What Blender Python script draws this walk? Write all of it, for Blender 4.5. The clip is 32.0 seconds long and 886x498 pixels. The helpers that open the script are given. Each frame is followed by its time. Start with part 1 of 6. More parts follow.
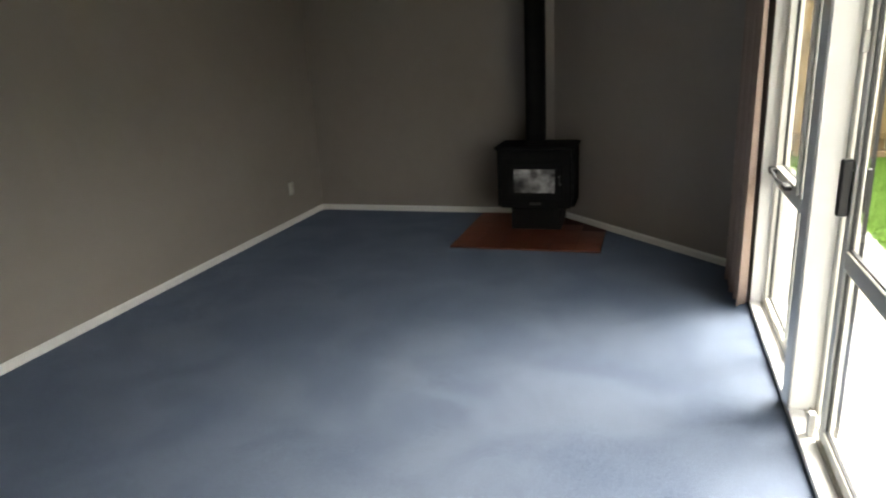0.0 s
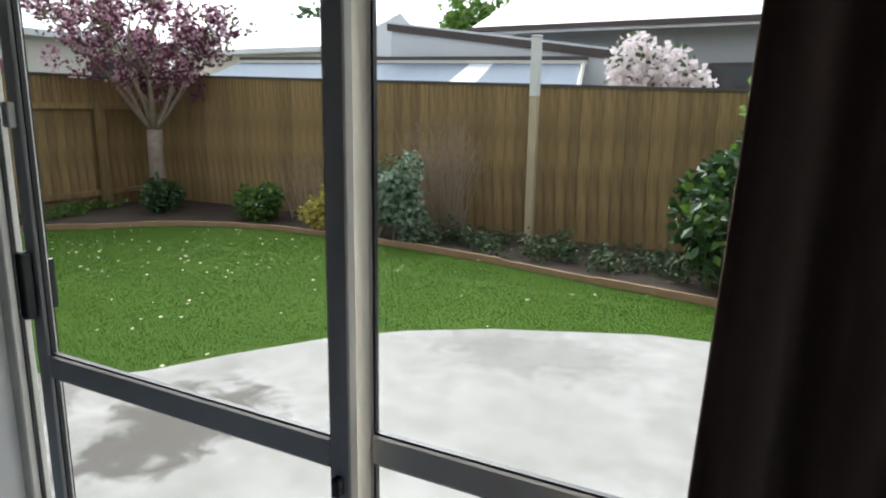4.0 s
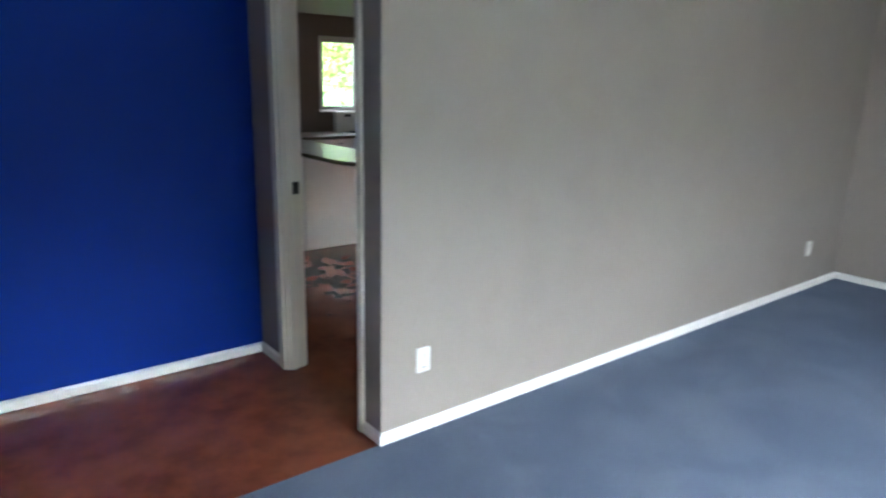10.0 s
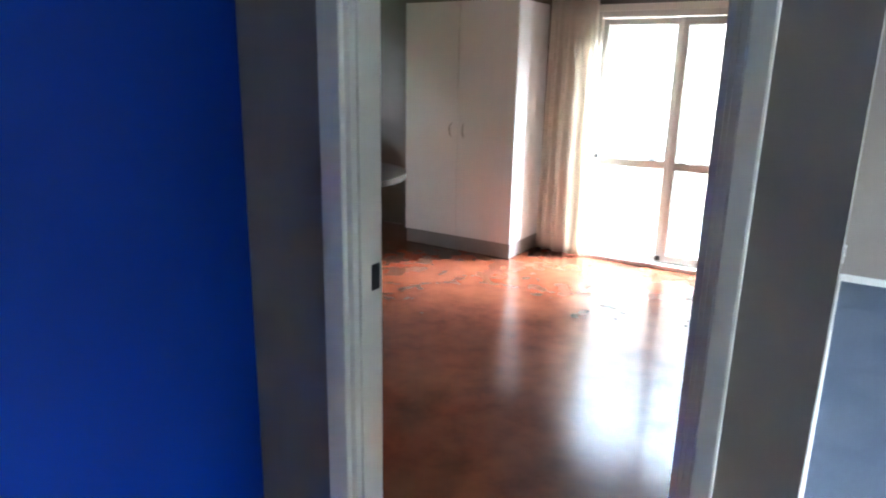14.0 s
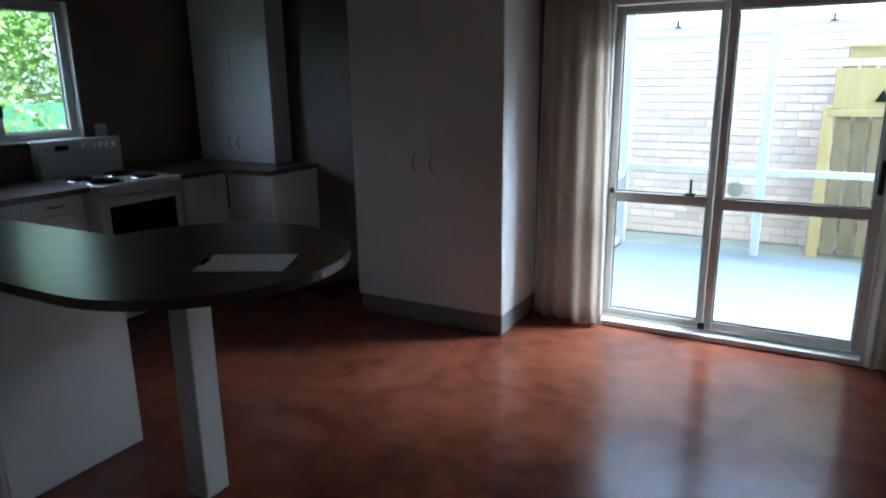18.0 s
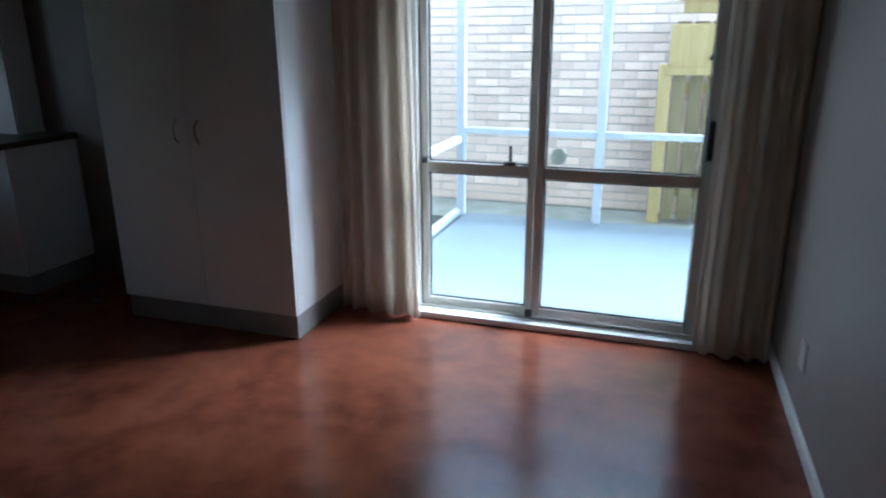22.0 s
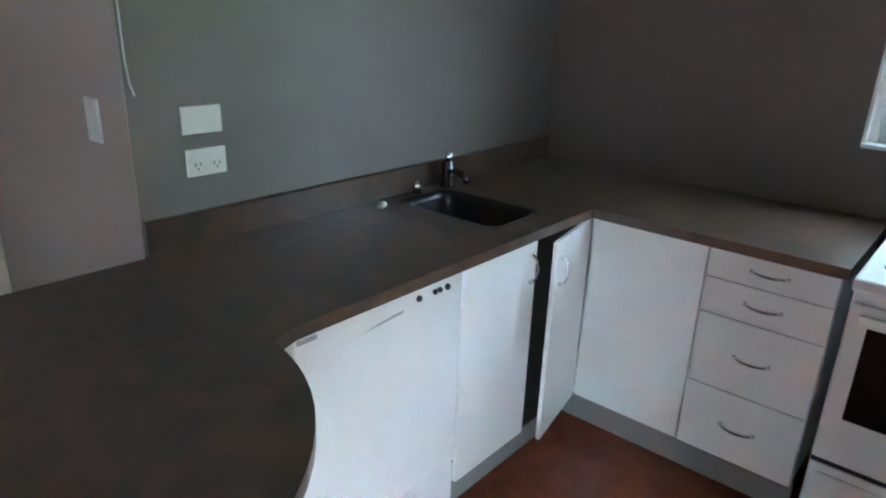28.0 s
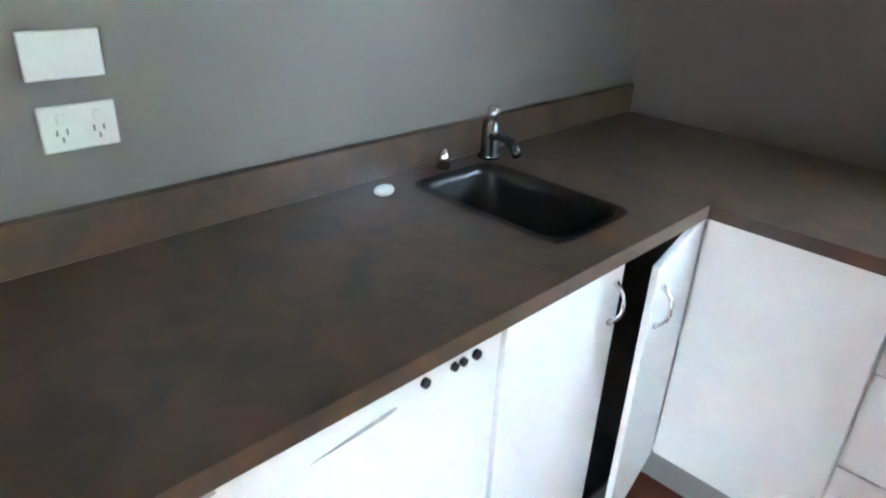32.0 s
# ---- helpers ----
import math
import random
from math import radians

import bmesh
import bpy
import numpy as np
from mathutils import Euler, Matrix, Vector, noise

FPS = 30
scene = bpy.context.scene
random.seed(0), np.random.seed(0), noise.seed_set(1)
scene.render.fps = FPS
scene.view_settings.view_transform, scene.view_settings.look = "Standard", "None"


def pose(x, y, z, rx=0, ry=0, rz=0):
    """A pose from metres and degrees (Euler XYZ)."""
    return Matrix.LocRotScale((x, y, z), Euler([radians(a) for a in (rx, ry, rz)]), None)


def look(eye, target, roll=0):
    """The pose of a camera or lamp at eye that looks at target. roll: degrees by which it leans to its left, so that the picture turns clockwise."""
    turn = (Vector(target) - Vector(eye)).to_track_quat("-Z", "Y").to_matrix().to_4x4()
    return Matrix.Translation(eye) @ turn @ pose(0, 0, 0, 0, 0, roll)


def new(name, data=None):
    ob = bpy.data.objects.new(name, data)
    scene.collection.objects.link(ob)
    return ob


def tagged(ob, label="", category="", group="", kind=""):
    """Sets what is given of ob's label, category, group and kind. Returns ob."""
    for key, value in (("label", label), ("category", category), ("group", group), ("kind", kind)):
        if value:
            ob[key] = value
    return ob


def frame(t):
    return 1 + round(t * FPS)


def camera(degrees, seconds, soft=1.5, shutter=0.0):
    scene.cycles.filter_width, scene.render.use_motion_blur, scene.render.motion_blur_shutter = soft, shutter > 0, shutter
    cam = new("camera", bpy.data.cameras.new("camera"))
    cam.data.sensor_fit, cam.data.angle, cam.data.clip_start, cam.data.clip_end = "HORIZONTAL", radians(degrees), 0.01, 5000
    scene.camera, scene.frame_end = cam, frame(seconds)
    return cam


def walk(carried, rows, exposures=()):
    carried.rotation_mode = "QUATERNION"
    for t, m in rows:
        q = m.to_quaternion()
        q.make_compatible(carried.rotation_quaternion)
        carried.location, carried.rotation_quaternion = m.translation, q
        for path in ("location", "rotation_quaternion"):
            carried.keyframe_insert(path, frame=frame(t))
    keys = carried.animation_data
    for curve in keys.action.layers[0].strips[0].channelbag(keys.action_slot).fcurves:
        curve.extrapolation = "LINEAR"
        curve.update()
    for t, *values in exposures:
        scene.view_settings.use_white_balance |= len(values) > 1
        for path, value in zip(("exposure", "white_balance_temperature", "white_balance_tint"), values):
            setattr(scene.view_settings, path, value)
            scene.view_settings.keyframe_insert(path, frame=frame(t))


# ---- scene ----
cam = camera(67.6, 32.0, soft=2.0, shutter=0.4)
PATH = [
    (0, (3.309, -1.515, 1.557), (2.718, 0.307, 0.979), -3.1),
    (0.5, (3.176, -1.362, 1.512), (2.817, 0.525, 0.955), -2.0),
    (1, (3.065, -1.228, 1.471), (3.074, 0.699, 0.935), -0.9),
    (1.5, (3.057, -1.128, 1.456), (3.491, 0.759, 0.954), -0.0),
    (2, (3.071, -0.961, 1.467), (3.952, 0.767, 0.979), -0.3),
    (2.5, (2.99, -0.824, 1.485), (4.31, 0.602, 1.011), 0.8),
    (3, (2.921, -0.823, 1.517), (4.547, 0.249, 1.063), 1.2),
    (3.5, (2.872, -0.911, 1.553), (4.609, -0.013, 1.133), 0.9),
    (5.5, (2.932, -0.774, 1.497), (4.486, 0.421, 1.102), 0.3),
    (6, (3.046, -0.816, 1.49), (4.373, 0.627, 1.094), -0.0),
    (6.5, (3.103, -0.862, 1.478), (4.128, 0.807, 1.074), -0.7),
    (7, (3.099, -0.879, 1.464), (3.768, 0.962, 1.062), -0.1),
    (7.5, (2.98, -0.946, 1.461), (3.269, 0.991, 1.058), 0.6),
    (8, (2.923, -0.969, 1.487), (2.748, 0.974, 1.047), 0.9),
    (8.5, (2.777, -1.194, 1.546), (2.198, 0.666, 1.092), 1.1),
    (9, (2.706, -1.484, 1.596), (1.719, 0.203, 1.173), 0.7),
    (9.5, (2.581, -1.434, 1.601), (1.273, 0.011, 1.152), 1.3),
    (10, (2.237, -1.437, 1.591), (0.715, -0.239, 1.092), 1.4),
    (10.5, (1.958, -1.397, 1.574), (0.3, -0.412, 1.044), 0.6),
    (11, (1.719, -1.427, 1.54), (0.006, -0.536, 1.017), 0.0),
    (11.5, (1.45, -1.474, 1.522), (-0.265, -0.569, 1.031), -0.1),
    (12, (1.163, -1.512, 1.503), (-0.513, -0.526, 1.034), -0.1),
    (12.5, (0.848, -1.468, 1.494), (-0.742, -0.348, 1.03), 0.6),
    (13, (0.497, -1.519, 1.539), (-0.88, -0.157, 1.042), 2.3),
    (13.5, (0.205, -1.315, 1.49), (-0.995, 0.2, 0.987), 1.8),
    (14, (0.003, -1.128, 1.497), (-1.023, 0.509, 0.98), 1.1),
    (14.5, (-0.201, -0.959, 1.495), (-1.004, 0.796, 0.97), 0.55),
    (16.5, (-0.571, 0.04, 1.412), (-0.917, 1.961, 0.975), 3.6),
    (17, (-0.748, 0.244, 1.442), (-1.345, 2.101, 0.999), 2.2),
    (17.5, (-0.829, 0.199, 1.486), (-1.705, 1.936, 1.023), -0.0),
    (18, (-0.821, 0.161, 1.516), (-1.757, 1.858, 1.024), -0.7),
    (18.5, (-0.766, 0.287, 1.5), (-1.654, 2.0, 0.974), -1.1),
    (19, (-0.692, 0.405, 1.473), (-1.398, 2.187, 0.901), -0.4),
    (19.5, (-0.592, 0.432, 1.467), (-1.101, 2.265, 0.852), -0.1),
    (20, (-0.619, 0.425, 1.479), (-0.957, 2.286, 0.826), 0.6),
    (20.5, (-0.588, 0.444, 1.471), (-0.926, 2.304, 0.816), -0.1),
    (21, (-0.584, 0.531, 1.467), (-0.97, 2.386, 0.827), -0.3),
    (21.5, (-0.598, 0.734, 1.447), (-1.07, 2.576, 0.826), -0.8),
    (22, (-0.696, 0.961, 1.433), (-1.289, 2.777, 0.84), -0.2),
    (22.5, (-0.735, 1.195, 1.455), (-1.565, 2.919, 0.873), -0.8),
    (23, (-0.691, 1.369, 1.495), (-1.836, 2.9, 0.906), -1.4),
    (23.5, (-0.797, 1.603, 1.504), (-2.188, 2.913, 0.915), -1.2),
    (24, (-0.961, 1.951, 1.44), (-2.599, 2.948, 0.872), -1.3),
    (24.5, (-1.089, 2.285, 1.431), (-2.923, 2.874, 0.893), -1.1),
    (25, (-1.283, 2.5, 1.426), (-3.206, 2.679, 0.907), -0.6),
    (25.5, (-1.507, 2.683, 1.457), (-3.43, 2.487, 0.945), 1.0),
    (26, (-1.661, 2.806, 1.495), (-3.531, 2.307, 0.99), 1.8),
    (26.5, (-1.891, 2.852, 1.505), (-3.688, 2.147, 0.981), 2.7),
    (28.5, (-2.72, 2.907, 1.566), (-4.063, 1.617, 0.838), 1.4),
    (29, (-2.744, 2.92, 1.543), (-4.057, 1.633, 0.755), 1.7),
    (29.5, (-2.742, 2.882, 1.534), (-4.045, 1.638, 0.665), 2.3),
    (30, (-2.758, 2.872, 1.525), (-4.051, 1.65, 0.612), 2.6),
    (30.5, (-2.808, 2.865, 1.505), (-4.094, 1.626, 0.604), 2.0),
    (31, (-2.919, 2.747, 1.481), (-4.205, 1.497, 0.595), 2.0),
    (31.5, (-3.055, 2.54, 1.482), (-4.356, 1.302, 0.601), 2.1),
    (32, (-3.209, 2.398, 1.459), (-4.499, 1.144, 0.584), 2.8),
]
EXPOSURES = [
    (0.0, 3.45, 7000, 8), (1.0, 3.4, 6800, 8), (1.6, 3.0, 6450, 8), (2.0, 2.45, 6250, 10), (2.5, 1.75, 6150, 9), (3.0, 1.4, 6100, 9), (7.0, 1.3, 6150, 10), (7.6, 1.65, 6200, 10), (8.2, 2.65, 6000, 8), (8.7, 3.5, 5900, 8),
    (9.5, 4.65, 5800, 8), (11.0, 6.0, 5600, 6), (12.0, 6.15, 5550, 6), (13.0, 6.2, 5550, 6), (14.5, 5.6, 5300, 6), (16.5, 3.7, 4750, 4), (17.5, 3.5, 4800, 4), (20.0, 3.5, 5000, 2), (22.0, 3.1, 4750, 3), (23.0, 3.05, 4750, 3), (24.0, 4.8, 4650, 4), (25.0, 5.7, 4600, 4),
    (26.5, 6.5, 4800, 3), (28.5, 6.2, 4850, 2), (30.0, 6.2, 4950, 3), (31.0, 6.5, 4950, 3), (32.0, 7.2, 4950, 3),
]
walk(cam, [(t, look(eye, target, roll)) for t, eye, target, roll in PATH], EXPOSURES)

# ---- light: a bright overcast day ----
world = bpy.data.worlds.new("overcast_sky")
scene.world = world
world.use_nodes = True
wn, wl = world.node_tree.nodes, world.node_tree.links
sky = wn.new("ShaderNodeTexSky")
sky.sky_type, sky.sun_disc = "NISHITA", False
sky.sun_elevation, sky.sun_rotation = radians(47), radians(54)
sky.air_density, sky.dust_density = 1.0, 3.0
grey = wn.new("ShaderNodeHueSaturation")
grey.inputs["Saturation"].default_value = 0.12
wl.new(sky.outputs[0], grey.inputs["Color"])
wl.new(grey.outputs[0], wn["Background"].inputs["Color"])
wn["Background"].inputs["Strength"].default_value = 0.15
sun = new("sun", bpy.data.lights.new("sun", "SUN"))
sun.data.energy, sun.data.angle, sun.data.color = 1.45, radians(40), (1.0, 0.97, 0.92)
sun.matrix_world = look((5.63, 4.09, 7.46), (0, 0, 0))


# ---- materials ----
def mat(name, color, rough=0.5, metal=0.0, spots=None, scale=8.0, detail=6.0, amount=0.5, bump=0.0, bump_scale=200.0, coat=0.0, stretch=(1, 1, 1),
        spots2=None, scale2=2.0, amount2=0.4, rough_var=0.0, vary=0.0, spec=0.5, translucent=0.0, stains=(), stain=None, sheen=0.0):
    """A principled material with colour mottling at two scales, relief and uneven gloss."""
    m = bpy.data.materials.new(name)
    m.use_nodes = True
    n, l = m.node_tree.nodes, m.node_tree.links
    p = n["Principled BSDF"]
    p.inputs["Roughness"].default_value, p.inputs["Metallic"].default_value = rough, metal
    p.inputs["Specular IOR Level"].default_value = spec
    p.inputs["Sheen Weight"].default_value, p.inputs["Sheen Roughness"].default_value = sheen, 0.35
    p.inputs["Sheen Tint"].default_value = (0.55, 0.72, 1.0, 1.0)
    p.inputs["Coat Weight"].default_value, p.inputs["Coat Roughness"].default_value = coat, 0.12
    co = n.new("ShaderNodeTexCoord")
    mp = n.new("ShaderNodeMapping")
    mp.inputs["Scale"].default_value = stretch
    l.new(co.outputs["Object"], mp.inputs["Vector"])

    def noise_at(sc, det=detail, dist=0.0):
        t = n.new("ShaderNodeTexNoise")
        t.inputs["Scale"].default_value, t.inputs["Detail"].default_value, t.inputs["Distortion"].default_value = sc, det, dist
        l.new(mp.outputs[0], t.inputs["Vector"])
        return t

    def ramp(src, lo, hi):
        r = n.new("ShaderNodeMapRange")
        r.interpolation_type = "SMOOTHSTEP"
        r.inputs["From Min"].default_value, r.inputs["From Max"].default_value = (lo, hi) if lo < hi else (hi, lo)
        if lo > hi:
            r.inputs["To Min"].default_value, r.inputs["To Max"].default_value = 1.0, 0.0
        l.new(src, r.inputs["Value"])
        return r.outputs[0]

    def mix(fac, a, b, blend="MIX"):
        x = n.new("ShaderNodeMix")
        x.data_type, x.blend_type = "RGBA", blend
        for sock, v in ((x.inputs["Factor"], fac), (x.inputs["A"], a), (x.inputs["B"], b)):
            if isinstance(v, (int, float)):
                sock.default_value = v
            elif isinstance(v, tuple):
                sock.default_value = (*v, 1) if len(v) == 3 else v
            else:
                l.new(v, sock)
        return x.outputs["Result"]

    col = tuple(color)
    if spots:
        k = n.new("ShaderNodeMath")
        k.operation = "MULTIPLY"
        k.inputs[1].default_value = amount
        l.new(ramp(noise_at(scale).outputs["Fac"], 0.28, 0.74), k.inputs[0])
        col = mix(k.outputs[0], col, tuple(spots))
    if spots2:
        k = n.new("ShaderNodeMath")
        k.operation = "MULTIPLY"
        k.inputs[1].default_value = amount2
        l.new(ramp(noise_at(scale2, 3.0, 0.6).outputs["Fac"], 0.30, 0.72), k.inputs[0])
        col = mix(k.outputs[0], col, tuple(spots2))
    for cx, cy, rx, ry, strength in stains:
        off, rel, dist = n.new("ShaderNodeVectorMath"), n.new("ShaderNodeVectorMath"), n.new("ShaderNodeVectorMath")
        off.operation, rel.operation, dist.operation = "SUBTRACT", "MULTIPLY", "LENGTH"
        off.inputs[1].default_value, rel.inputs[1].default_value = (cx, cy, 0), (1 / rx, 1 / ry, 0)
        l.new(co.outputs["Object"], off.inputs[0])
        l.new(off.outputs[0], rel.inputs[0])
        l.new(rel.outputs[0], dist.inputs[0])
        edge = n.new("ShaderNodeMath")
        edge.operation, edge.inputs[1].default_value = "MULTIPLY_ADD", 2.0
        l.new(noise_at(4.5, 10.0, 0.6).outputs["Fac"], edge.inputs[0])
        l.new(dist.outputs["Value"], edge.inputs[2])
        k = n.new("ShaderNodeMath")
        k.operation, k.inputs[1].default_value = "MULTIPLY", strength
        l.new(ramp(edge.outputs[0], 2.05, 1.5), k.inputs[0])
        col = mix(k.outputs[0], col, tuple(stain))
    if vary:
        oi = n.new("ShaderNodeObjectInfo")
        hs = n.new("ShaderNodeHueSaturation")
        r = n.new("ShaderNodeMapRange")
        r.inputs["To Min"].default_value, r.inputs["To Max"].default_value = 1 - vary, 1 + vary
        l.new(oi.outputs["Random"], r.inputs["Value"])
        l.new(r.outputs[0], hs.inputs["Value"])
        if isinstance(col, tuple):
            hs.inputs["Color"].default_value = (*col, 1)
        else:
            l.new(col, hs.inputs["Color"])
        col = hs.outputs[0]
    if isinstance(col, tuple):
        p.inputs["Base Color"].default_value = (*col, 1)
    else:
        l.new(col, p.inputs["Base Color"])
    if rough_var:
        r = n.new("ShaderNodeMapRange")
        r.inputs["From Min"].default_value, r.inputs["From Max"].default_value = 0.35, 0.65
        r.inputs["To Min"].default_value, r.inputs["To Max"].default_value = max(0.02, rough - rough_var), rough + rough_var
        l.new(noise_at(max(scale2, 1.0) * 1.7, 4.0).outputs["Fac"], r.inputs["Value"])
        l.new(r.outputs[0], p.inputs["Roughness"])
    if bump:
        b = n.new("ShaderNodeBump")
        b.inputs["Strength"].default_value, b.inputs["Distance"].default_value = bump, 0.004
        l.new(noise_at(bump_scale, 3.0).outputs["Fac"], b.inputs["Height"])
        l.new(b.outputs[0], p.inputs["Normal"])
    if translucent:
        t = n.new("ShaderNodeBsdfTranslucent")
        if isinstance(col, tuple):
            t.inputs["Color"].default_value = (*col, 1)
        else:
            l.new(col, t.inputs["Color"])
        x = n.new("ShaderNodeMixShader")
        x.inputs[0].default_value = translucent
        l.new(p.outputs[0], x.inputs[1])
        l.new(t.outputs[0], x.inputs[2])
        l.new(x.outputs[0], n["Material Output"].inputs["Surface"])
    return m


def glass_material(name, tint=(0.98, 0.99, 0.985), rough=0.0, gloss=0.55):
    """Thin clear sheet: see-through, with a sheen that grows towards grazing angles."""
    m = bpy.data.materials.new(name)
    m.use_nodes = True
    n, l = m.node_tree.nodes, m.node_tree.links
    n.remove(n["Principled BSDF"])
    tr, gl, lw, pw, ad, mx = (n.new(k) for k in ("ShaderNodeBsdfTransparent", "ShaderNodeBsdfGlossy", "ShaderNodeLayerWeight", "ShaderNodeMath", "ShaderNodeMath", "ShaderNodeMixShader"))
    tr.inputs["Color"].default_value, gl.inputs["Roughness"].default_value = (*tint, 1), rough
    lw.inputs["Blend"].default_value = 0.5
    pw.operation, pw.inputs[1].default_value = "POWER", 4.0
    ad.operation, ad.inputs[1].default_value, ad.inputs[2].default_value = "MULTIPLY_ADD", gloss, 0.03
    l.new(lw.outputs["Facing"], pw.inputs[0])
    l.new(pw.outputs[0], ad.inputs[0])
    l.new(ad.outputs[0], mx.inputs[0])
    l.new(tr.outputs[0], mx.inputs[1])
    l.new(gl.outputs[0], mx.inputs[2])
    l.new(mx.outputs[0], n["Material Output"].inputs["Surface"])
    return m


PAINT = mat("greige_wall_paint", (0.305, 0.270, 0.236), 0.55, spots=(0.27, 0.238, 0.207), scale=1.3, amount=0.5, bump=0.12, bump_scale=260, spots2=(0.33, 0.294, 0.258), scale2=6, amount2=0.3)
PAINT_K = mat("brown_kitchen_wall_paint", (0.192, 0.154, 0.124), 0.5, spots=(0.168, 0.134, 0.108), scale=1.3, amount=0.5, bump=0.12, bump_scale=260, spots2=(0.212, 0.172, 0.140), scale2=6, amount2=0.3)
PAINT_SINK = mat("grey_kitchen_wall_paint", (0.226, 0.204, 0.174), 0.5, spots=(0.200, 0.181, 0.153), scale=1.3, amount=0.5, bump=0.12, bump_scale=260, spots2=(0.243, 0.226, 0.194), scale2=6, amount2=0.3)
PAINT_PINK = mat("warm_beige_wall_paint", (0.47, 0.385, 0.35), 0.55, spots=(0.44, 0.36, 0.33), scale=1.5, amount=0.5, bump=0.12, bump_scale=260)
BLUE = mat("royal_blue_wall_paint", (0.003, 0.030, 0.245), 0.6, spec=0.12, spots=(0.003, 0.024, 0.20), scale=1.6, amount=0.6, bump=0.12, bump_scale=260)
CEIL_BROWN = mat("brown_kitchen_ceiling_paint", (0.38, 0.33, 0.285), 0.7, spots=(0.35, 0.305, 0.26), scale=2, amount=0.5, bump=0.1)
CEIL = mat("ceiling_paint", (0.58, 0.565, 0.54), 0.7, spots=(0.54, 0.525, 0.50), scale=2, amount=0.5, bump=0.1)
TRIM = mat("cream_trim_enamel", (0.82, 0.79, 0.69), 0.35, spots=(0.77, 0.74, 0.64), scale=9, amount=0.5, bump=0.05, bump_scale=120)
WHITE_TRIM = mat("white_skirting_enamel", (0.83, 0.82, 0.79), 0.35, spots=(0.77, 0.76, 0.72), scale=9, amount=0.5, bump=0.05, bump_scale=120)
CARPET = mat("blue_cut_pile_carpet", (0.108, 0.133, 0.186), 0.95, spots=(0.069, 0.089, 0.133), scale=75, detail=9, amount=0.8, bump=0.9, bump_scale=420, spots2=(0.160, 0.187, 0.238), scale2=2.2, amount2=0.55, spec=0.1, sheen=0.24)
CONCRETE_RED = mat("stained_red_concrete", (0.190, 0.054, 0.028), 0.20, spec=0.42, spots=(0.080, 0.023, 0.014), scale=7.5, detail=3, amount=0.8, spots2=(0.28, 0.090, 0.043), scale2=2.4, amount2=0.55)
MELAMINE = mat("white_melamine", (0.84, 0.835, 0.815), 0.35, spots=(0.80, 0.795, 0.77), scale=3, amount=0.5, bump=0.04, bump_scale=90)
KICK = mat("grey_kickboard", (0.30, 0.285, 0.265), 0.45, spots=(0.24, 0.23, 0.21), scale=7, amount=0.6)
LAMINATE = mat("brown_mottled_laminate", (0.082, 0.060, 0.038), 0.30, spec=0.5, spots=(0.056, 0.047, 0.034), scale=8, detail=7, amount=0.8, spots2=(0.160, 0.084, 0.047), scale2=11, amount2=0.65)
ENAMEL = mat("white_stove_enamel", (0.86, 0.86, 0.845), 0.18, spots=(0.82, 0.82, 0.80), scale=4, amount=0.4)
ALU = mat("cream_powder_coated_aluminium", (0.70, 0.68, 0.61), 0.4, spots=(0.63, 0.61, 0.54), scale=14, amount=0.5, bump=0.03, bump_scale=200)
BLACK_METAL = mat("matt_black_stove_paint", (0.008, 0.008, 0.0085), 0.8, spots=(0.012, 0.011, 0.010), scale=20, amount=0.6, spec=0.1, bump=0.15, bump_scale=300)
BLACK_PLASTIC = mat("black_plastic", (0.015, 0.015, 0.016), 0.4, spots=(0.022, 0.022, 0.022), scale=20, amount=0.4)
CHROME = mat("polished_chrome", (0.78, 0.78, 0.78), 0.12, 1.0, spots=(0.7, 0.7, 0.7), scale=30, amount=0.4)
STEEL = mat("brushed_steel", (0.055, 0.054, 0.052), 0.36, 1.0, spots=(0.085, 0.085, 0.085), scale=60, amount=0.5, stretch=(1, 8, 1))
SWITCH = mat("white_switch_plastic", (0.80, 0.79, 0.75), 0.3, spots=(0.76, 0.75, 0.71), scale=30, amount=0.4)
PINE = mat("orange_varnished_pine", (0.52, 0.215, 0.045), 0.3, spots=(0.40, 0.14, 0.025), scale=7, amount=0.75, stretch=(9, 9, 0.7), coat=0.3, spots2=(0.60, 0.27, 0.07), scale2=3, amount2=0.5, bump=0.05, bump_scale=50)
# Deeper pine tone for the mouldings, with their crease shadow in the colour.
PINE_DARK = mat("shadow_dark_moulding", (0.27, 0.085, 0.018), 0.3, spots=(0.20, 0.06, 0.012), scale=8, amount=0.7, stretch=(9, 9, 0.7), coat=0.3)
CURTAIN = mat("cream_curtain_fabric", (0.80, 0.735, 0.645), 0.9, spots=(0.74, 0.675, 0.585), scale=60, amount=0.6, bump=0.3, bump_scale=500, translucent=0.5, spec=0.1)
CURTAIN_DARK = mat("brown_curtain_fabric", (0.30, 0.205, 0.155), 0.9, spots=(0.26, 0.175, 0.13), scale=60, amount=0.6, bump=0.3, bump_scale=500, spec=0.1)
GLASS = glass_material("window_glass")
TILE_RED = mat("terracotta_hearth_tile", (0.20, 0.055, 0.03), 0.4, spots=(0.14, 0.04, 0.025), scale=18, amount=0.7, bump=0.1, bump_scale=120, vary=0.12)
PAPER = mat("white_paper", (0.90, 0.90, 0.90), 0.6, spots=(0.82, 0.82, 0.81), scale=20, amount=0.4)


# ---- helpers for meshes ----
ORIGIN = {}


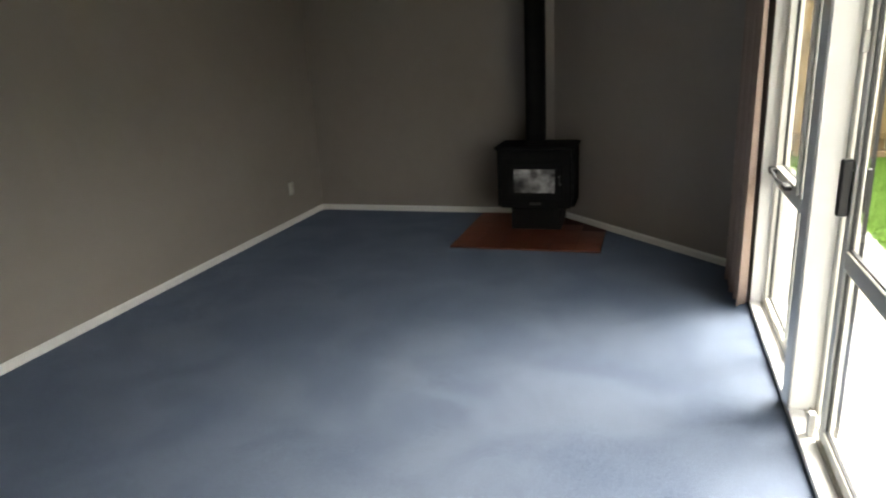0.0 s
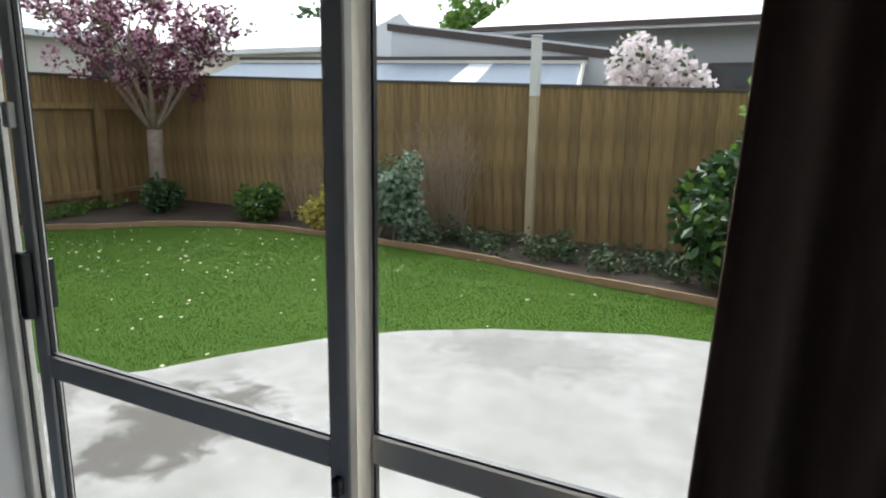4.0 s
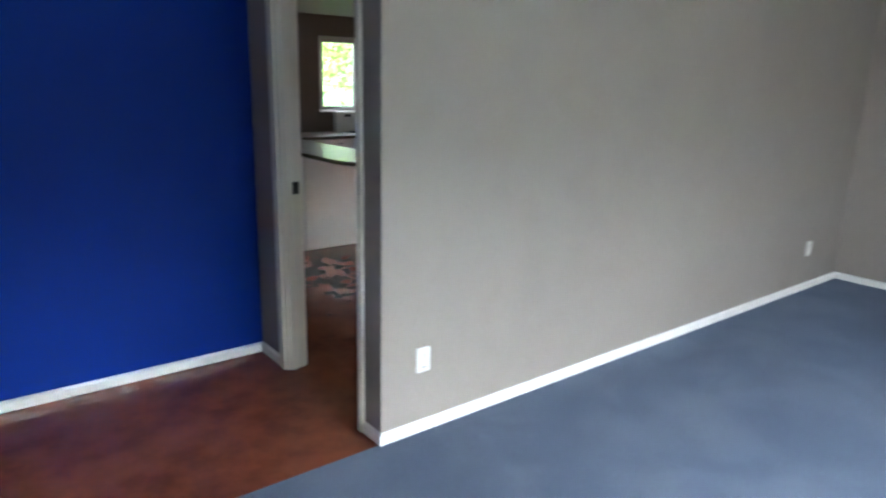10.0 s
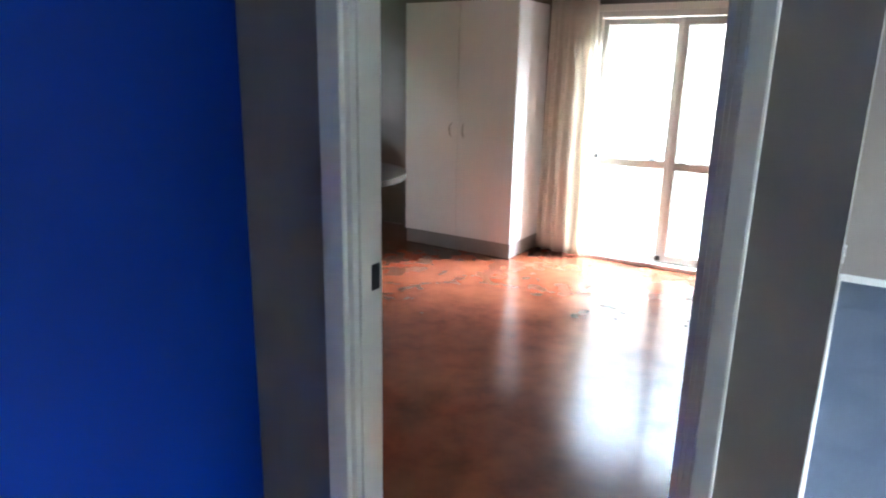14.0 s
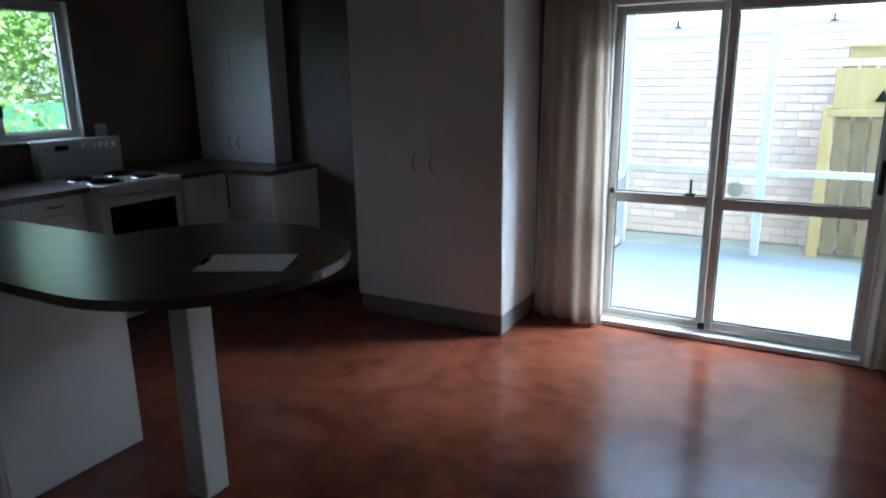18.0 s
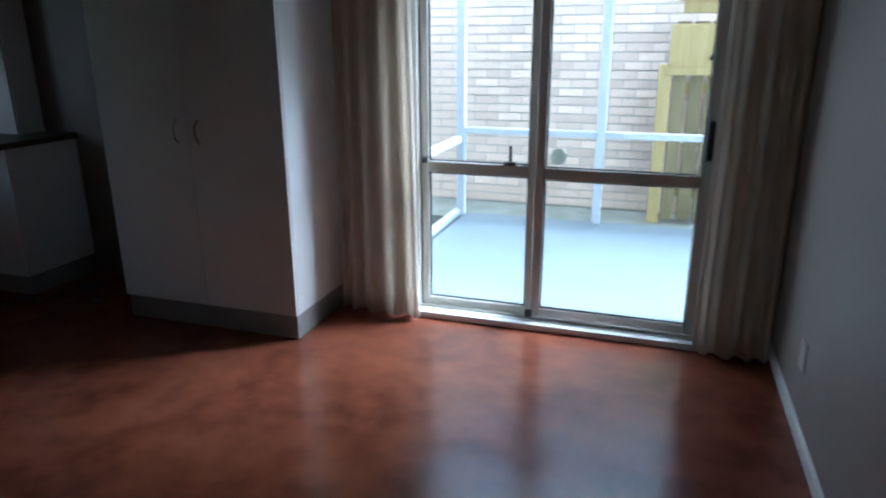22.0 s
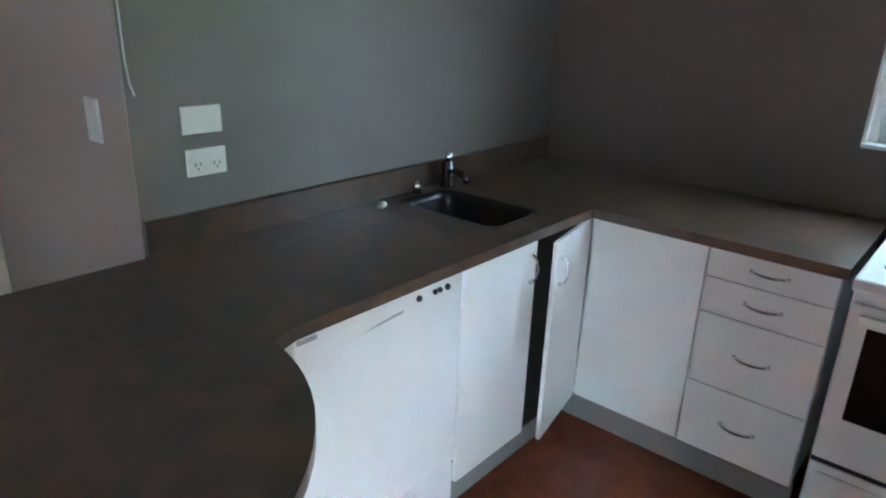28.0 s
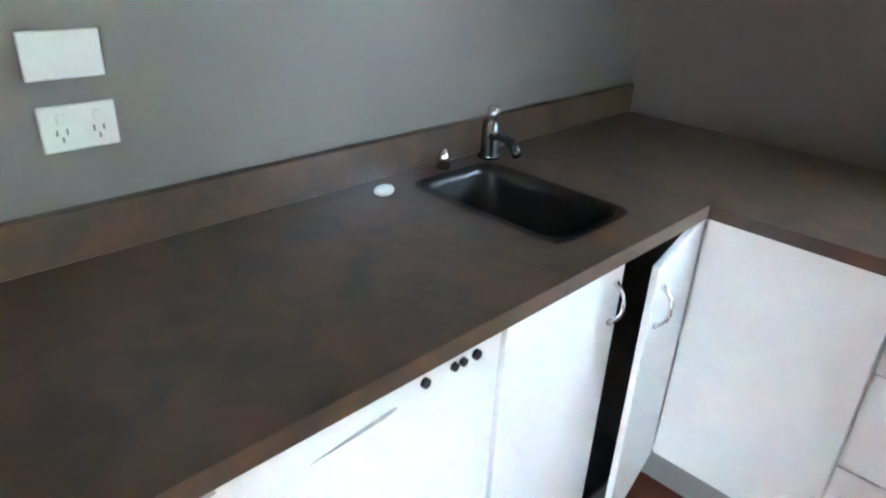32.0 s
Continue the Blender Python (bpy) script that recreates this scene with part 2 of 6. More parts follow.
def box(bm, x0, x1, y0, y1, z0, z1, bevel=0.0, seg=1):
    """Adds a box, with its edges rounded by bevel."""
    r = bmesh.ops.create_cube(bm, size=1, matrix=Matrix.LocRotScale(((x0 + x1) / 2, (y0 + y1) / 2, (z0 + z1) / 2), None, (abs(x1 - x0), abs(y1 - y0), abs(z1 - z0))))
    if bevel:
        edges = {e for v in r["verts"] for e in v.link_edges}
        bmesh.ops.bevel(bm, geom=list(edges), offset=bevel, segments=seg, profile=0.5, affect="EDGES")
    return bm


def boxes(*rows, bevel=0.0, seg=1):
    bm = bmesh.new()
    for r in rows:
        box(bm, *r, bevel=bevel, seg=seg)
    return bm


def tube(bm, points, radius, seg=10, cap=True):
    """A round bar along points; radius may be one number or one per point."""
    pts = [Vector(p) for p in points]
    rad = radius if isinstance(radius, (list, tuple)) else [radius] * len(pts)
    rings = []
    for i, p in enumerate(pts):
        d = (pts[min(i + 1, len(pts) - 1)] - pts[max(i - 1, 0)]).normalized()
        u = d.orthogonal().normalized() if abs(d.z) > 0.95 else d.cross(Vector((0, 0, 1))).normalized()
        v = d.cross(u)
        rings.append([bm.verts.new(p + rad[i] * (math.cos(a) * u + math.sin(a) * v)) for a in [2 * math.pi * k / seg for k in range(seg)]])
    for a, b in zip(rings, rings[1:]):
        for k in range(seg):
            bm.faces.new((a[k], a[(k + 1) % seg], b[(k + 1) % seg], b[k]))
    if cap:
        bm.faces.new(rings[0][::-1])
        bm.faces.new(rings[-1])
    return bm


def prism(bm, outline, z0, z1):
    """An upright prism over an outline of (x, y) points."""
    lo = [bm.verts.new((x, y, z0)) for x, y in outline]
    hi = [bm.verts.new((x, y, z1)) for x, y in outline]
    bm.faces.new(lo[::-1])
    bm.faces.new(hi)
    for k in range(len(lo)):
        j = (k + 1) % len(lo)
        bm.faces.new((lo[k], lo[j], hi[j], hi[k]))
    return bm


def obj(name, bm, material, smooth=False):
    bmesh.ops.recalc_face_normals(bm, faces=bm.faces)
    me = bpy.data.meshes.new(name)
    bm.to_mesh(me)
    bm.free()
    me.materials.append(material)
    if smooth:
        for p in me.polygons:
            p.use_smooth = True
    return new(name, me)


def thing(name, at, label, category, group="", rz=0.0):
    """An Empty at the base of a thing, to which its parts are given."""
    e = tagged(new(name), label, category, group)
    e.matrix_world = pose(*at, 0, 0, rz)
    ORIGIN[e.name] = (0, 0, 0) if rz else at
    return e


def part(name, bm, material, parent, label="", smooth=False):
    """One mesh under a thing or a part. Meshes are given in world metres, or in the thing's own frame where it is turned."""
    o = ORIGIN[parent.name]
    if any(o):
        bmesh.ops.translate(bm, verts=bm.verts, vec=[-c for c in o])
    ob = obj(name, bm, material, smooth)
    ob.parent = parent
    ORIGIN[ob.name] = o
    if label:
        tagged(ob, label)
    return ob


def framed(name, rows, material, parent, label=""):
    """A glazed panel: its first stile carries the other stiles and rails as parts."""
    p = part(name, boxes(rows[0], bevel=0.004), material, parent, label)
    for r in rows[1:]:
        part("stile" if abs(r[5] - r[4]) > 0.6 else "rail", boxes(r, bevel=0.004), material, p)
    return p


def setting(name, bm, material, label="", smooth=False, category=""):
    ob = obj(name, bm, material, smooth)
    ORIGIN[ob.name] = (0, 0, 0)
    return tagged(ob, label, category, kind="structure")


# ---- the plan, in metres ----
CEIL_Z, CEIL_K = 2.75, 2.30   # ceilings of the living room and the kitchen
NORTH_L = 4.64          # fire wall of the living room
WIN_X, JOIN_X = 3.90, 4.00   # inner face and joinery plane of the glazed wall
SOUTH = -3.4
DOOR_X0, DOOR_X1, DOOR_H = -0.965, -0.16, 1.985
BLUE_X = -1.29
NORTH_K = 4.20
WEST_K = -5.29
SINK_Y = 1.23
PINK_X = -3.34

floor_living = setting("floor_living", boxes((0.0, 4.0, SOUTH, NORTH_L + 0.1, -0.12, 0.0)), CARPET, "worn blue cut-pile carpet in the living room", category="floor")
floor_hall = setting("floor_hall", boxes((BLUE_X - 0.9, -0.0, SOUTH, -0.0, -0.12, -0.004)), CONCRETE_RED, "polished red stained concrete floor of the hall", category="floor")
floor_kitchen = setting("floor_kitchen", boxes((WEST_K - 0.1, -0.05, 0.0, NORTH_K + 0.1, -0.12, -0.004)), CONCRETE_RED, "polished red stained concrete floor of the kitchen", category="floor")

# living room walls
setting("wall_living_west", boxes((-0.10, 0.0, 0.0, NORTH_L + 0.1, 0, CEIL_Z)), PAINT, "greige painted wall between the living room and the dining room", category="wall")
setting("wall_living_north", boxes((0.0, 2.6, NORTH_L, NORTH_L + 0.1, 0, CEIL_Z)), PAINT, "greige painted wall behind the wood fire", category="wall")
bm = prism(bmesh.new(), [(2.45, NORTH_L), (WIN_X, 3.19), (WIN_X + 0.14, 3.25), (2.55, NORTH_L + 0.1)], 0, CEIL_Z)
setting("wall_living_diagonal", bm, PAINT, "greige painted diagonal wall beside the wood fire", category="wall")
W1A, W1B = 1.40, 2.52     # window beside the diagonal wall
W2A, W2B = -1.30, 1.27    # sliding door
HEAD = 2.0
setting("wall_living_east", boxes(
    (WIN_X, WIN_X + 0.14, W1B, 3.25, 0, CEIL_Z), (WIN_X, WIN_X + 0.14, SOUTH, W2A, 0, CEIL_Z),
    (WIN_X, WIN_X + 0.14, W2A, W1B, HEAD, CEIL_Z)), PAINT, "greige painted wall with the glazed openings to the garden", category="wall")
setting("glazing_post", boxes((WIN_X - 0.004, WIN_X + 0.14, W2B, W1A, 0, HEAD), bevel=0.003), WHITE_TRIM, "white painted post between the window and the sliding door", category="post")
setting("wall_living_south", boxes((BLUE_X - 0.9, WIN_X + 0.14, SOUTH - 0.1, SOUTH, 0, CEIL_Z)), PAINT, "greige painted end wall", category="wall")

# hall: blue wall with a doorway, door wall to the kitchen
HALL_S = -2.33
setting("wall_hall_blue", boxes((BLUE_X - 0.1, BLUE_X, SOUTH, 0.0, 0, CEIL_Z)), BLUE, "royal blue painted hall wall", category="wall")
setting("wall_hall_south", boxes((BLUE_X, -1.17, HALL_S - 0.1, HALL_S, 0, CEIL_Z), (-0.27, 0.0, HALL_S - 0.1, HALL_S, 0, CEIL_Z), (-1.17, -0.27, HALL_S - 0.1, HALL_S, 2.0, CEIL_Z), (-0.1, 0.0, SOUTH, HALL_S - 0.1, 0, CEIL_Z)), PAINT, "greige painted wall at the end of the hall", category="wall")
setting("wall_kitchen_south", boxes(
    (DOOR_X1, -0.10, 0.0, 0.10, 0, CEIL_Z), (BLUE_X, DOOR_X0, 0.0, 0.10, 0, CEIL_Z), (DOOR_X0, DOOR_X1, 0.0, 0.10, DOOR_H, CEIL_Z),
    (-2.44, BLUE_X, 0.0, 0.10, 0, CEIL_Z), (-3.25, -2.44, 0.0, 0.10, DOOR_H, CEIL_Z)), PAINT, "greige painted wall with the kitchen door", category="wall")

# kitchen walls
setting("wall_kitchen_pink", boxes((PINK_X - 0.1, PINK_X, -0.9, SINK_Y - 0.003, 0, CEIL_Z)), PAINT_PINK, "warm beige painted return wall beside the sink bench", category="wall")
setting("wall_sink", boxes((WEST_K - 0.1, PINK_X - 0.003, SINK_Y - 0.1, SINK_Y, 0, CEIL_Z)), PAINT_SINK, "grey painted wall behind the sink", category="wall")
KW = (2.50, 3.075, 1.15, 2.06)
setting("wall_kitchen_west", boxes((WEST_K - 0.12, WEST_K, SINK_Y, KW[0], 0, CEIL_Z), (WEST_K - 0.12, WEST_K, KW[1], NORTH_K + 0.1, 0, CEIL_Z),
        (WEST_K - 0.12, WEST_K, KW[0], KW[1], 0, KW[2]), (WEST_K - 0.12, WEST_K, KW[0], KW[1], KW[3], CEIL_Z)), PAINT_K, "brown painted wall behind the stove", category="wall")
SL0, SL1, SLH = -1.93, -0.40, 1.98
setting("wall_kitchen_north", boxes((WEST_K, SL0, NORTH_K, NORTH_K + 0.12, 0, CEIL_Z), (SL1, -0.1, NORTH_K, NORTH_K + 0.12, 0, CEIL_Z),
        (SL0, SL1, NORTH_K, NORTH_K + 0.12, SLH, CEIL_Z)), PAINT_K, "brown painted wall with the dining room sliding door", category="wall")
setting("ceiling_living", boxes((BLUE_X - 0.1, WIN_X + 0.16, SOUTH - 0.1, 0.1, CEIL_Z, CEIL_Z + 0.1), (-0.1, WIN_X + 0.16, 0.1, NORTH_L + 0.12, CEIL_Z, CEIL_Z + 0.1)), CEIL, "plain painted living room ceiling", category="ceiling")
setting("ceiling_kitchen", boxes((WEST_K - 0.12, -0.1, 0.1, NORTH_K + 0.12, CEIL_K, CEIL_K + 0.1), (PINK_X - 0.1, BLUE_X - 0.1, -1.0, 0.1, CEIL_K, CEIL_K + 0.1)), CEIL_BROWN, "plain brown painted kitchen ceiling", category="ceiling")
setting("wall_passage", boxes((PINK_X, -2.3, -1.0, -0.9, 0, CEIL_Z), (-2.3, -2.2, -1.0, 0.0, 0, CEIL_Z)), PAINT, "greige wall of the passage beyond the kitchen", category="wall")

# ---- trim of the living room and the hall ----
def skirting(name, p, q, out, height=0.055, deep=0.014, material=WHITE_TRIM, label="white painted skirting board"):
    """A skirting board along the floor from p to q, on the side of the wall to which out points."""
    p, q, out = Vector((*p, 0)), Vector((*q, 0)), Vector((*out, 0)).normalized()
    bm = bmesh.new()
    prof = [(0, 0), (deep, 0), (deep, height - 0.012), (deep - 0.008, height), (0, height)]
    a = [bm.verts.new(p + out * d + Vector((0, 0, z))) for d, z in prof]
    b = [bm.verts.new(q + out * d + Vector((0, 0, z))) for d, z in prof]
    for k in range(len(prof)):
        j = (k + 1) % len(prof)
        bm.faces.new((a[k], a[j], b[j], b[k]))
    bm.faces.new(a[::-1])
    bm.faces.new(b)
    return setting(name, bm, material, label, category="skirting")


skirting("baseboard_west", (0.0, 0.0), (0.0, NORTH_L), (1, 0))
skirting("baseboard_north", (0.0145, NORTH_L), (2.448, NORTH_L), (0, -1))
skirting("baseboard_diagonal", (2.46, NORTH_L - 0.01), (WIN_X - 0.004, 3.194), (-1, -1))
skirting("baseboard_corner", (DOOR_X1 + 0.033, 0.0), (0.0145, 0.0), (0, -1))
skirting("baseboard_blue", (BLUE_X, HALL_S), (BLUE_X, -0.002), (1, 0))
skirting("baseboard_hall", (BLUE_X + 0.0145, 0.0), (DOOR_X0 - 0.058, 0.0), (0, -1))
skirting("baseboard_dining", (-0.10, 0.10), (-0.10, NORTH_K), (-1, 0), 0.06, 0.012)
skirting("baseboard_pink", (PINK_X, 0.16), (PINK_X, SINK_Y - 0.003), (1, 0), 0.06, 0.012)
skirting("baseboard_east", (WIN_X, 3.186), (WIN_X, W1B + 0.06), (-1, 0))


def doorway(name, x0, x1, y0, y1, height, label, narrow=0.057):
    """Jambs, head, stops and architraves that line a doorway through a wall along x."""
    d = tagged(new(name), label, "door frame", kind="structure")
    ORIGIN[d.name] = (0, 0, 0)
    j = 0.022
    part("jamb", boxes((x0, x0 + j, y0 - 0.004, y1 + 0.004, 0, height), bevel=0.002), TRIM, d)
    part("jamb", boxes((x1 - j, x1, y0 - 0.004, y1 + 0.004, 0, height), bevel=0.002), TRIM, d)
    part("head", boxes((x0 + j, x1 - j, y0 - 0.004, y1 + 0.004, height - j, height), bevel=0.002), TRIM, d)
    for s, yy in ((-1, y0), (1, y1)):
        ya, yb = sorted((yy + s * 0.0045, yy + s * 0.021))
        part("architrave", boxes((x0 - 0.057, x0 + 0.008, ya, yb, 0, height + 0.05), bevel=0.005, seg=2), TRIM, d)
        part("architrave", boxes((x1 - 0.008, x1 + (0.057 if s > 0 else narrow), ya, yb, 0, height + 0.05), bevel=0.005, seg=2), TRIM, d)
        part("architrave", boxes((x0 + 0.009, x1 - 0.009, ya, yb, height - 0.01, height + 0.05), bevel=0.005, seg=2), TRIM, d)
    part("door_stop", boxes((x0 + j, x0 + j + 0.011, y0 + 0.012, y0 + 0.05, 0, height - j), bevel=0.002), TRIM, d)
    part("door_stop", boxes((x1 - j - 0.011, x1 - j, y0 + 0.012, y0 + 0.05, 0, height - j), bevel=0.002), TRIM, d)
    return d


d1 = doorway("door_1", DOOR_X0, DOOR_X1, 0.0, 0.10, DOOR_H, "cream painted frame of the kitchen doorway", narrow=0.032)
BRASS = mat("tarnished_brass", (0.45, 0.30, 0.10), 0.35, 1.0, spots=(0.25, 0.16, 0.06), scale=40, amount=0.7)
part("strike_plate", boxes((DOOR_X0 + 0.0215, DOOR_X0 + 0.0235, 0.055, 0.092, 0.985, 1.05)), BLACK_PLASTIC, d1, "dark metal strike plate")
part("hinge", boxes((DOOR_X1 - 0.0235, DOOR_X1 - 0.0215, 0.062, 0.102, 0.22, 0.31)), BRASS, d1, "brass butt hinge")
part("hinge", boxes((DOOR_X1 - 0.0235, DOOR_X1 - 0.0215, 0.062, 0.102, 1.62, 1.71)), BRASS, d1, "brass butt hinge")
part("hinge", boxes((DOOR_X1 - 0.0235, DOOR_X1 - 0.0215, 0.062, 0.102, 1.03, 1.12)), BRASS, d1, "brass butt hinge")
d2 = doorway("door_2", -3.25, -2.44, 0.0, 0.10, DOOR_H, "cream painted frame of the passage doorway")
part("strike_plate", boxes((-3.2285, -3.2265, 0.055, 0.092, 0.985, 1.05)), BLACK_PLASTIC, d2, "dark metal strike plate")


def round_knob(bm, base, axis, r=0.027, reach=0.06):
    """A door knob turned about axis: rose, neck and flattened ball."""
    base, axis = Vector(base), Vector(axis).normalized()
    prof = [(0.0, 0.031), (0.006, 0.031), (0.009, 0.012), (0.028, 0.011), (0.034, r * 0.8), (0.044, r), (0.054, r * 0.9), (reach, r * 0.45), (reach + 0.002, 0.004)]
    return tube(bm, [base + axis * d for d, _ in prof], [rr for _, rr in prof], 20)


# white kitchen door, swung open against the dining room wall
DOOR_WHITE = mat("white_gloss_door_enamel", (0.80, 0.79, 0.76), 0.16, spots=(0.76, 0.75, 0.71), scale=6, amount=0.5, spec=0.5)
kd = thing("kitchen_door", (DOOR_X1 - 0.024, 0.094, 0.006), "white painted flush door standing open into the dining room", "door", rz=90.5)
part("leaf", boxes((0.002, 0.755, 0.0, 0.036, 0.0, DOOR_H - 0.03), bevel=0.002), DOOR_WHITE, kd)
for s, yy in ((1, 0.036), (-1, 0.0)):
    part("knob", round_knob(bmesh.new(), (0.69, yy, 1.045), (0, s, 0)), CHROME, kd, "round satin chrome door knob", smooth=True)
part("latch", boxes((0.755, 0.758, 0.008, 0.028, 1.015, 1.075)), CHROME, kd)

# panelled pine door, ajar in the blue wall
pd = thing("pine_door", (-1.147, HALL_S + 0.012, 0.012), "orange varnished pine panel door standing open before the blue wall", "door", rz=74.5)
PW, PH = 0.868, 1.96


def panel_door(parent):
    rails = [(0.0, 0.21), (0.735, 0.875), (1.40, 1.50), (1.84, PH)]
    stile = 0.115
    mid = PW / 2
    part("stile", boxes((0, stile, 0, 0.038, 0, PH), bevel=0.002), PINE, parent)
    part("stile", boxes((PW - stile, PW, 0, 0.038, 0, PH), bevel=0.002), PINE, parent)
    for z0, z1 in rails:
        part("rail", boxes((stile, PW - stile, 0.0005, 0.0375, z0, z1)), PINE, parent)
    for (_, za), (zb, _) in zip(rails, rails[1:]):
        part("muntin", boxes((mid - 0.05, mid + 0.05, 0.0005, 0.0375, za, zb)), PINE, parent)
        for xa, xb in ((stile, mid - 0.05), (mid + 0.05, PW - stile)):
            p = part("panel", boxes((xa, xb, 0.013, 0.025, za, zb)), PINE, parent)
            part("raised_field", boxes((xa + 0.035, xb - 0.035, 0.0255, 0.033, za + 0.035, zb - 0.035), (xa + 0.035, xb - 0.035, 0.005, 0.0125, za + 0.035, zb - 0.035), bevel=0.003), PINE, p)
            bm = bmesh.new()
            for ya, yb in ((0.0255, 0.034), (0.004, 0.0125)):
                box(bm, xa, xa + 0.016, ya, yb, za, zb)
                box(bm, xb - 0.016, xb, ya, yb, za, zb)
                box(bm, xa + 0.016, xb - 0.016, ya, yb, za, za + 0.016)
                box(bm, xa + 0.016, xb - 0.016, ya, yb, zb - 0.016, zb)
            part("moulding", bm, PINE_DARK, p, "moulding with the panel edge shadow in its dark colour")


panel_door(pd)
for s, yy in ((1, 0.038), (-1, 0.0)):
    part("knob", round_knob(bmesh.new(), (PW - 0.065, yy, 0.985), (0, s, 0)), CHROME, pd, "chrome door knob", smooth=True)
part("latch", boxes((PW, PW + 0.012, 0.012, 0.026, 0.97, 0.995), bevel=0.002), CHROME, pd)

doorway("door_3", -1.17, -0.27, HALL_S - 0.10, HALL_S, 2.0, "cream painted frame of the doorway at the hall end")

# ---- power points and switches ----
def wall_plate(name, centre, normal, w, h, label, kind="switch"):
    """A moulded plastic wall plate with rounded edges, its rockers or pin holes."""
    n = Vector((*normal, 0)).normalized()
    e = thing(name, centre, label, "power outlet" if kind == "outlet" else "light switch", rz=math.degrees(math.atan2(n.y, n.x)) - 90 or 0.001)
    part("plate", boxes((-w / 2, w / 2, 0.0, 0.009, -h / 2, h / 2), bevel=0.003, seg=2), SWITCH, e)
    upright = h > w
    for k in (-1, 1) if max(w, h) > 0.1 else (0,):
        cx, cz = (0, k * h * 0.24) if upright else (k * w * 0.24, 0)
        if kind == "blank":
            continue
        part("rocker", boxes((cx - 0.006, cx + 0.006, 0.0092, 0.013, cz + 0.008, cz + 0.026), bevel=0.001), SWITCH, e)
        if kind == "outlet":
            part("pin_slot", boxes((cx - 0.009, cx - 0.0065, 0.0092, 0.0096, cz - 0.010, cz), (cx + 0.0065, cx + 0.009, 0.0092, 0.0096, cz - 0.010, cz),
                                   (cx - 0.0012, cx + 0.0012, 0.0092, 0.0096, cz - 0.022, cz - 0.013)), BLACK_PLASTIC, e, "dark pin slots")
    return e


wall_plate("power_outlet", (0.0, 0.222, 0.355), (1, 0), 0.075, 0.118, "white plastic double power point low on the living room wall", "outlet")
wall_plate("power_outlet", (0.0, 4.04, 0.345), (1, 0), 0.075, 0.118, "white plastic double power point near the fire corner", "outlet")
wall_plate("light_switch", (PINK_X, 1.04, 1.248), (1, 0), 0.075, 0.118, "white plastic light switch on the beige return wall", "switch")
wall_plate("light_switch", (-3.535, SINK_Y, 1.255), (0, 1), 0.118, 0.075, "cream plastic blank plate above the sink bench", "blank")
wall_plate("power_outlet", (-3.54, SINK_Y, 1.14), (0, 1), 0.118, 0.075, "white plastic double power point above the sink bench", "outlet")
wall_plate("power_outlet", (WEST_K, 3.20, 1.205), (1, 0), 0.09, 0.09, "white plastic power point on the wall behind the stove", "outlet")
wall_plate("power_outlet", (-0.10, 3.55, 0.30), (-1, 0), 0.075, 0.118, "white plastic power point low on the dining room wall", "outlet")
wire = thing("loose_wire", (-3.352, SINK_Y, 1.33), "thin white telephone wire hanging loose down the wall", "wire")
part("lead", tube(bmesh.new(), [(-3.347, SINK_Y + 0.004, 2.29), (-3.348, SINK_Y + 0.005, 1.75), (-3.349, SINK_Y + 0.006, 1.42), (-3.352, SINK_Y + 0.009, 1.36), (-3.360, SINK_Y + 0.013, 1.33)], 0.0026, 6), SWITCH, wire, smooth=True)
ant = thing("aerial_socket", (2.53, 4.55, 0.0), "small white junction box on the floor behind the fire", "socket", rz=-45)
part("case", boxes((-0.05, 0.05, -0.03, 0.0, 0.012, 0.075), bevel=0.004, seg=2), SWITCH, ant)
part("lid", boxes((-0.044, 0.044, -0.034, -0.0305, 0.018, 0.069), bevel=0.002), SWITCH, ant)

# ---- glazing of the living room ----


def frame_bars(rows, material, parent, name="frame_bar"):
    for r in rows:
        part(name, boxes(r, bevel=0.004), material, parent)


def pane(x0, x1, y0, y1, z0, z1, parent):
    p = part("pane", boxes((x0, x1, y0, y1, z0, z1)), GLASS, parent)
    p.visible_shadow = False
    # black rubber bead that holds the glass, on both faces of the pane
    g, e = 0.006, 0.004
    if x1 - x0 < y1 - y0:
        a, b = x0 - e, x1 + e
        bead = boxes((a, b, y0, y0 + g, z0, z1), (a, b, y1 - g, y1, z0, z1), (a, b, y0 + g, y1 - g, z0, z0 + g), (a, b, y0 + g, y1 - g, z1 - g, z1))
    else:
        a, b = y0 - e, y1 + e
        bead = boxes((x0, x0 + g, a, b, z0, z1), (x1 - g, x1, a, b, z0, z1), (x0 + g, x1 - g, a, b, z0, z0 + g), (x0 + g, x1 - g, a, b, z1 - g, z1))
    part("glazing_bead", bead, BLACK_PLASTIC, parent, "thin black rubber glazing bead")
    return p


JX0, JX1 = JOIN_X - 0.03, JOIN_X + 0.03
RZ0, RZ1 = 0.745, 0.815
w1 = tagged(new("window_1"), "cream aluminium window with an opening top sash beside the fire wall", "window", kind="structure")
ORIGIN[w1.name] = (0, 0, 0)
frame_bars([(JX0, JX1, W1A, W1A + 0.045, 0.03, HEAD), (JX0, JX1, W1B - 0.045, W1B, 0.03, HEAD), (JX0, JX1, W1A + 0.045, W1B - 0.045, HEAD - 0.045, HEAD),
            (JX0, JX1, W1A + 0.045, W1B - 0.045, 0.03, 0.075), (JX0, JX1, 1.80, 1.845, 0.075, HEAD - 0.045),
            (JX0, JX1, 1.845, W1B - 0.045, RZ0, RZ1), (JX0, JX1, W1A + 0.045, 1.80, RZ0, RZ1)], ALU, w1)
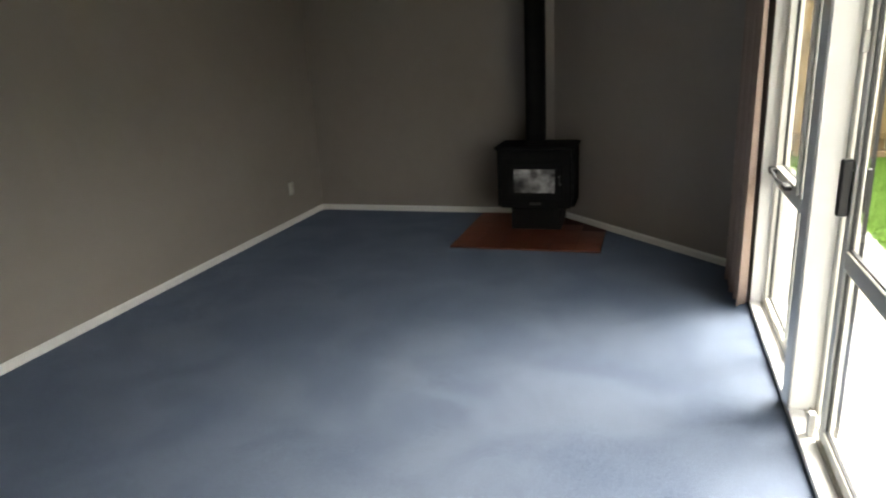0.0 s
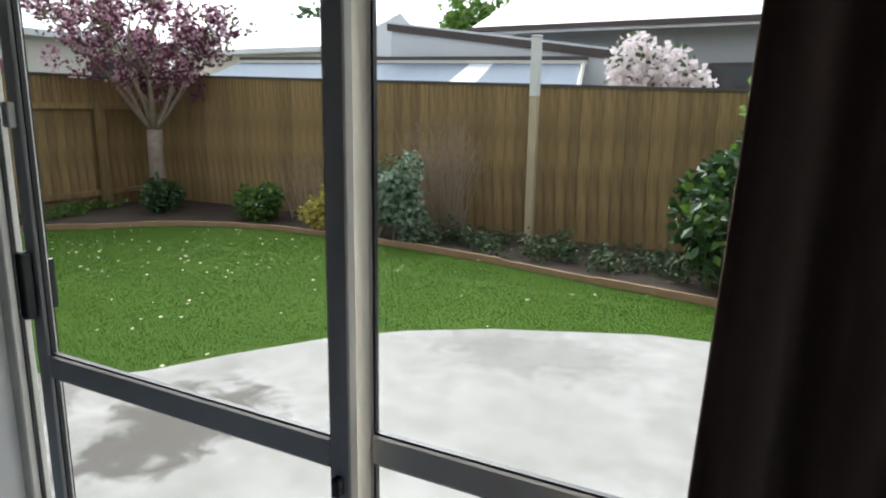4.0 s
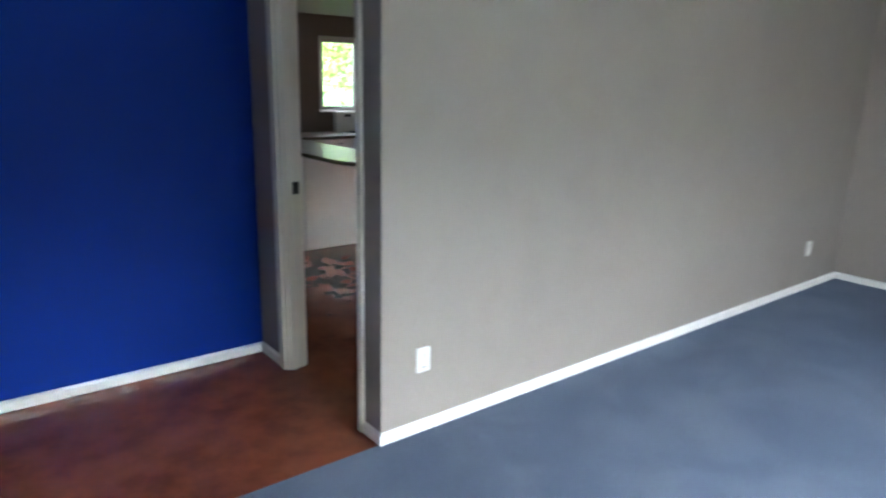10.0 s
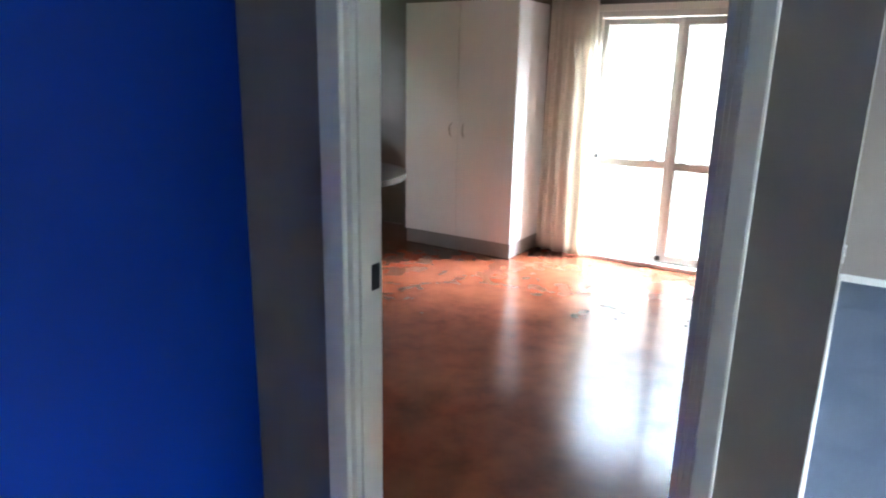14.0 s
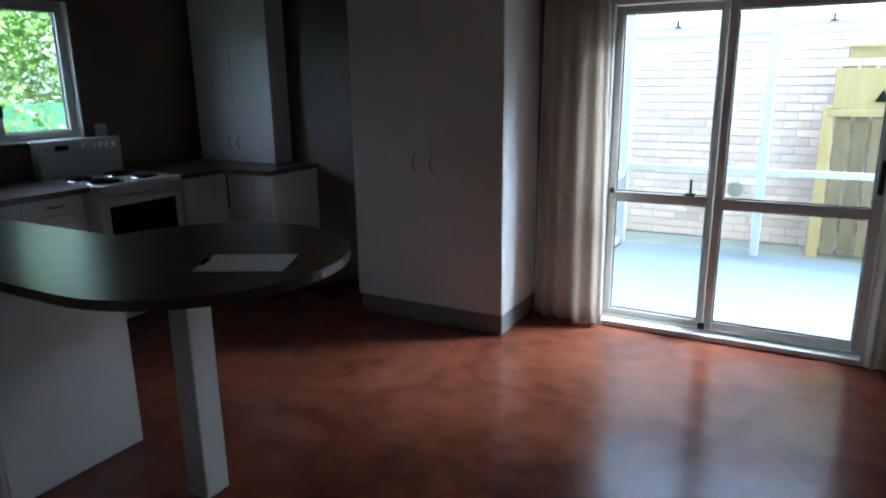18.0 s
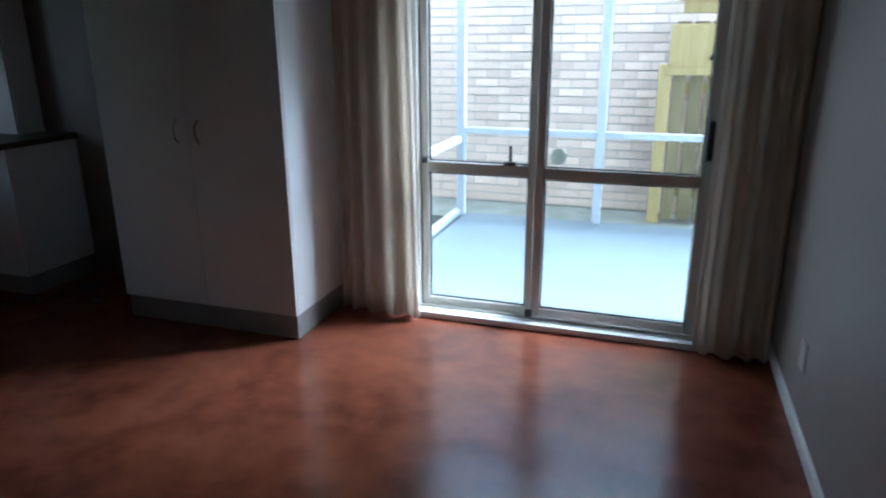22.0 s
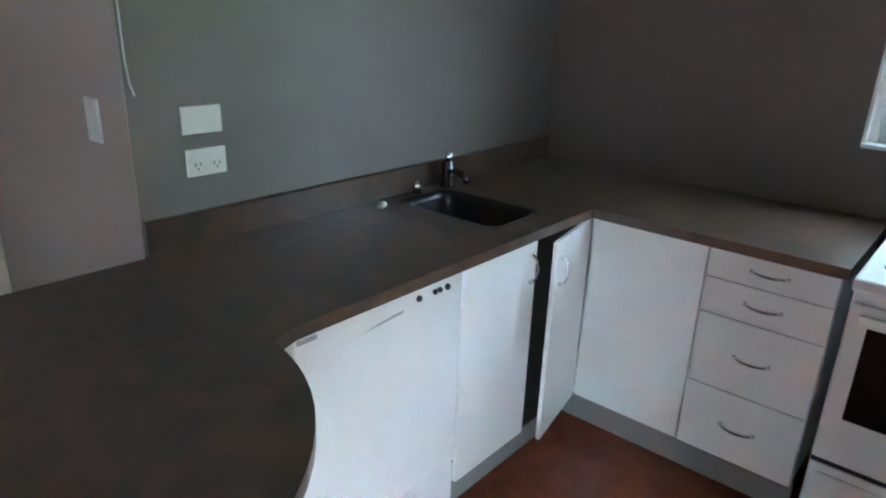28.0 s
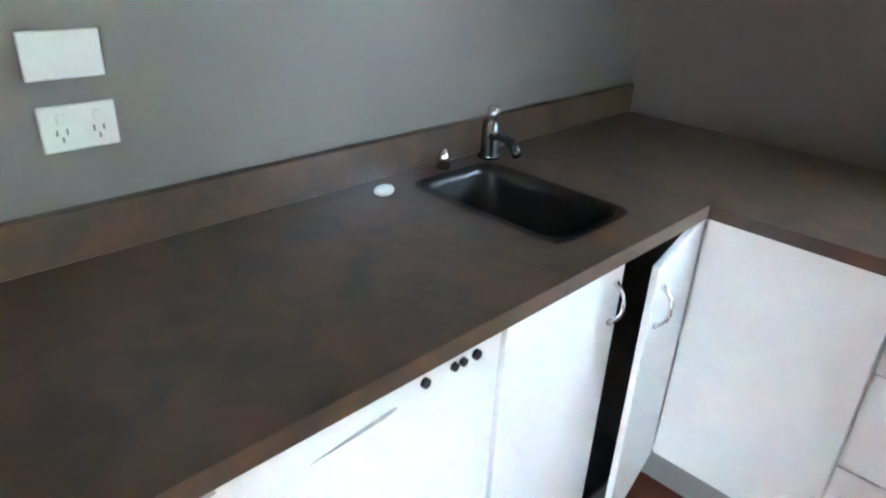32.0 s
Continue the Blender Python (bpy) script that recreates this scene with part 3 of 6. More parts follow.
s = framed("sash", [(JX0 - 0.012, JX1 - 0.02, 1.85, 1.885, RZ1 + 0.004, HEAD - 0.05), (JX0 - 0.012, JX1 - 0.02, W1B - 0.085, W1B - 0.05, RZ1 + 0.004, HEAD - 0.05),
                       (JX0 - 0.012, JX1 - 0.02, 1.885, W1B - 0.085, RZ1 + 0.004, RZ1 + 0.04), (JX0 - 0.012, JX1 - 0.02, 1.885, W1B - 0.085, HEAD - 0.085, HEAD - 0.05)], ALU, w1, "opening awning sash")
pane(JOIN_X - 0.004, JOIN_X + 0.002, 1.885, W1B - 0.085, RZ1 + 0.04, HEAD - 0.085, s)
part("stay", tube(bmesh.new(), [(JX0 - 0.02, 2.40, RZ1 + 0.035), (JX0 - 0.05, 2.34, RZ1 + 0.03), (JX0 - 0.05, 2.16, RZ1 + 0.02), (JX0 - 0.03, 2.02, RZ1 + 0.015)], 0.007, 8), BLACK_PLASTIC, s, "dark window stay")
part("catch", boxes((JX0 - 0.05, JX0 - 0.013, 1.93, 2.02, RZ1 + 0.006, RZ1 + 0.03), bevel=0.006, seg=2), BLACK_PLASTIC, s, "black window catch")
part("catch", boxes((JX0 - 0.05, JX0 - 0.013, 2.36, 2.42, RZ1 + 0.006, RZ1 + 0.04), bevel=0.006, seg=2), BLACK_PLASTIC, s, "black window catch")
pane(JOIN_X - 0.003, JOIN_X + 0.003, 1.845, W1B - 0.045, 0.075, RZ0, w1)
pane(JOIN_X - 0.003, JOIN_X + 0.003, W1A + 0.045, 1.80, 0.075, RZ0, w1)
pane(JOIN_X - 0.003, JOIN_X + 0.003, W1A + 0.045, 1.80, RZ1, HEAD - 0.045, w1)
part("window_sill", boxes((WIN_X - 0.002, JX0, W1A + 0.001, W1B - 0.001, 0.0, 0.03), bevel=0.003), WHITE_TRIM, w1, "white painted sill board")

w2 = tagged(new("sliding_door_garden"), "cream aluminium sliding glass door to the garden", "sliding door", kind="structure")
ORIGIN[w2.name] = (0, 0, 0)
frame_bars([(JX1 - 0.03, JX1 + 0.03, 1.215, W2B - 0.001, 0.036, HEAD - 0.051), (JX0, JX1 + 0.03, W2A, W2A + 0.045, 0.03, HEAD), (JX0, JX1 + 0.03, W2A + 0.045, W2B - 0.001, HEAD - 0.05, HEAD)], ALU, w2)
part("track", boxes((JX0 - 0.01, JX1 + 0.03, W2A + 0.045, W2B - 0.001, 0.0, 0.035), (JX0 + 0.008, JX0 + 0.014, W2A + 0.045, W2B - 0.001, 0.035, 0.05), bevel=0.002), ALU, w2, "ribbed aluminium track")
part("window_sill", boxes((WIN_X - 0.002, JX0 - 0.0105, W2A + 0.001, W2B - 0.001, 0.0, 0.03), bevel=0.003), WHITE_TRIM, w2, "white painted threshold board")
PA = framed("sliding_panel", [(JX0 - 0.004, JX0 + 0.028, 0.985, 1.04, 0.05, HEAD - 0.055), (JX0 - 0.004, JX0 + 0.028, -0.095, -0.040, 0.05, HEAD - 0.055),
                                 (JX0 - 0.004, JX0 + 0.028, -0.040, 0.985, 0.05, 0.10), (JX0 - 0.004, JX0 + 0.028, -0.040, 0.985, HEAD - 0.11, HEAD - 0.055),
                                 (JX0 - 0.004, JX0 + 0.028, -0.040, 0.985, RZ0, RZ1)], ALU, w2, "sliding panel of the door")
pane(JX0 + 0.009, JX0 + 0.015, -0.040, 0.985, 0.10, RZ0, PA)
pane(JX0 + 0.009, JX0 + 0.015, -0.040, 0.985, RZ1, HEAD - 0.11, PA)
# Narrow glazed gap added beside the jamb to let daylight onto the reveal.
pane(JX1 - 0.002, JX1 + 0.003, 1.045, 1.2145, 0.04, HEAD - 0.055, w2)
part("handle", boxes((JX0 - 0.045, JX0 - 0.0045, 1.0, 1.03, 0.93, 1.13), bevel=0.010, seg=3), BLACK_PLASTIC, PA, "black plastic door handle")
part("outer_handle", boxes((JX0 + 0.0285, JX0 + 0.05, 0.990, 1.015, 0.95, 1.10), bevel=0.006, seg=2), BLACK_PLASTIC, PA, "dark outer pull handle")
part("catch", boxes((JX0 - 0.028, JX0 - 0.0045, 1.0, 1.035, 1.475, 1.545), bevel=0.006, seg=2), ALU, PA, "cream safety catch")
part("bottom_bolt", boxes((JX0 - 0.03, JX0 - 0.0045, -0.080, -0.058, 0.69, 0.735), bevel=0.004), BLACK_PLASTIC, PA, "dark latch bolt")
PB = framed("fixed_panel", [(JX1 - 0.005, JX1 + 0.025, -0.114, -0.058, 0.04, HEAD - 0.055), (JX1 - 0.005, JX1 + 0.025, W2A + 0.046, W2A + 0.09, 0.04, HEAD - 0.055),
                               (JX1 - 0.005, JX1 + 0.025, W2A + 0.09, -0.114, 0.04, 0.09), (JX1 - 0.005, JX1 + 0.025, W2A + 0.09, -0.114, HEAD - 0.11, HEAD - 0.055),
                               (JX1 - 0.005, JX1 + 0.025, W2A + 0.09, -0.114, RZ0, RZ1)], ALU, w2, "fixed panel of the door")
pane(JX1 + 0.007, JX1 + 0.012, W2A + 0.09, -0.114, 0.09, RZ0, PB)
pane(JX1 + 0.007, JX1 + 0.012, W2A + 0.09, -0.114, RZ1, HEAD - 0.11, PB)
setting("door_jamb_liner", boxes((WIN_X + 0.002, JX1 - 0.031, W2B - 0.012, W2B - 0.0005, 0.031, HEAD)), WHITE_TRIM, "white painted reveal of the sliding door", category="trim")
setting("door_head_liner", boxes((WIN_X + 0.002, JX0, W2A + 0.001, W2B - 0.0125, HEAD - 0.012, HEAD - 0.0005)), WHITE_TRIM, "white painted head reveal", category="trim")
setting("window_jamb_liner", boxes((WIN_X + 0.002, JX0, W1B - 0.012, W1B - 0.0005, 0.031, HEAD)), WHITE_TRIM, "white painted reveal of the window", category="trim")
stop = thing("door_stop_block", (JX0 - 0.026, 1.067, 0.03), "small white rubber stop at the foot of the post", "door stop")
part("block", boxes((JX0 - 0.04, JX0 - 0.012, 1.05, 1.085, 0.03, 0.13), bevel=0.006, seg=2), WHITE_TRIM, stop)


def curtain(name, p, q, z0, z1, folds, depth, material, label, seed=0, flare=0.0, tail=0.0):
    """A hanging curtain from p to q with uneven soft folds that open towards the hem."""
    rnd = random.Random(seed)
    p, q = Vector((*p, 0)), Vector((*q, 0))
    along = (q - p)
    out = Vector((-along.y, along.x, 0)).normalized()
    n, rows = folds * 10, 14
    ph = [rnd.uniform(-0.7, 0.7) for _ in range(folds + 2)]
    am = [rnd.uniform(0.55, 1.15) for _ in range(folds + 2)]
    bm = bmesh.new()
    grid = []
    for r in range(rows + 1):
        w = r / rows
        row = []
        for k in range(n + 1):
            u = k / n
            f = u * folds
            i, fr = int(f), f - int(f)
            a = am[i] * (1 - fr) + am[i + 1] * fr
            shift = ph[i] * (1 - fr) + ph[i + 1] * fr
            open_ = 0.55 + 0.45 * w
            d = depth * a * open_ * math.sin(2 * math.pi * f + shift + 0.5 * w * math.sin(3 * u + seed))
            uu = u + flare * w * (u - 0.5) + 0.010 * w * math.sin(7 * u + 2 * w)
            z = z1 + (z0 - z1) * w + (tail * math.sin(5 * u + seed) if r == rows else 0)
            row.append(bm.verts.new(p + along * uu + out * d + Vector((0, 0, z))))
        grid.append(row)
    for a, b in zip(grid, grid[1:]):
        for k in range(n):
            bm.faces.new((a[k], a[k + 1], b[k + 1], b[k]))
    e = thing(name, (p.x, p.y, z0), label, "curtain")
    c = part("drop", bm, material, e, smooth=True)
    m = c.modifiers.new("cloth", "SOLIDIFY")
    m.thickness = 0.004
    hem = bmesh.new()
    tube(hem, [p + Vector((0, 0, z1 + 0.012)), q + Vector((0, 0, z1 + 0.012))], 0.011, 8)
    part("heading_tape", hem, material, e)
    return e


CURTAIN_PINK = mat("faded_beige_curtain_fabric", (0.42, 0.32, 0.27), 0.9, spots=(0.37, 0.28, 0.235), scale=60, amount=0.6, bump=0.3, bump_scale=500, translucent=0.2, spec=0.1)
curtain("living_curtain", (3.82, 3.02), (3.85, 2.44), 0.02, 2.12, 5, 0.035, CURTAIN_PINK, "faded beige curtain drawn back beside the garden window", 3)
curtain("living_curtain", (3.80, -0.86), (3.80, -1.40), 0.02, 2.12, 5, 0.045, CURTAIN_DARK, "brown full-length curtain drawn back beside the sliding door", 5, flare=0.35)
for nm, ya, yb in (("curtain_rail_north", 2.3, 3.1), ("curtain_rail_south", -1.6, 1.2)):
    t = thing(nm, (3.84, ya, 2.13), "white aluminium curtain track above the glazed wall", "curtain track")
    part("track", boxes((3.815, 3.845, ya, yb, 2.142, 2.165), bevel=0.004), WHITE_TRIM, t)
    for yy in (ya + 0.15, yb - 0.15):
        part("bracket", boxes((3.846, WIN_X, yy - 0.01, yy + 0.01, 2.145, 2.165)), WHITE_TRIM, t)

# ---- wood fire on its tiled hearth ----
hearth = thing("hearth", (2.37, 3.9, 0.0), "flat terracotta tiled hearth let into the blue carpet", "hearth")
HX0, HX1, HY0, HY1 = 1.765, 2.965, 3.435, 4.62
part("grout_bed", prism(bmesh.new(), [(HX0, HY0), (HX1, HY0), (HX1, 4.085), (2.45, 4.60), (HX0, 4.60)], 0.001, 0.009), mat("dark_grout", (0.10, 0.045, 0.03), 0.8, spots=(0.07, 0.03, 0.02), scale=40), hearth)
step = 0.2
for ix in range(6):
    for iy in range(6):
        xa, ya = HX0 + 0.002 + ix * step, HY0 + 0.002 + iy * 0.193
        if xa + ya + 0.36 < 7.09:
            part("tile", boxes((xa, xa + step - 0.006, ya, ya + 0.187, 0.0091, 0.014)), TILE_RED, hearth)

FX0, FX1, FY0, FY1 = 2.04, 2.70, 3.985, 4.42
fire = thing("wood_fire", (2.37, 4.2, 0.014), "matt black freestanding wood burner on a pedestal with a tall flue", "wood burner")
part("pedestal", boxes((2.16, 2.59, 4.02, 4.36, 0.014, 0.20), bevel=0.008, seg=2), BLACK_METAL, fire)
part("firebox", boxes((FX0 + 0.03, FX1 - 0.03, FY0 + 0.03, FY1, 0.20, 0.70), bevel=0.012, seg=2), BLACK_METAL, fire)
part("side_panel", boxes((FX0, FX0 + 0.028, FY0 + 0.045, FY1 - 0.02, 0.215, 0.71), bevel=0.006, seg=2), BLACK_METAL, fire)
part("side_panel", boxes((FX1 - 0.028, FX1, FY0 + 0.045, FY1 - 0.02, 0.215, 0.71), bevel=0.006, seg=2), BLACK_METAL, fire)
part("top_plate", boxes((FX0 - 0.012, FX1 + 0.012, FY0, FY1 + 0.01, 0.712, 0.735), bevel=0.006, seg=2), BLACK_METAL, fire)
door = part("fire_door", boxes((2.13, 2.60, FY0 + 0.006, FY0 + 0.029, 0.29, 0.34), (2.13, 2.60, FY0 + 0.006, FY0 + 0.029, 0.545, 0.60), (2.13, 2.19, FY0 + 0.006, FY0 + 0.029, 0.34, 0.545),
                                (2.54, 2.60, FY0 + 0.006, FY0 + 0.029, 0.34, 0.545), bevel=0.006, seg=2), BLACK_METAL, fire)
FIRE_GLASS = mat("smoked_fire_glass", (0.66, 0.64, 0.60), 0.08, spots=(0.03, 0.027, 0.024), scale=9, detail=5, amount=1.0, spots2=(0.015, 0.014, 0.013), scale2=5, amount2=0.9, spec=0.5)
part("glass", boxes((2.19, 2.54, FY0 + 0.016, FY0 + 0.024, 0.34, 0.545)), FIRE_GLASS, door, "ash-stained ceramic glass")
part("handle", tube(bmesh.new(), [(2.585, FY0 + 0.01, 0.42), (2.585, FY0 - 0.03, 0.42), (2.585, FY0 - 0.035, 0.50)], 0.008, 8), STEEL, door, "steel door handle")
part("air_control", boxes((2.32, 2.42, FY0 + 0.012, FY0 + 0.029, 0.235, 0.255), bevel=0.004), STEEL, fire, "steel air slide")
bm = bmesh.new()
tube(bm, [(2.345, 4.215, 0.735), (2.345, 4.215, 1.97)], 0.082, 28)
part("inner_flue", bm, BLACK_METAL, fire, smooth=True)
bm = bmesh.new()
tube(bm, [(2.345, 4.215, 1.97), (2.345, 4.215, CEIL_Z)], 0.066, 28)
part("upper_flue", bm, BLACK_METAL, fire, smooth=True)
bm = bmesh.new()
tube(bm, [(2.345, 4.215, 1.955), (2.345, 4.215, 1.975)], 0.088, 28)
part("flue_collar", bm, BLACK_METAL, fire)
part("flue_spigot", tube(bmesh.new(), [(2.345, 4.215, 0.736), (2.345, 4.215, 0.755)], 0.094, 28), BLACK_METAL, fire)
part("heat_shield", boxes((2.265, 2.425, 4.298, 4.304, 0.76, 1.95), bevel=0.002), BLACK_METAL, fire, "black flue heat shield")

# ---- dining room sliding door and its curtains ----
DY0, DY1 = NORTH_K + 0.0, NORTH_K + 0.06
DR0, DR1 = 0.785, 0.845
w3 = tagged(new("sliding_door_dining"), "cream aluminium sliding glass door of the dining room", "sliding door", kind="structure")
ORIGIN[w3.name] = (0, 0, 0)
frame_bars([(SL0, SL0 + 0.045, DY0 - 0.01, DY1 + 0.03, 0.03, SLH), (SL1 - 0.045, SL1, DY0 - 0.01, DY1 + 0.03, 0.03, SLH), (SL0 + 0.045, SL1 - 0.045, DY0 - 0.01, DY1 + 0.03, SLH - 0.05, SLH)], ALU, w3)
part("track", boxes((SL0 + 0.045, SL1 - 0.045, DY0 - 0.03, DY1 + 0.03, 0.0, 0.035), (SL0 + 0.045, SL1 - 0.045, DY0 - 0.005, DY0 + 0.001, 0.035, 0.048), bevel=0.002), ALU, w3, "worn aluminium track")
SM = -1.265
FP = framed("fixed_panel", [(SL0 + 0.046, SL0 + 0.09, DY0 + 0.03, DY1 + 0.01, 0.04, SLH - 0.055), (SM - 0.045, SM - 0.005, DY0 + 0.03, DY1 + 0.01, 0.04, SLH - 0.055),
                               (SL0 + 0.09, SM - 0.045, DY0 + 0.03, DY1 + 0.01, 0.04, 0.085), (SL0 + 0.09, SM - 0.045, DY0 + 0.03, DY1 + 0.01, SLH - 0.10, SLH - 0.055),
                               (SL0 + 0.09, SM - 0.045, DY0 + 0.03, DY1 + 0.01, DR0, DR1)], ALU, w3, "fixed panel with an opening top light")
pane(SL0 + 0.09, SM - 0.045, DY0 + 0.047, DY0 + 0.052, 0.085, DR0, FP)
pane(SL0 + 0.09, SM - 0.045, DY0 + 0.047, DY0 + 0.052, DR1, SLH - 0.10, FP)
part("window_catch", boxes((-1.43, -1.37, DY0 - 0.005, DY0 + 0.029, DR1, DR1 + 0.018), (-1.405, -1.392, DY0 + 0.0, DY0 + 0.014, DR1 + 0.018, DR1 + 0.10), bevel=0.004), BLACK_PLASTIC, FP, "black window catch")
part("window_catch", boxes((SL0 + 0.06, SL0 + 0.085, DY0 + 0.0, DY0 + 0.029, DR1 - 0.01, DR1 + 0.02), bevel=0.004), BLACK_PLASTIC, FP, "black window catch")
SP = framed("sliding_panel", [(SM - 0.004, SM + 0.045, DY0 - 0.004, DY0 + 0.028, 0.048, SLH - 0.055), (SL1 - 0.10, SL1 - 0.046, DY0 - 0.004, DY0 + 0.028, 0.048, SLH - 0.055),
                                 (SM + 0.045, SL1 - 0.10, DY0 - 0.004, DY0 + 0.028, 0.048, 0.10), (SM + 0.045, SL1 - 0.10, DY0 - 0.004, DY0 + 0.028, SLH - 0.11, SLH - 0.055),
                                 (SM + 0.045, SL1 - 0.10, DY0 - 0.004, DY0 + 0.028, DR0, DR1)], ALU, w3, "sliding panel of the door")
pane(SM + 0.045, SL1 - 0.10, DY0 + 0.008, DY0 + 0.013, 0.10, DR0, SP)
pane(SM + 0.045, SL1 - 0.10, DY0 + 0.008, DY0 + 0.013, DR1, SLH - 0.11, SP)
part("handle", boxes((SL1 - 0.092, SL1 - 0.062, DY0 - 0.05, DY0 - 0.005, 0.92, 1.10), bevel=0.010, seg=3), BLACK_PLASTIC, SP, "black plastic door handle")
bm = bmesh.new()
tube(bm, [(SM + 0.105, DY0 + 0.0035, DR1 + 0.055), (SM + 0.105, DY0 + 0.0078, DR1 + 0.055)], 0.042, 24)
part("sticker", bm, mat("faded_grey_sticker", (0.62, 0.64, 0.58), 0.6, spots=(0.52, 0.54, 0.48), scale=30, translucent=0.45), SP, "round faded grey sticker on the glass")
part("foot_bolt", boxes((SM - 0.03, SM + 0.01, DY0 - 0.03, DY0 - 0.005, 0.05, 0.09), bevel=0.006, seg=2), BLACK_PLASTIC, SP, "black foot bolt")
setting("dining_door_sill", boxes((SL0 + 0.002, SL1 - 0.002, DY0 - 0.075, DY0 - 0.031, -0.003, 0.032), bevel=0.003), WHITE_TRIM, "white painted threshold board of the sliding door", category="trim")
setting("dining_door_trim", boxes((SL1, SL1 + 0.05, NORTH_K - 0.016, NORTH_K - 0.0005, 0, SLH + 0.05), (SL0 - 0.05, SL0, NORTH_K - 0.016, NORTH_K - 0.0005, 0, SLH + 0.05), (SL0 + 0.0005, SL1 - 0.0005, NORTH_K - 0.016, NORTH_K - 0.0005, SLH, SLH + 0.05), bevel=0.002), TRIM, "cream painted architrave of the sliding door", category="trim")
curtain("dining_curtain", (-2.27, 4.085), (-1.885, 4.09), 0.015, 2.06, 4, 0.032, CURTAIN, "cream full-length curtain bunched beside the pantry", 1, flare=0.18, tail=0.006)
curtain("dining_curtain", (-0.455, 4.075), (-0.135, 4.07), 0.015, 2.06, 4, 0.030, CURTAIN, "cream full-length curtain bunched against the dining room wall", 2, flare=0.04, tail=0.006)
t = thing("dining_curtain_track", (-1.2, 4.08, 2.07), "white aluminium curtain track over the dining room door", "curtain track")
part("track", boxes((-2.30, -0.11, 4.07, 4.10, 2.085, 2.108), bevel=0.004), WHITE_TRIM, t)
for xx in (-2.2, -1.2, -0.2):
    part("bracket", boxes((xx - 0.01, xx + 0.01, 4.101, NORTH_K, 2.088, 2.106)), WHITE_TRIM, t)


# ---- kitchen units ----
def bow_handle(bm, c, along, out, length=0.10, reach=0.028, r=0.0048):
    """A bowed metal handle with two feet, centred at c."""
    c, a, o = Vector(c), Vector(along), Vector(out)
    pts = []
    for k in range(9):
        u = k / 8 * 2 - 1
        pts.append(c + a * (u * length / 2) + o * (reach * (1 - abs(u) ** 2.6) + 0.001))
    rad = [r * (1.5 if k in (0, 8) else 1.0) for k in range(9)]
    return tube(bm, pts, rad, 8)


# Near-black boards: the shade inside the ajar cupboard is put into their colour.
SHADE_BOARD = mat("shade_dark_carcass_board", (0.035, 0.03, 0.026), 0.8, spots=(0.05, 0.042, 0.034), scale=20, amount=0.6)


def unit(name, x0, x1, y0, y1, z0, z1, face, label, gap=0.018):
    """A melamine carcass of side, back, floor and top boards, open towards face."""
    e = thing(name, ((x0 + x1) / 2, (y0 + y1) / 2, 0.0), label, "kitchen cabinet", "kitchen base cabinets")
    b = 0.016
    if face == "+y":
        part("side", boxes((x0, x0 + b, y0, y1, z0, z1)), SHADE_BOARD, e)
        part("side", boxes((x1 - b, x1, y0, y1, z0, z1)), SHADE_BOARD, e)
        part("back", boxes((x0 + b, x1 - b, y0, y0 + b, z0, z1)), SHADE_BOARD, e)
        part("base", boxes((x0 + b, x1 - b, y0 + b, y1, z0, z0 + b)), SHADE_BOARD, e)
    else:
        part("side", boxes((x0, x1, y0, y0 + b, z0, z1)), MELAMINE, e)
        part("side", boxes((x0, x1, y1 - b, y1, z0, z1)), MELAMINE, e)
        part("back", boxes((x0, x0 + b, y0 + b, y1 - b, z0, z1)), MELAMINE, e)
        part("base", boxes((x0 + b, x1, y0 + b, y1 - b, z0, z0 + b)), MELAMINE, e)
    return e


KZ, UZ = 0.125, 0.876     # top of the kickboard, underside of the bench
FY = 1.82                 # door faces of the sink run
FX = -4.70                # door faces of the stove run

# sink run
DWX0, DWX1 = -3.965, -3.375
dw = thing("dishwasher", ((DWX0 + DWX1) / 2, 1.5, 0.0), "white built-in dishwasher under the sink bench", "dishwasher")
part("body", boxes((DWX0 + 0.006, DWX1 - 0.006, SINK_Y + 0.03, FY - 0.045, 0.012, UZ - 0.004), bevel=0.003), MELAMINE, dw)
dp = part("door_panel", boxes((DWX0 + 0.004, DWX1 - 0.004, FY - 0.044, FY - 0.002, 0.222, UZ - 0.004), bevel=0.006, seg=2), ENAMEL, dw)
# a scooped finger grip: a shallow wedge that fades into the panel, grey as its shade
GRIP = mat("shaded_grip_grey", (0.55, 0.55, 0.53), 0.4, spots=(0.50, 0.50, 0.48), scale=20)
bm = bmesh.new()
lo = [bm.verts.new((x, FY - 0.0015 + d, z)) for x, d, z in ((-3.570, 0.0, 0.806), (-3.716, 0.0, 0.812), (-3.722, 0.004, 0.822), (-3.690, 0.008, 0.820), (-3.640, 0.006, 0.815))]
hi = [bm.verts.new((v.co.x, FY - 0.0018, v.co.z)) for v in lo]
bm.faces.new(lo)
bm.faces.new(hi[::-1])
for k in range(5):
    bm.faces.new((lo[k], lo[(k + 1) % 5], hi[(k + 1) % 5], hi[k]))
part("grip", bm, GRIP, dp, "moulded finger grip, greyed for the shade in its scoop")
part("badge", boxes((-3.441, -3.385, FY - 0.0018, FY - 0.0008, 0.846, 0.857)), mat("grey_badge", (0.35, 0.36, 0.37), 0.4, spots=(0.3, 0.3, 0.3), scale=30), dp, "plain grey badge bar")
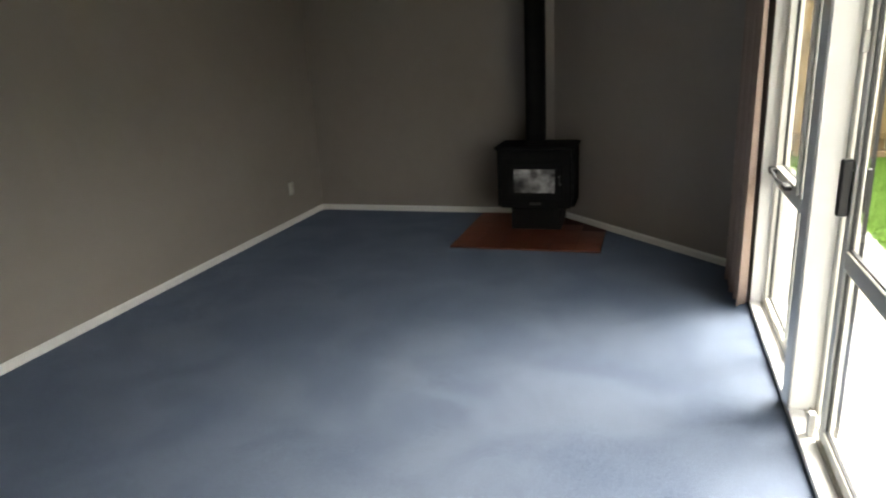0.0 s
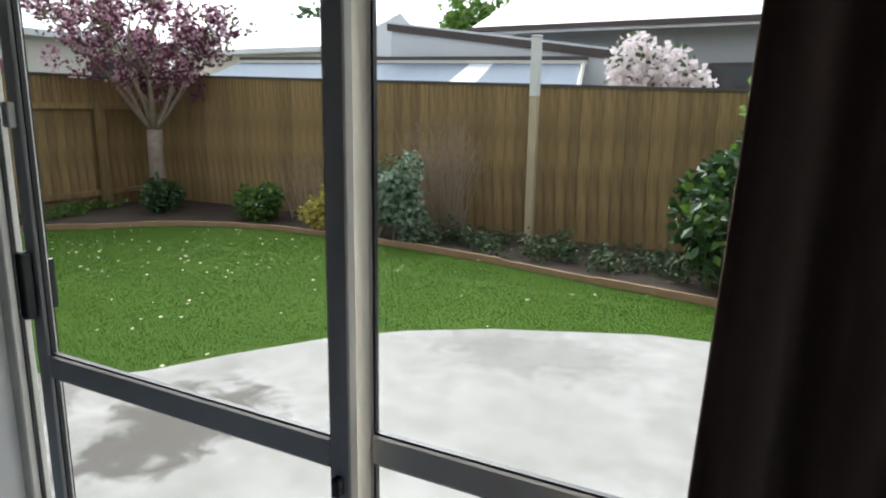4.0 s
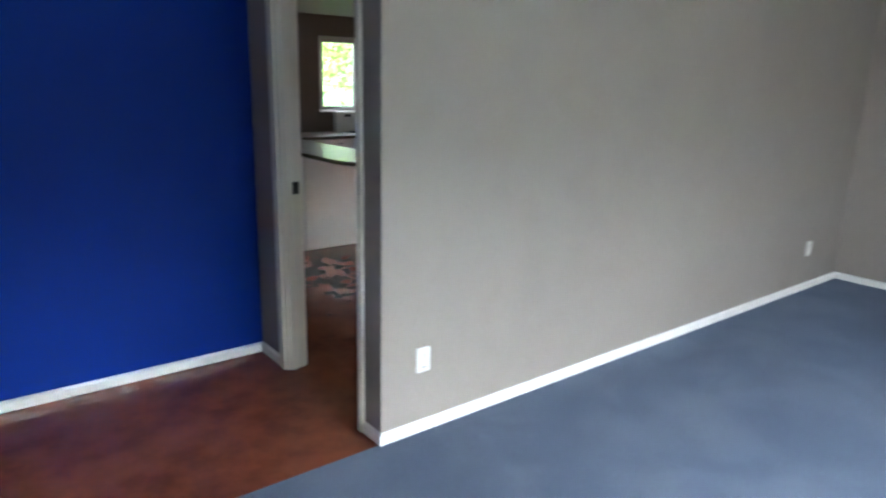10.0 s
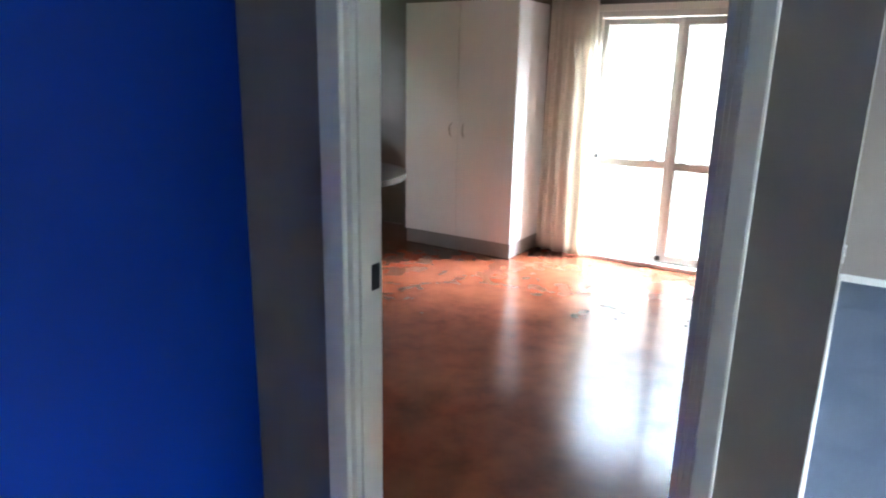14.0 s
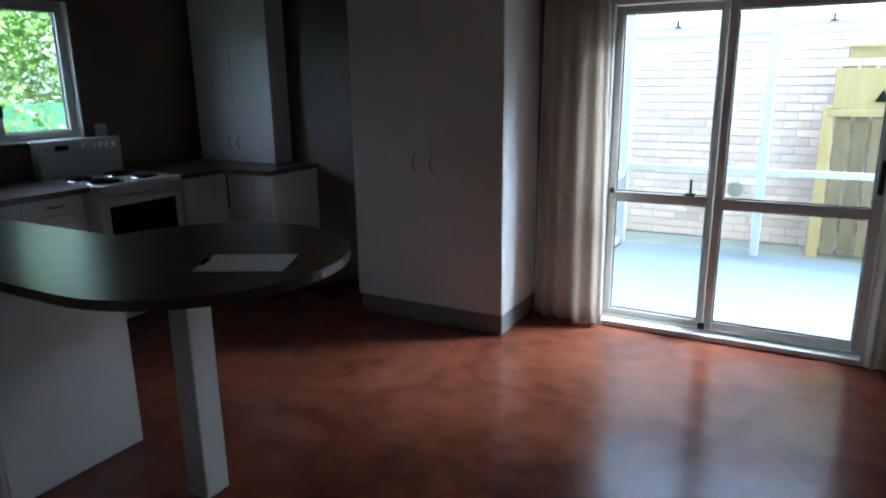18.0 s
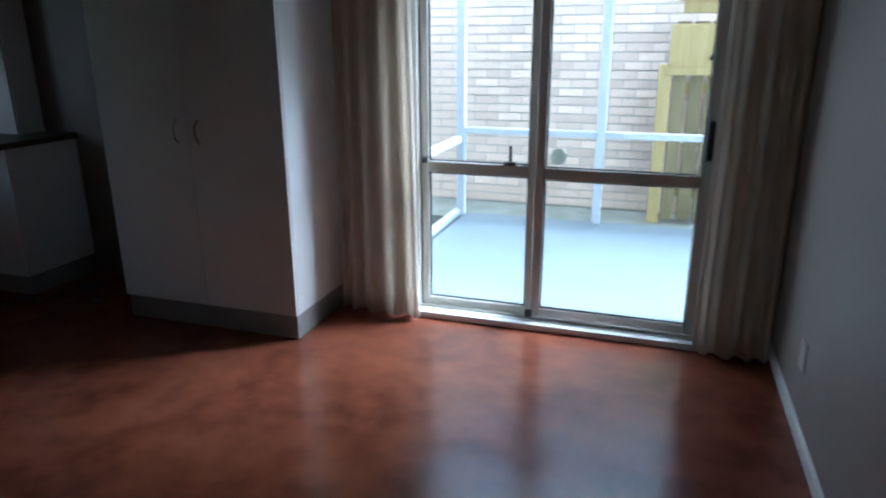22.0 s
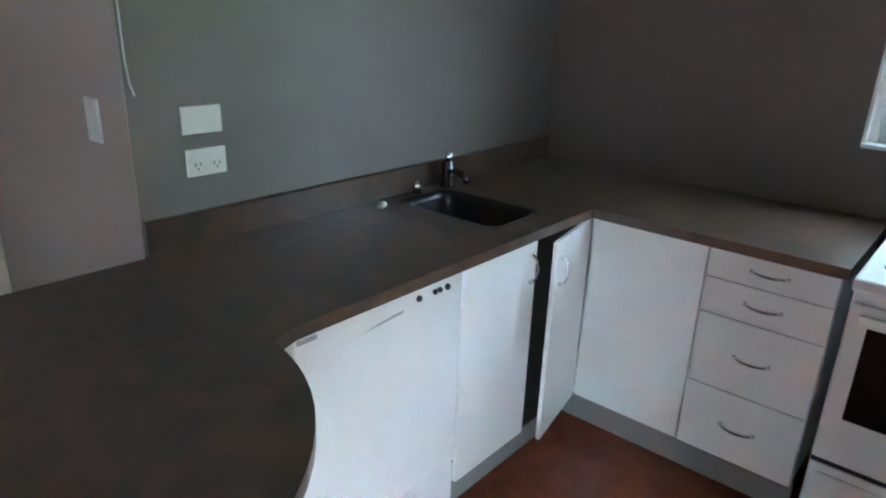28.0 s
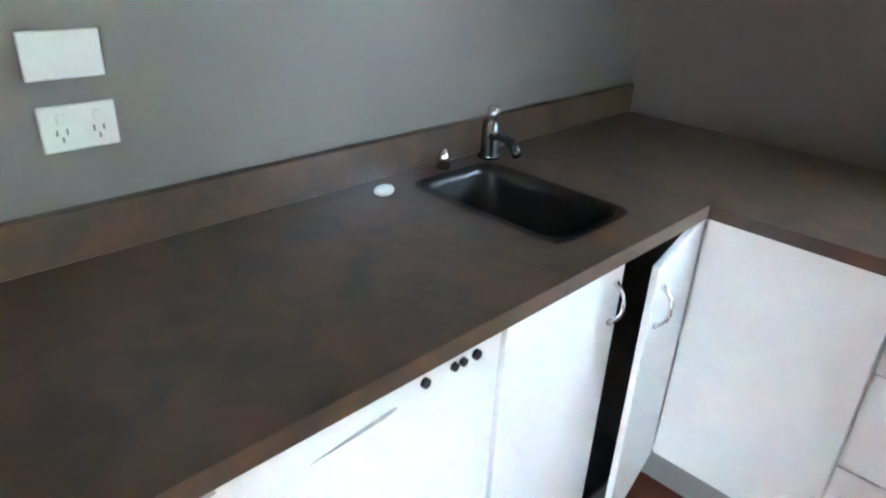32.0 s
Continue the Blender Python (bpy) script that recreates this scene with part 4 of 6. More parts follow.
for xx, rr in ((-3.779, 0.0085), (-3.842, 0.0075), (-3.862, 0.0075), (-3.893, 0.009)):
    part("button", tube(bmesh.new(), [(xx, FY - 0.0018, 0.838), (xx, FY + 0.005, 0.838)], rr, 14), BLACK_PLASTIC, dp, "dark push button")
part("kick_panel", boxes((DWX0 + 0.004, DWX1 - 0.004, FY - 0.044, FY - 0.006, 0.062, 0.214), bevel=0.004), ENAMEL, dw)
# Black board stands for the shade under the kick panel.
part("toe_recess", boxes((DWX0 + 0.01, DWX1 - 0.01, FY - 0.10, FY - 0.085, 0.0, 0.060)), BLACK_PLASTIC, dw, "black board as the shade of the toe recess")

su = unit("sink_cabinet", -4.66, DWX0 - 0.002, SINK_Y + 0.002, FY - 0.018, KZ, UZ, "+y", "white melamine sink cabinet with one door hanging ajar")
d = part("door", boxes((-4.345, DWX0 - 0.006, FY - 0.017, FY - 0.001, KZ + 0.005, UZ - 0.004), bevel=0.0015), MELAMINE, su)
part("handle", bow_handle(bmesh.new(), (-4.312, FY - 0.001, 0.775), (0, 0, 1), (0, 1, 0)), CHROME, d, "bowed chrome handle", smooth=True)
od = tagged(obj("open_door", boxes((0.0, 0.350, 0.0, 0.016, 0.0, UZ - KZ - 0.009), bevel=0.0015), MELAMINE), "door hanging open on its corner hinge")
od.parent = su
od.matrix_basis = pose(-4.688 - su.location.x, FY - 0.010 - su.location.y, KZ + 0.005, 0, 0, 11.0)
h = obj("handle", bow_handle(bmesh.new(), (0.308, 0.016, 0.635), (0, 0, 1), (0, 1, 0)), CHROME, True)
tagged(h, "bowed chrome handle")
h.parent = od

# stove run: corner door, drawers, cupboard beyond the stove, end return
cu = unit("corner_cabinet", WEST_K + 0.004, FX - 0.018, SINK_Y + 0.004, 2.243, KZ, UZ, "+x", "white melamine corner cabinet with a blank front")
part("front", boxes((FX - 0.017, FX - 0.001, FY + 0.006, 2.242, KZ + 0.005, UZ - 0.004), bevel=0.0015), MELAMINE, cu)
du = unit("drawer_cabinet", WEST_K + 0.004, FX - 0.018, 2.247, 2.625, KZ, UZ, "+x", "white melamine cabinet of four drawers beside the stove")
for z0, z1 in ((0.768, 0.868), (0.644, 0.764), (0.384, 0.640), (0.128, 0.380)):
    dr = part("drawer", boxes((FX - 0.017, FX - 0.001, 2.248, 2.624, z0, z1), bevel=0.0015), MELAMINE, du)
    part("handle", bow_handle(bmesh.new(), (FX - 0.001, 2.436, z0 + (z1 - z0) * 0.52), (0, 1, 0), (1, 0, 0), 0.11), CHROME, dr, "bowed chrome handle", smooth=True)
ru = unit("cupboard_cabinet", WEST_K + 0.004, FX + 0.072, 3.305, 3.70, KZ, UZ, "+x", "white melamine cupboard between the stove and the corner")
d = part("door", boxes((FX + 0.073, FX + 0.089, 3.306, 3.690, KZ + 0.005, UZ - 0.004), bevel=0.0015), MELAMINE, ru)
part("handle", bow_handle(bmesh.new(), (FX + 0.089, 3.55, 0.76), (0, 0, 1), (1, 0, 0)), CHROME, d, "bowed chrome handle", smooth=True)
eu = thing("end_cabinet", (-4.4, 3.95, 0.0), "white melamine corner return cabinet beside the fridge space", "kitchen cabinet", "kitchen base cabinets")
part("side_panel", boxes((-4.178, -4.160, 3.704, NORTH_K - 0.002, KZ, UZ), bevel=0.0015), MELAMINE, eu)
part("front_panel", boxes((FX + 0.092, -4.180, 3.704, 3.722, KZ, UZ), bevel=0.0015), MELAMINE, eu)
part("shelf", boxes((WEST_K + 0.004, -4.180, 3.724, NORTH_K - 0.002, 0.45, 0.466)), MELAMINE, eu)
part("handle", bow_handle(bmesh.new(), (-4.33, 3.7035, 0.76), (0, 0, 1), (0, -1, 0)), CHROME, eu, "bowed chrome handle", smooth=True)
PE = thing("peninsula_end_panel", (-3.30, 1.54, 0.0), "white melamine end panel under the rounded bench", "panel")
part("panel", boxes((-3.368, -3.255, 1.262, FY - 0.002, 0.0, UZ), bevel=0.002), MELAMINE, PE)
part("back_board", boxes((-3.368, -3.26, 1.244, 1.260, 0.0, UZ), bevel=0.002), MELAMINE, PE)

for nm, r in (("kickboard_sink", (-4.62, DWX0 + 0.004, FY - 0.06, FY - 0.045, 0.0, KZ - 0.001)), ("kickboard_drawers", (FX - 0.06, FX - 0.045, FY - 0.062, 2.63, 0.0, KZ - 0.001)),
              ("kickboard_cupboard", (FX + 0.03, FX + 0.045, 3.31, 3.745, 0.0, KZ - 0.001)), ("kickboard_return", (FX + 0.046, -4.20, 3.732, 3.745, 0.0, KZ - 0.001)), ("kickboard_end", (-4.199, -4.184, 3.732, NORTH_K - 0.002, 0.0, KZ - 0.001))):
    k = thing(nm.split("_")[0], ((r[0] + r[1]) / 2, (r[2] + r[3]) / 2, 0.0), "grey laminate kickboard under the kitchen units", "kickboard", "kitchen kickboards")
    part("board", boxes(r, bevel=0.001), KICK, k)

# the bench: one dark laminate top round the kitchen with a rounded peninsula
BZ0, BZ1 = 0.878, 0.912
CX, CY, CR = -2.75, 1.80, 0.55
bench = thing("kitchen_bench", (-3.6, 1.5, BZ0), "dark brown mottled laminate bench with a rounded peninsula end", "countertop")
arc = [(CX + CR * math.cos(a), CY + CR * math.sin(a)) for a in [radians(-90 + k * (263 / 48)) for k in range(49)]]
outline = [(PINK_X + 0.001, CY - CR)] + arc + [(-3.345, 1.850), (-3.372, 1.842)]
bm = prism(bmesh.new(), outline + [(-4.10, 1.842), (-4.10, SINK_Y + 0.002), (PINK_X + 0.001, SINK_Y + 0.002)], BZ0, BZ1)
part("sink_top", bm, LAMINATE, bench)
SX0, SX1, SY0, SY1 = -4.465, -4.205, 1.325, 1.740
for row in ((SX0 - 0.001, -4.101, SINK_Y + 0.002, SY0, BZ0, BZ1), (SX0 - 0.001, -4.101, SY1, 1.842, BZ0, BZ1), (SX1, -4.101, SY0, SY1, BZ0, BZ1)):
    part("sink_surround", boxes(row), LAMINATE, bench)
part("corner_top", boxes((WEST_K + 0.002, SX0 - 0.0015, SINK_Y + 0.002, 1.842, BZ0, BZ1), (WEST_K + 0.002, -4.655, 1.842, 2.645, BZ0, BZ1)), LAMINATE, bench)
part("return_top", prism(bmesh.new(), [(WEST_K + 0.002, 3.295), (FX + 0.115, 3.295), (FX + 0.115, 3.645), (-4.145, 3.645), (-4.145, NORTH_K - 0.002), (WEST_K + 0.002, NORTH_K - 0.002)], BZ0, BZ1), LAMINATE, bench)
part("splashback", boxes((WEST_K + 0.002, PINK_X - 0.004, SINK_Y + 0.001, SINK_Y + 0.020, BZ1, BZ1 + 0.095), bevel=0.003), LAMINATE, bench, "dark laminate upstand along the wall")
leg = thing("peninsula_support", (-2.705, 1.69, 0.0), "square white painted leg under the peninsula", "support")
part("post", boxes((-2.755, -2.655, 1.635, 1.745, 0.0, BZ0), bevel=0.004), MELAMINE, leg)
part("apron", boxes((-3.25, -2.76, 1.645, 1.735, 0.80, BZ0 - 0.001), bevel=0.003), MELAMINE, leg)

# sink, tap and soap
sink = thing("kitchen_sink", (-4.335, 1.53, 0.76), "small stainless steel inset sink bowl in the bench", "sink")
bm = bmesh.new()


def bowl_ring(z, inset, r=0.05):
    pts = []
    for cx, cy, a0 in ((SX1 - inset - r, SY1 - inset - r, 0), (SX0 + inset + r, SY1 - inset - r, 90), (SX0 + inset + r, SY0 + inset + r, 180), (SX1 - inset - r, SY0 + inset + r, 270)):
        for k in range(6):
            a = radians(a0 + k * 18)
            pts.append(bm.verts.new((cx + r * math.cos(a), cy + r * math.sin(a), z)))
    return pts


rings = [bowl_ring(BZ1 + 0.002, -0.014), bowl_ring(BZ1 + 0.003, 0.004), bowl_ring(BZ1 - 0.02, 0.010), bowl_ring(0.80, 0.018), bowl_ring(0.772, 0.04), bowl_ring(0.768, 0.10)]
for a, b in zip(rings, rings[1:]):
    for k in range(24):
        bm.faces.new((a[k], a[(k + 1) % 24], b[(k + 1) % 24], b[k]))
bm.faces.new(rings[-1])
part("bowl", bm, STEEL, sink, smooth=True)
part("waste", tube(bmesh.new(), [(-4.335, 1.53, 0.7685), (-4.335, 1.53, 0.772)], 0.035, 20), CHROME, sink, "chrome waste ring")
TAPM = mat("dull_dark_chrome", (0.16, 0.16, 0.155), 0.22, 1.0, spots=(0.10, 0.10, 0.10), scale=40, amount=0.6)
tap = thing("kitchen_tap", (-4.505, 1.29, BZ1), "dull chrome mixer tap standing behind the sink", "tap")
part("body", tube(bmesh.new(), [(-4.505, 1.29, BZ1), (-4.505, 1.29, BZ1 + 0.008), (-4.505, 1.29, BZ1 + 0.010), (-4.505, 1.29, BZ1 + 0.095), (-4.505, 1.29, BZ1 + 0.102)], [0.030, 0.030, 0.023, 0.022, 0.016], 20), TAPM, tap, smooth=True)
part("spout", tube(bmesh.new(), [(-4.498, 1.305, BZ1 + 0.060), (-4.47, 1.36, BZ1 + 0.078), (-4.435, 1.425, BZ1 + 0.080), (-4.42, 1.452, BZ1 + 0.062)], 0.012, 12), TAPM, tap, smooth=True)
part("lever", tube(bmesh.new(), [(-4.505, 1.29, BZ1 + 0.102), (-4.510, 1.288, BZ1 + 0.112), (-4.516, 1.287, BZ1 + 0.128), (-4.518, 1.287, BZ1 + 0.135)], [0.012, 0.015, 0.017, 0.010], 14), CHROME, tap, "bright chrome lever cap", smooth=True)
soap = thing("soap", (-4.105, 1.33, BZ1), "small lump of white soap on the bench", "soap")
bm = bmesh.new()
bmesh.ops.create_uvsphere(bm, u_segments=18, v_segments=10, radius=1, matrix=Matrix.LocRotScale((-4.105, 1.335, BZ1 + 0.013), None, (0.026, 0.019, 0.013)))
part("cake", bm, SWITCH, soap, smooth=True)
plug = thing("sink_plug", (-4.345, 1.285, BZ1), "small chrome and white soap dispenser beside the tap", "dispenser")
part("base", tube(bmesh.new(), [(-4.345, 1.28, BZ1), (-4.345, 1.28, BZ1 + 0.035), (-4.345, 1.28, BZ1 + 0.05)], [0.018, 0.016, 0.007], 14), CHROME, plug, smooth=True)

# papers on the peninsula
pap = thing("clipboard", (-2.48, 1.765, BZ1), "white papers on a clipboard lying on the bench", "clipboard", rz=117.0)
part("board", boxes((-0.106, 0.106, -0.148, 0.156, 0.0, 0.003), bevel=0.001), mat("grey_clipboard_card", (0.30, 0.31, 0.36), 0.6, spots=(0.25, 0.26, 0.3), scale=30), pap)
part("sheet", boxes((-0.108, 0.108, -0.152, 0.152, 0.0032, 0.0052)), PAPER, pap)
part("clip", boxes((-0.035, 0.035, 0.136, 0.157, 0.0054, 0.011), bevel=0.003), BLACK_METAL, pap, "dark metal spring clip")

# ---- stove ----
SX, S0, S1 = -4.605, 2.668, 3.272
stove = thing("electric_stove", (-4.9, 2.97, 0.0), "white freestanding electric stove with four coil rings", "stove")
part("body", boxes((WEST_K + 0.02, SX - 0.03, S0, S1, 0.03, 0.872), bevel=0.004), ENAMEL, stove)
part("hob", boxes((WEST_K + 0.10, SX + 0.015, S0 - 0.004, S1 + 0.004, 0.874, 0.912), bevel=0.008, seg=2), ENAMEL, stove)
bp = part("back_panel", boxes((WEST_K + 0.02, WEST_K + 0.105, S0, S1, 0.873, 1.165), bevel=0.012, seg=3), ENAMEL, stove, "white control upstand")
cs = part("control_strip", boxes((WEST_K + 0.1055, WEST_K + 0.112, S0 + 0.008, S1 - 0.008, 1.075, 1.150), bevel=0.003), ENAMEL, bp)
part("clock", boxes((WEST_K + 0.1125, WEST_K + 0.114, S0 + 0.11, S0 + 0.205, 1.095, 1.128)), BLACK_PLASTIC, cs, "dark oven clock window")
for k in range(6):
    y = S0 + 0.29 + k * 0.05
    kn = part("knob", tube(bmesh.new(), [(WEST_K + 0.1125, y, 1.112), (WEST_K + 0.135, y, 1.112), (WEST_K + 0.138, y, 1.112)], [0.019, 0.016, 0.012], 16), SWITCH, cs, "white control knob")
part("knob", tube(bmesh.new(), [(WEST_K + 0.1125, S0 + 0.06, 1.112), (WEST_K + 0.13, S0 + 0.06, 1.112)], [0.015, 0.012], 16), SWITCH, cs, "white control knob")
COIL = mat("blackened_coil_element", (0.02, 0.019, 0.019), 0.35, 0.6, spots=(0.05, 0.045, 0.04), scale=40, amount=0.6)
for x, y, r in ((-5.02, S0 + 0.155, 0.078), (-4.765, S0 + 0.155, 0.098), (-5.02, S1 - 0.165, 0.098), (-4.765, S1 - 0.155, 0.078)):
    ring = part("drip_bowl", tube(bmesh.new(), [(x, y, 0.9125), (x, y, 0.9165), (x, y, 0.914)], [r + 0.016, r + 0.012, r], 28), CHROME, stove, "chrome drip bowl")
    pts = []
    for k in range(61):
        a, rr = k / 60 * 2 * math.pi * 3.6, 0.018 + (r - 0.022) * k / 60
        pts.append((x + rr * math.cos(a), y + rr * math.sin(a), 0.923))
    part("coil", tube(bmesh.new(), pts, 0.0062, 6), COIL, ring, "black spiral element")
ov = part("oven_door", boxes((SX - 0.029, SX, S0 + 0.004, S1 - 0.004, 0.335, 0.835), bevel=0.006, seg=2), ENAMEL, stove)
part("oven_glass", boxes((SX + 0.0005, SX + 0.004, S0 + 0.055, S1 - 0.055, 0.485, 0.775), bevel=0.002), mat("black_oven_glass", (0.006, 0.006, 0.006), 0.09, spots=(0.010, 0.010, 0.009), scale=10, spec=0.12), ov, "black oven window")
part("oven_handle", boxes((SX + 0.006, SX + 0.028, S0 + 0.03, S1 - 0.03, 0.792, 0.815), (SX + 0.0005, SX + 0.007, S0 + 0.05, S0 + 0.075, 0.795, 0.812), (SX + 0.0005, SX + 0.007, S1 - 0.075, S1 - 0.05, 0.795, 0.812), bevel=0.004, seg=2), ENAMEL, ov, "long white oven handle")
# Solid black strip drawn as the shade between oven door and drawer.
part("shadow_gap", boxes((SX - 0.028, SX - 0.006, S0 + 0.004, S1 - 0.004, 0.319, 0.334)), BLACK_PLASTIC, stove, "black strip as the shade in the gap above the drawer")
dr = part("warming_drawer", boxes((SX - 0.029, SX - 0.001, S0 + 0.004, S1 - 0.004, 0.03, 0.318), bevel=0.006, seg=2), ENAMEL, stove)
part("drawer_lip", boxes((SX - 0.0005, SX + 0.012, S0 + 0.03, S1 - 0.03, 0.275, 0.295), bevel=0.004, seg=2), ENAMEL, dr)
for y in (S0 + 0.05, S1 - 0.05):
    part("foot", tube(bmesh.new(), [(SX - 0.10, y, -0.004), (SX - 0.10, y, 0.03)], 0.018, 12), BLACK_PLASTIC, stove)
    part("foot", tube(bmesh.new(), [(WEST_K + 0.12, y, -0.004), (WEST_K + 0.12, y, 0.03)], 0.018, 12), BLACK_PLASTIC, stove)

# ---- kitchen window ----
w4 = tagged(new("window_2"), "white aluminium casement window above the bench", "window", kind="structure")
ORIGIN[w4.name] = (0, 0, 0)
kx0, kx1 = WEST_K - 0.11, WEST_K - 0.05
frame_bars([(kx0, kx1, KW[0], KW[0] + 0.04, KW[2], KW[3]), (kx0, kx1, KW[1] - 0.04, KW[1], KW[2], KW[3]), (kx0, kx1, KW[0] + 0.04, KW[1] - 0.04, KW[2], KW[2] + 0.04), (kx0, kx1, KW[0] + 0.04, KW[1] - 0.04, KW[3] - 0.04, KW[3])], WHITE_TRIM, w4)
sa = framed("sash", [(kx0 + 0.02, kx1 + 0.012, KW[0] + 0.042, KW[0] + 0.07, KW[2] + 0.042, KW[3] - 0.042), (kx0 + 0.02, kx1 + 0.012, KW[1] - 0.07, KW[1] - 0.042, KW[2] + 0.042, KW[3] - 0.042),
                        (kx0 + 0.02, kx1 + 0.012, KW[0] + 0.07, KW[1] - 0.07, KW[2] + 0.042, KW[2] + 0.07), (kx0 + 0.02, kx1 + 0.012, KW[0] + 0.07, KW[1] - 0.07, KW[3] - 0.07, KW[3] - 0.042)], WHITE_TRIM, w4)
pane(kx0 + 0.04, kx0 + 0.045, KW[0] + 0.07, KW[1] - 0.07, KW[2] + 0.07, KW[3] - 0.07, sa)
part("catch", boxes((kx1 + 0.013, kx1 + 0.035, KW[0] + 0.045, KW[0] + 0.065, 1.32, 1.40), bevel=0.004), BLACK_PLASTIC, sa, "black casement catch")
part("window_sill", boxes((WEST_K - 0.049, WEST_K + 0.008, KW[0] + 0.001, KW[1] - 0.001, KW[2] + 0.0005, KW[2] + 0.018), bevel=0.004), WHITE_TRIM, w4, "white painted sill")
part("reveal", boxes((WEST_K - 0.049, WEST_K + 0.002, KW[0] + 0.0005, KW[0] + 0.012, KW[2] + 0.019, KW[3]), (WEST_K - 0.049, WEST_K + 0.002, KW[1] - 0.012, KW[1] - 0.0005, KW[2] + 0.019, KW[3])), WHITE_TRIM, w4, "white painted reveal")

# ---- tall pantry and bench-top cupboard ----
pan = thing("pantry", (-2.87, 3.92, 0.0), "tall white melamine pantry with two doors on a grey plinth", "pantry cupboard")
PX0, PX1, PY, PT = -3.40, -2.345, 3.65, 2.045
part("carcass", boxes((PX0, PX1, PY + 0.018, NORTH_K - 0.001, KZ, PT), bevel=0.002), MELAMINE, pan)
pm = (PX0 + PX1) / 2
for xa, xb, s in ((PX0 + 0.001, pm - 0.0015, 1), (pm + 0.0015, PX1 - 0.001, -1)):
    d = part("door", boxes((xa, xb, PY, PY + 0.0165, KZ + 0.002, PT - 0.001), bevel=0.0015), MELAMINE, pan)
    hx = xb - 0.06 if s == 1 else xa + 0.06
    part("handle", bow_handle(bmesh.new(), (hx, PY, 1.03), (0, 0, 1), (0, -1, 0), 0.11), CHROME, d, "bowed chrome handle", smooth=True)
part("plinth", boxes((PX0 + 0.01, PX1 - 0.004, PY + 0.012, NORTH_K - 0.001, 0.0, KZ - 0.001), bevel=0.001), KICK, pan, "grey laminate plinth")
bc = thing("bench_cupboard", (-4.8, 4.1, BZ1), "white wall cupboard standing on the bench in the corner", "wall cupboard")
part("carcass", boxes((-5.20, -4.40, 4.022, NORTH_K - 0.002, BZ1 + 0.001, 2.15), bevel=0.002), MELAMINE, bc)
for xa, xb in ((-5.199, -4.802), (-4.798, -4.401)):
    d = part("door", boxes((xa, xb, 4.004, 4.0205, BZ1 + 0.005, 2.148), bevel=0.0015), MELAMINE, bc)
    part("handle", bow_handle(bmesh.new(), ((xb - 0.045) if xa < -5 else (xa + 0.045), 4.004, 1.06), (0, 0, 1), (0, -1, 0)), CHROME, d, "bowed chrome handle", smooth=True)

# ---- outside ----
SOIL = mat("dark_garden_soil", (0.045, 0.030, 0.020), 0.95, spots=(0.025, 0.018, 0.012), scale=14, amount=0.7, bump=0.9, bump_scale=60, spots2=(0.07, 0.05, 0.032), scale2=3)
PATIO = mat("weathered_concrete_patio", (0.40, 0.39, 0.372), 0.75, spec=0.2, spots=(0.25, 0.24, 0.22), scale=4.5, detail=11, amount=0.8, bump=0.25, bump_scale=120, spots2=(0.245, 0.235, 0.215), scale2=0.9, amount2=0.6, stain=(0.085, 0.075, 0.060), stains=((5.02, 1.80, 0.70, 0.45, 0.9), (5.65, 2.2, 0.6, 0.30, 0.22), (7.0, 0.6, 0.5, 0.9, 0.35), (4.8, 2.9, 0.5, 0.5, 0.5)))
LAWN = mat("mown_lawn_soil", (0.054, 0.106, 0.014), 0.9, spec=0.05, spots=(0.044, 0.090, 0.011), scale=9, amount=0.7, bump=0.35, bump_scale=150, spots2=(0.068, 0.122, 0.018), scale2=1.2, amount2=0.5)
MOSSY = mat("mossy_grey_concrete", (0.34, 0.35, 0.31), 0.85, spots=(0.16, 0.19, 0.11), scale=4, detail=8, amount=0.7, bump=0.3, bump_scale=80, spots2=(0.24, 0.23, 0.21), scale2=1.5, amount2=0.6)
GRASS = mat("grass_blades", (0.057, 0.112, 0.015), 0.85, spots=(0.046, 0.094, 0.012), scale=3, amount=0.6, spec=0.04)
FENCE = mat("tanalised_fence_timber", (0.300, 0.200, 0.080), 0.8, spots=(0.125, 0.080, 0.034), scale=4, detail=8, amount=0.9, stretch=(6, 6, 0.6), bump=0.3, bump_scale=80, spots2=(0.29, 0.205, 0.085), scale2=1.2, vary=0.2)
EDGING = mat("weathered_edging_board", (0.33, 0.215, 0.12), 0.85, spots=(0.24, 0.15, 0.08), scale=9, amount=0.7, bump=0.3, bump_scale=80)
ASPH = mat("distant_ground", (0.09, 0.10, 0.06), 0.95, spots=(0.06, 0.07, 0.04), scale=0.8, amount=0.7)
PAVE = mat("pale_porch_concrete", (0.20, 0.236, 0.262), 0.6, spots=(0.175, 0.207, 0.23), scale=3, amount=0.6, bump=0.1, bump_scale=90, spots2=(0.155, 0.185, 0.205), scale2=1.2, amount2=0.4)

G = -0.13
setting("ground", boxes((-150, 150, -150, 150, -0.6, -0.30)), ASPH, "open ground round the house", category="ground")
# the sheet of soil, the lawn and the patio in the garden
setting("garden_bed", boxes((4.05, 11.32, -9.0, 9.38, -0.299, G - 0.03)), SOIL, "dark bare garden soil", category="ground")
patio_edge = [(4.05, -8.0), (7.2, -8.0), (7.75, -3.0), (7.9, -0.9), (7.8, -0.1), (7.32, 1.0), (6.95, 1.55), (6.52, 1.96), (5.95, 2.32), (5.5, 2.55), (5.15, 2.85), (5.05, 4.0), (5.1, 5.4), (4.9, 7.0), (4.05, 7.6)]
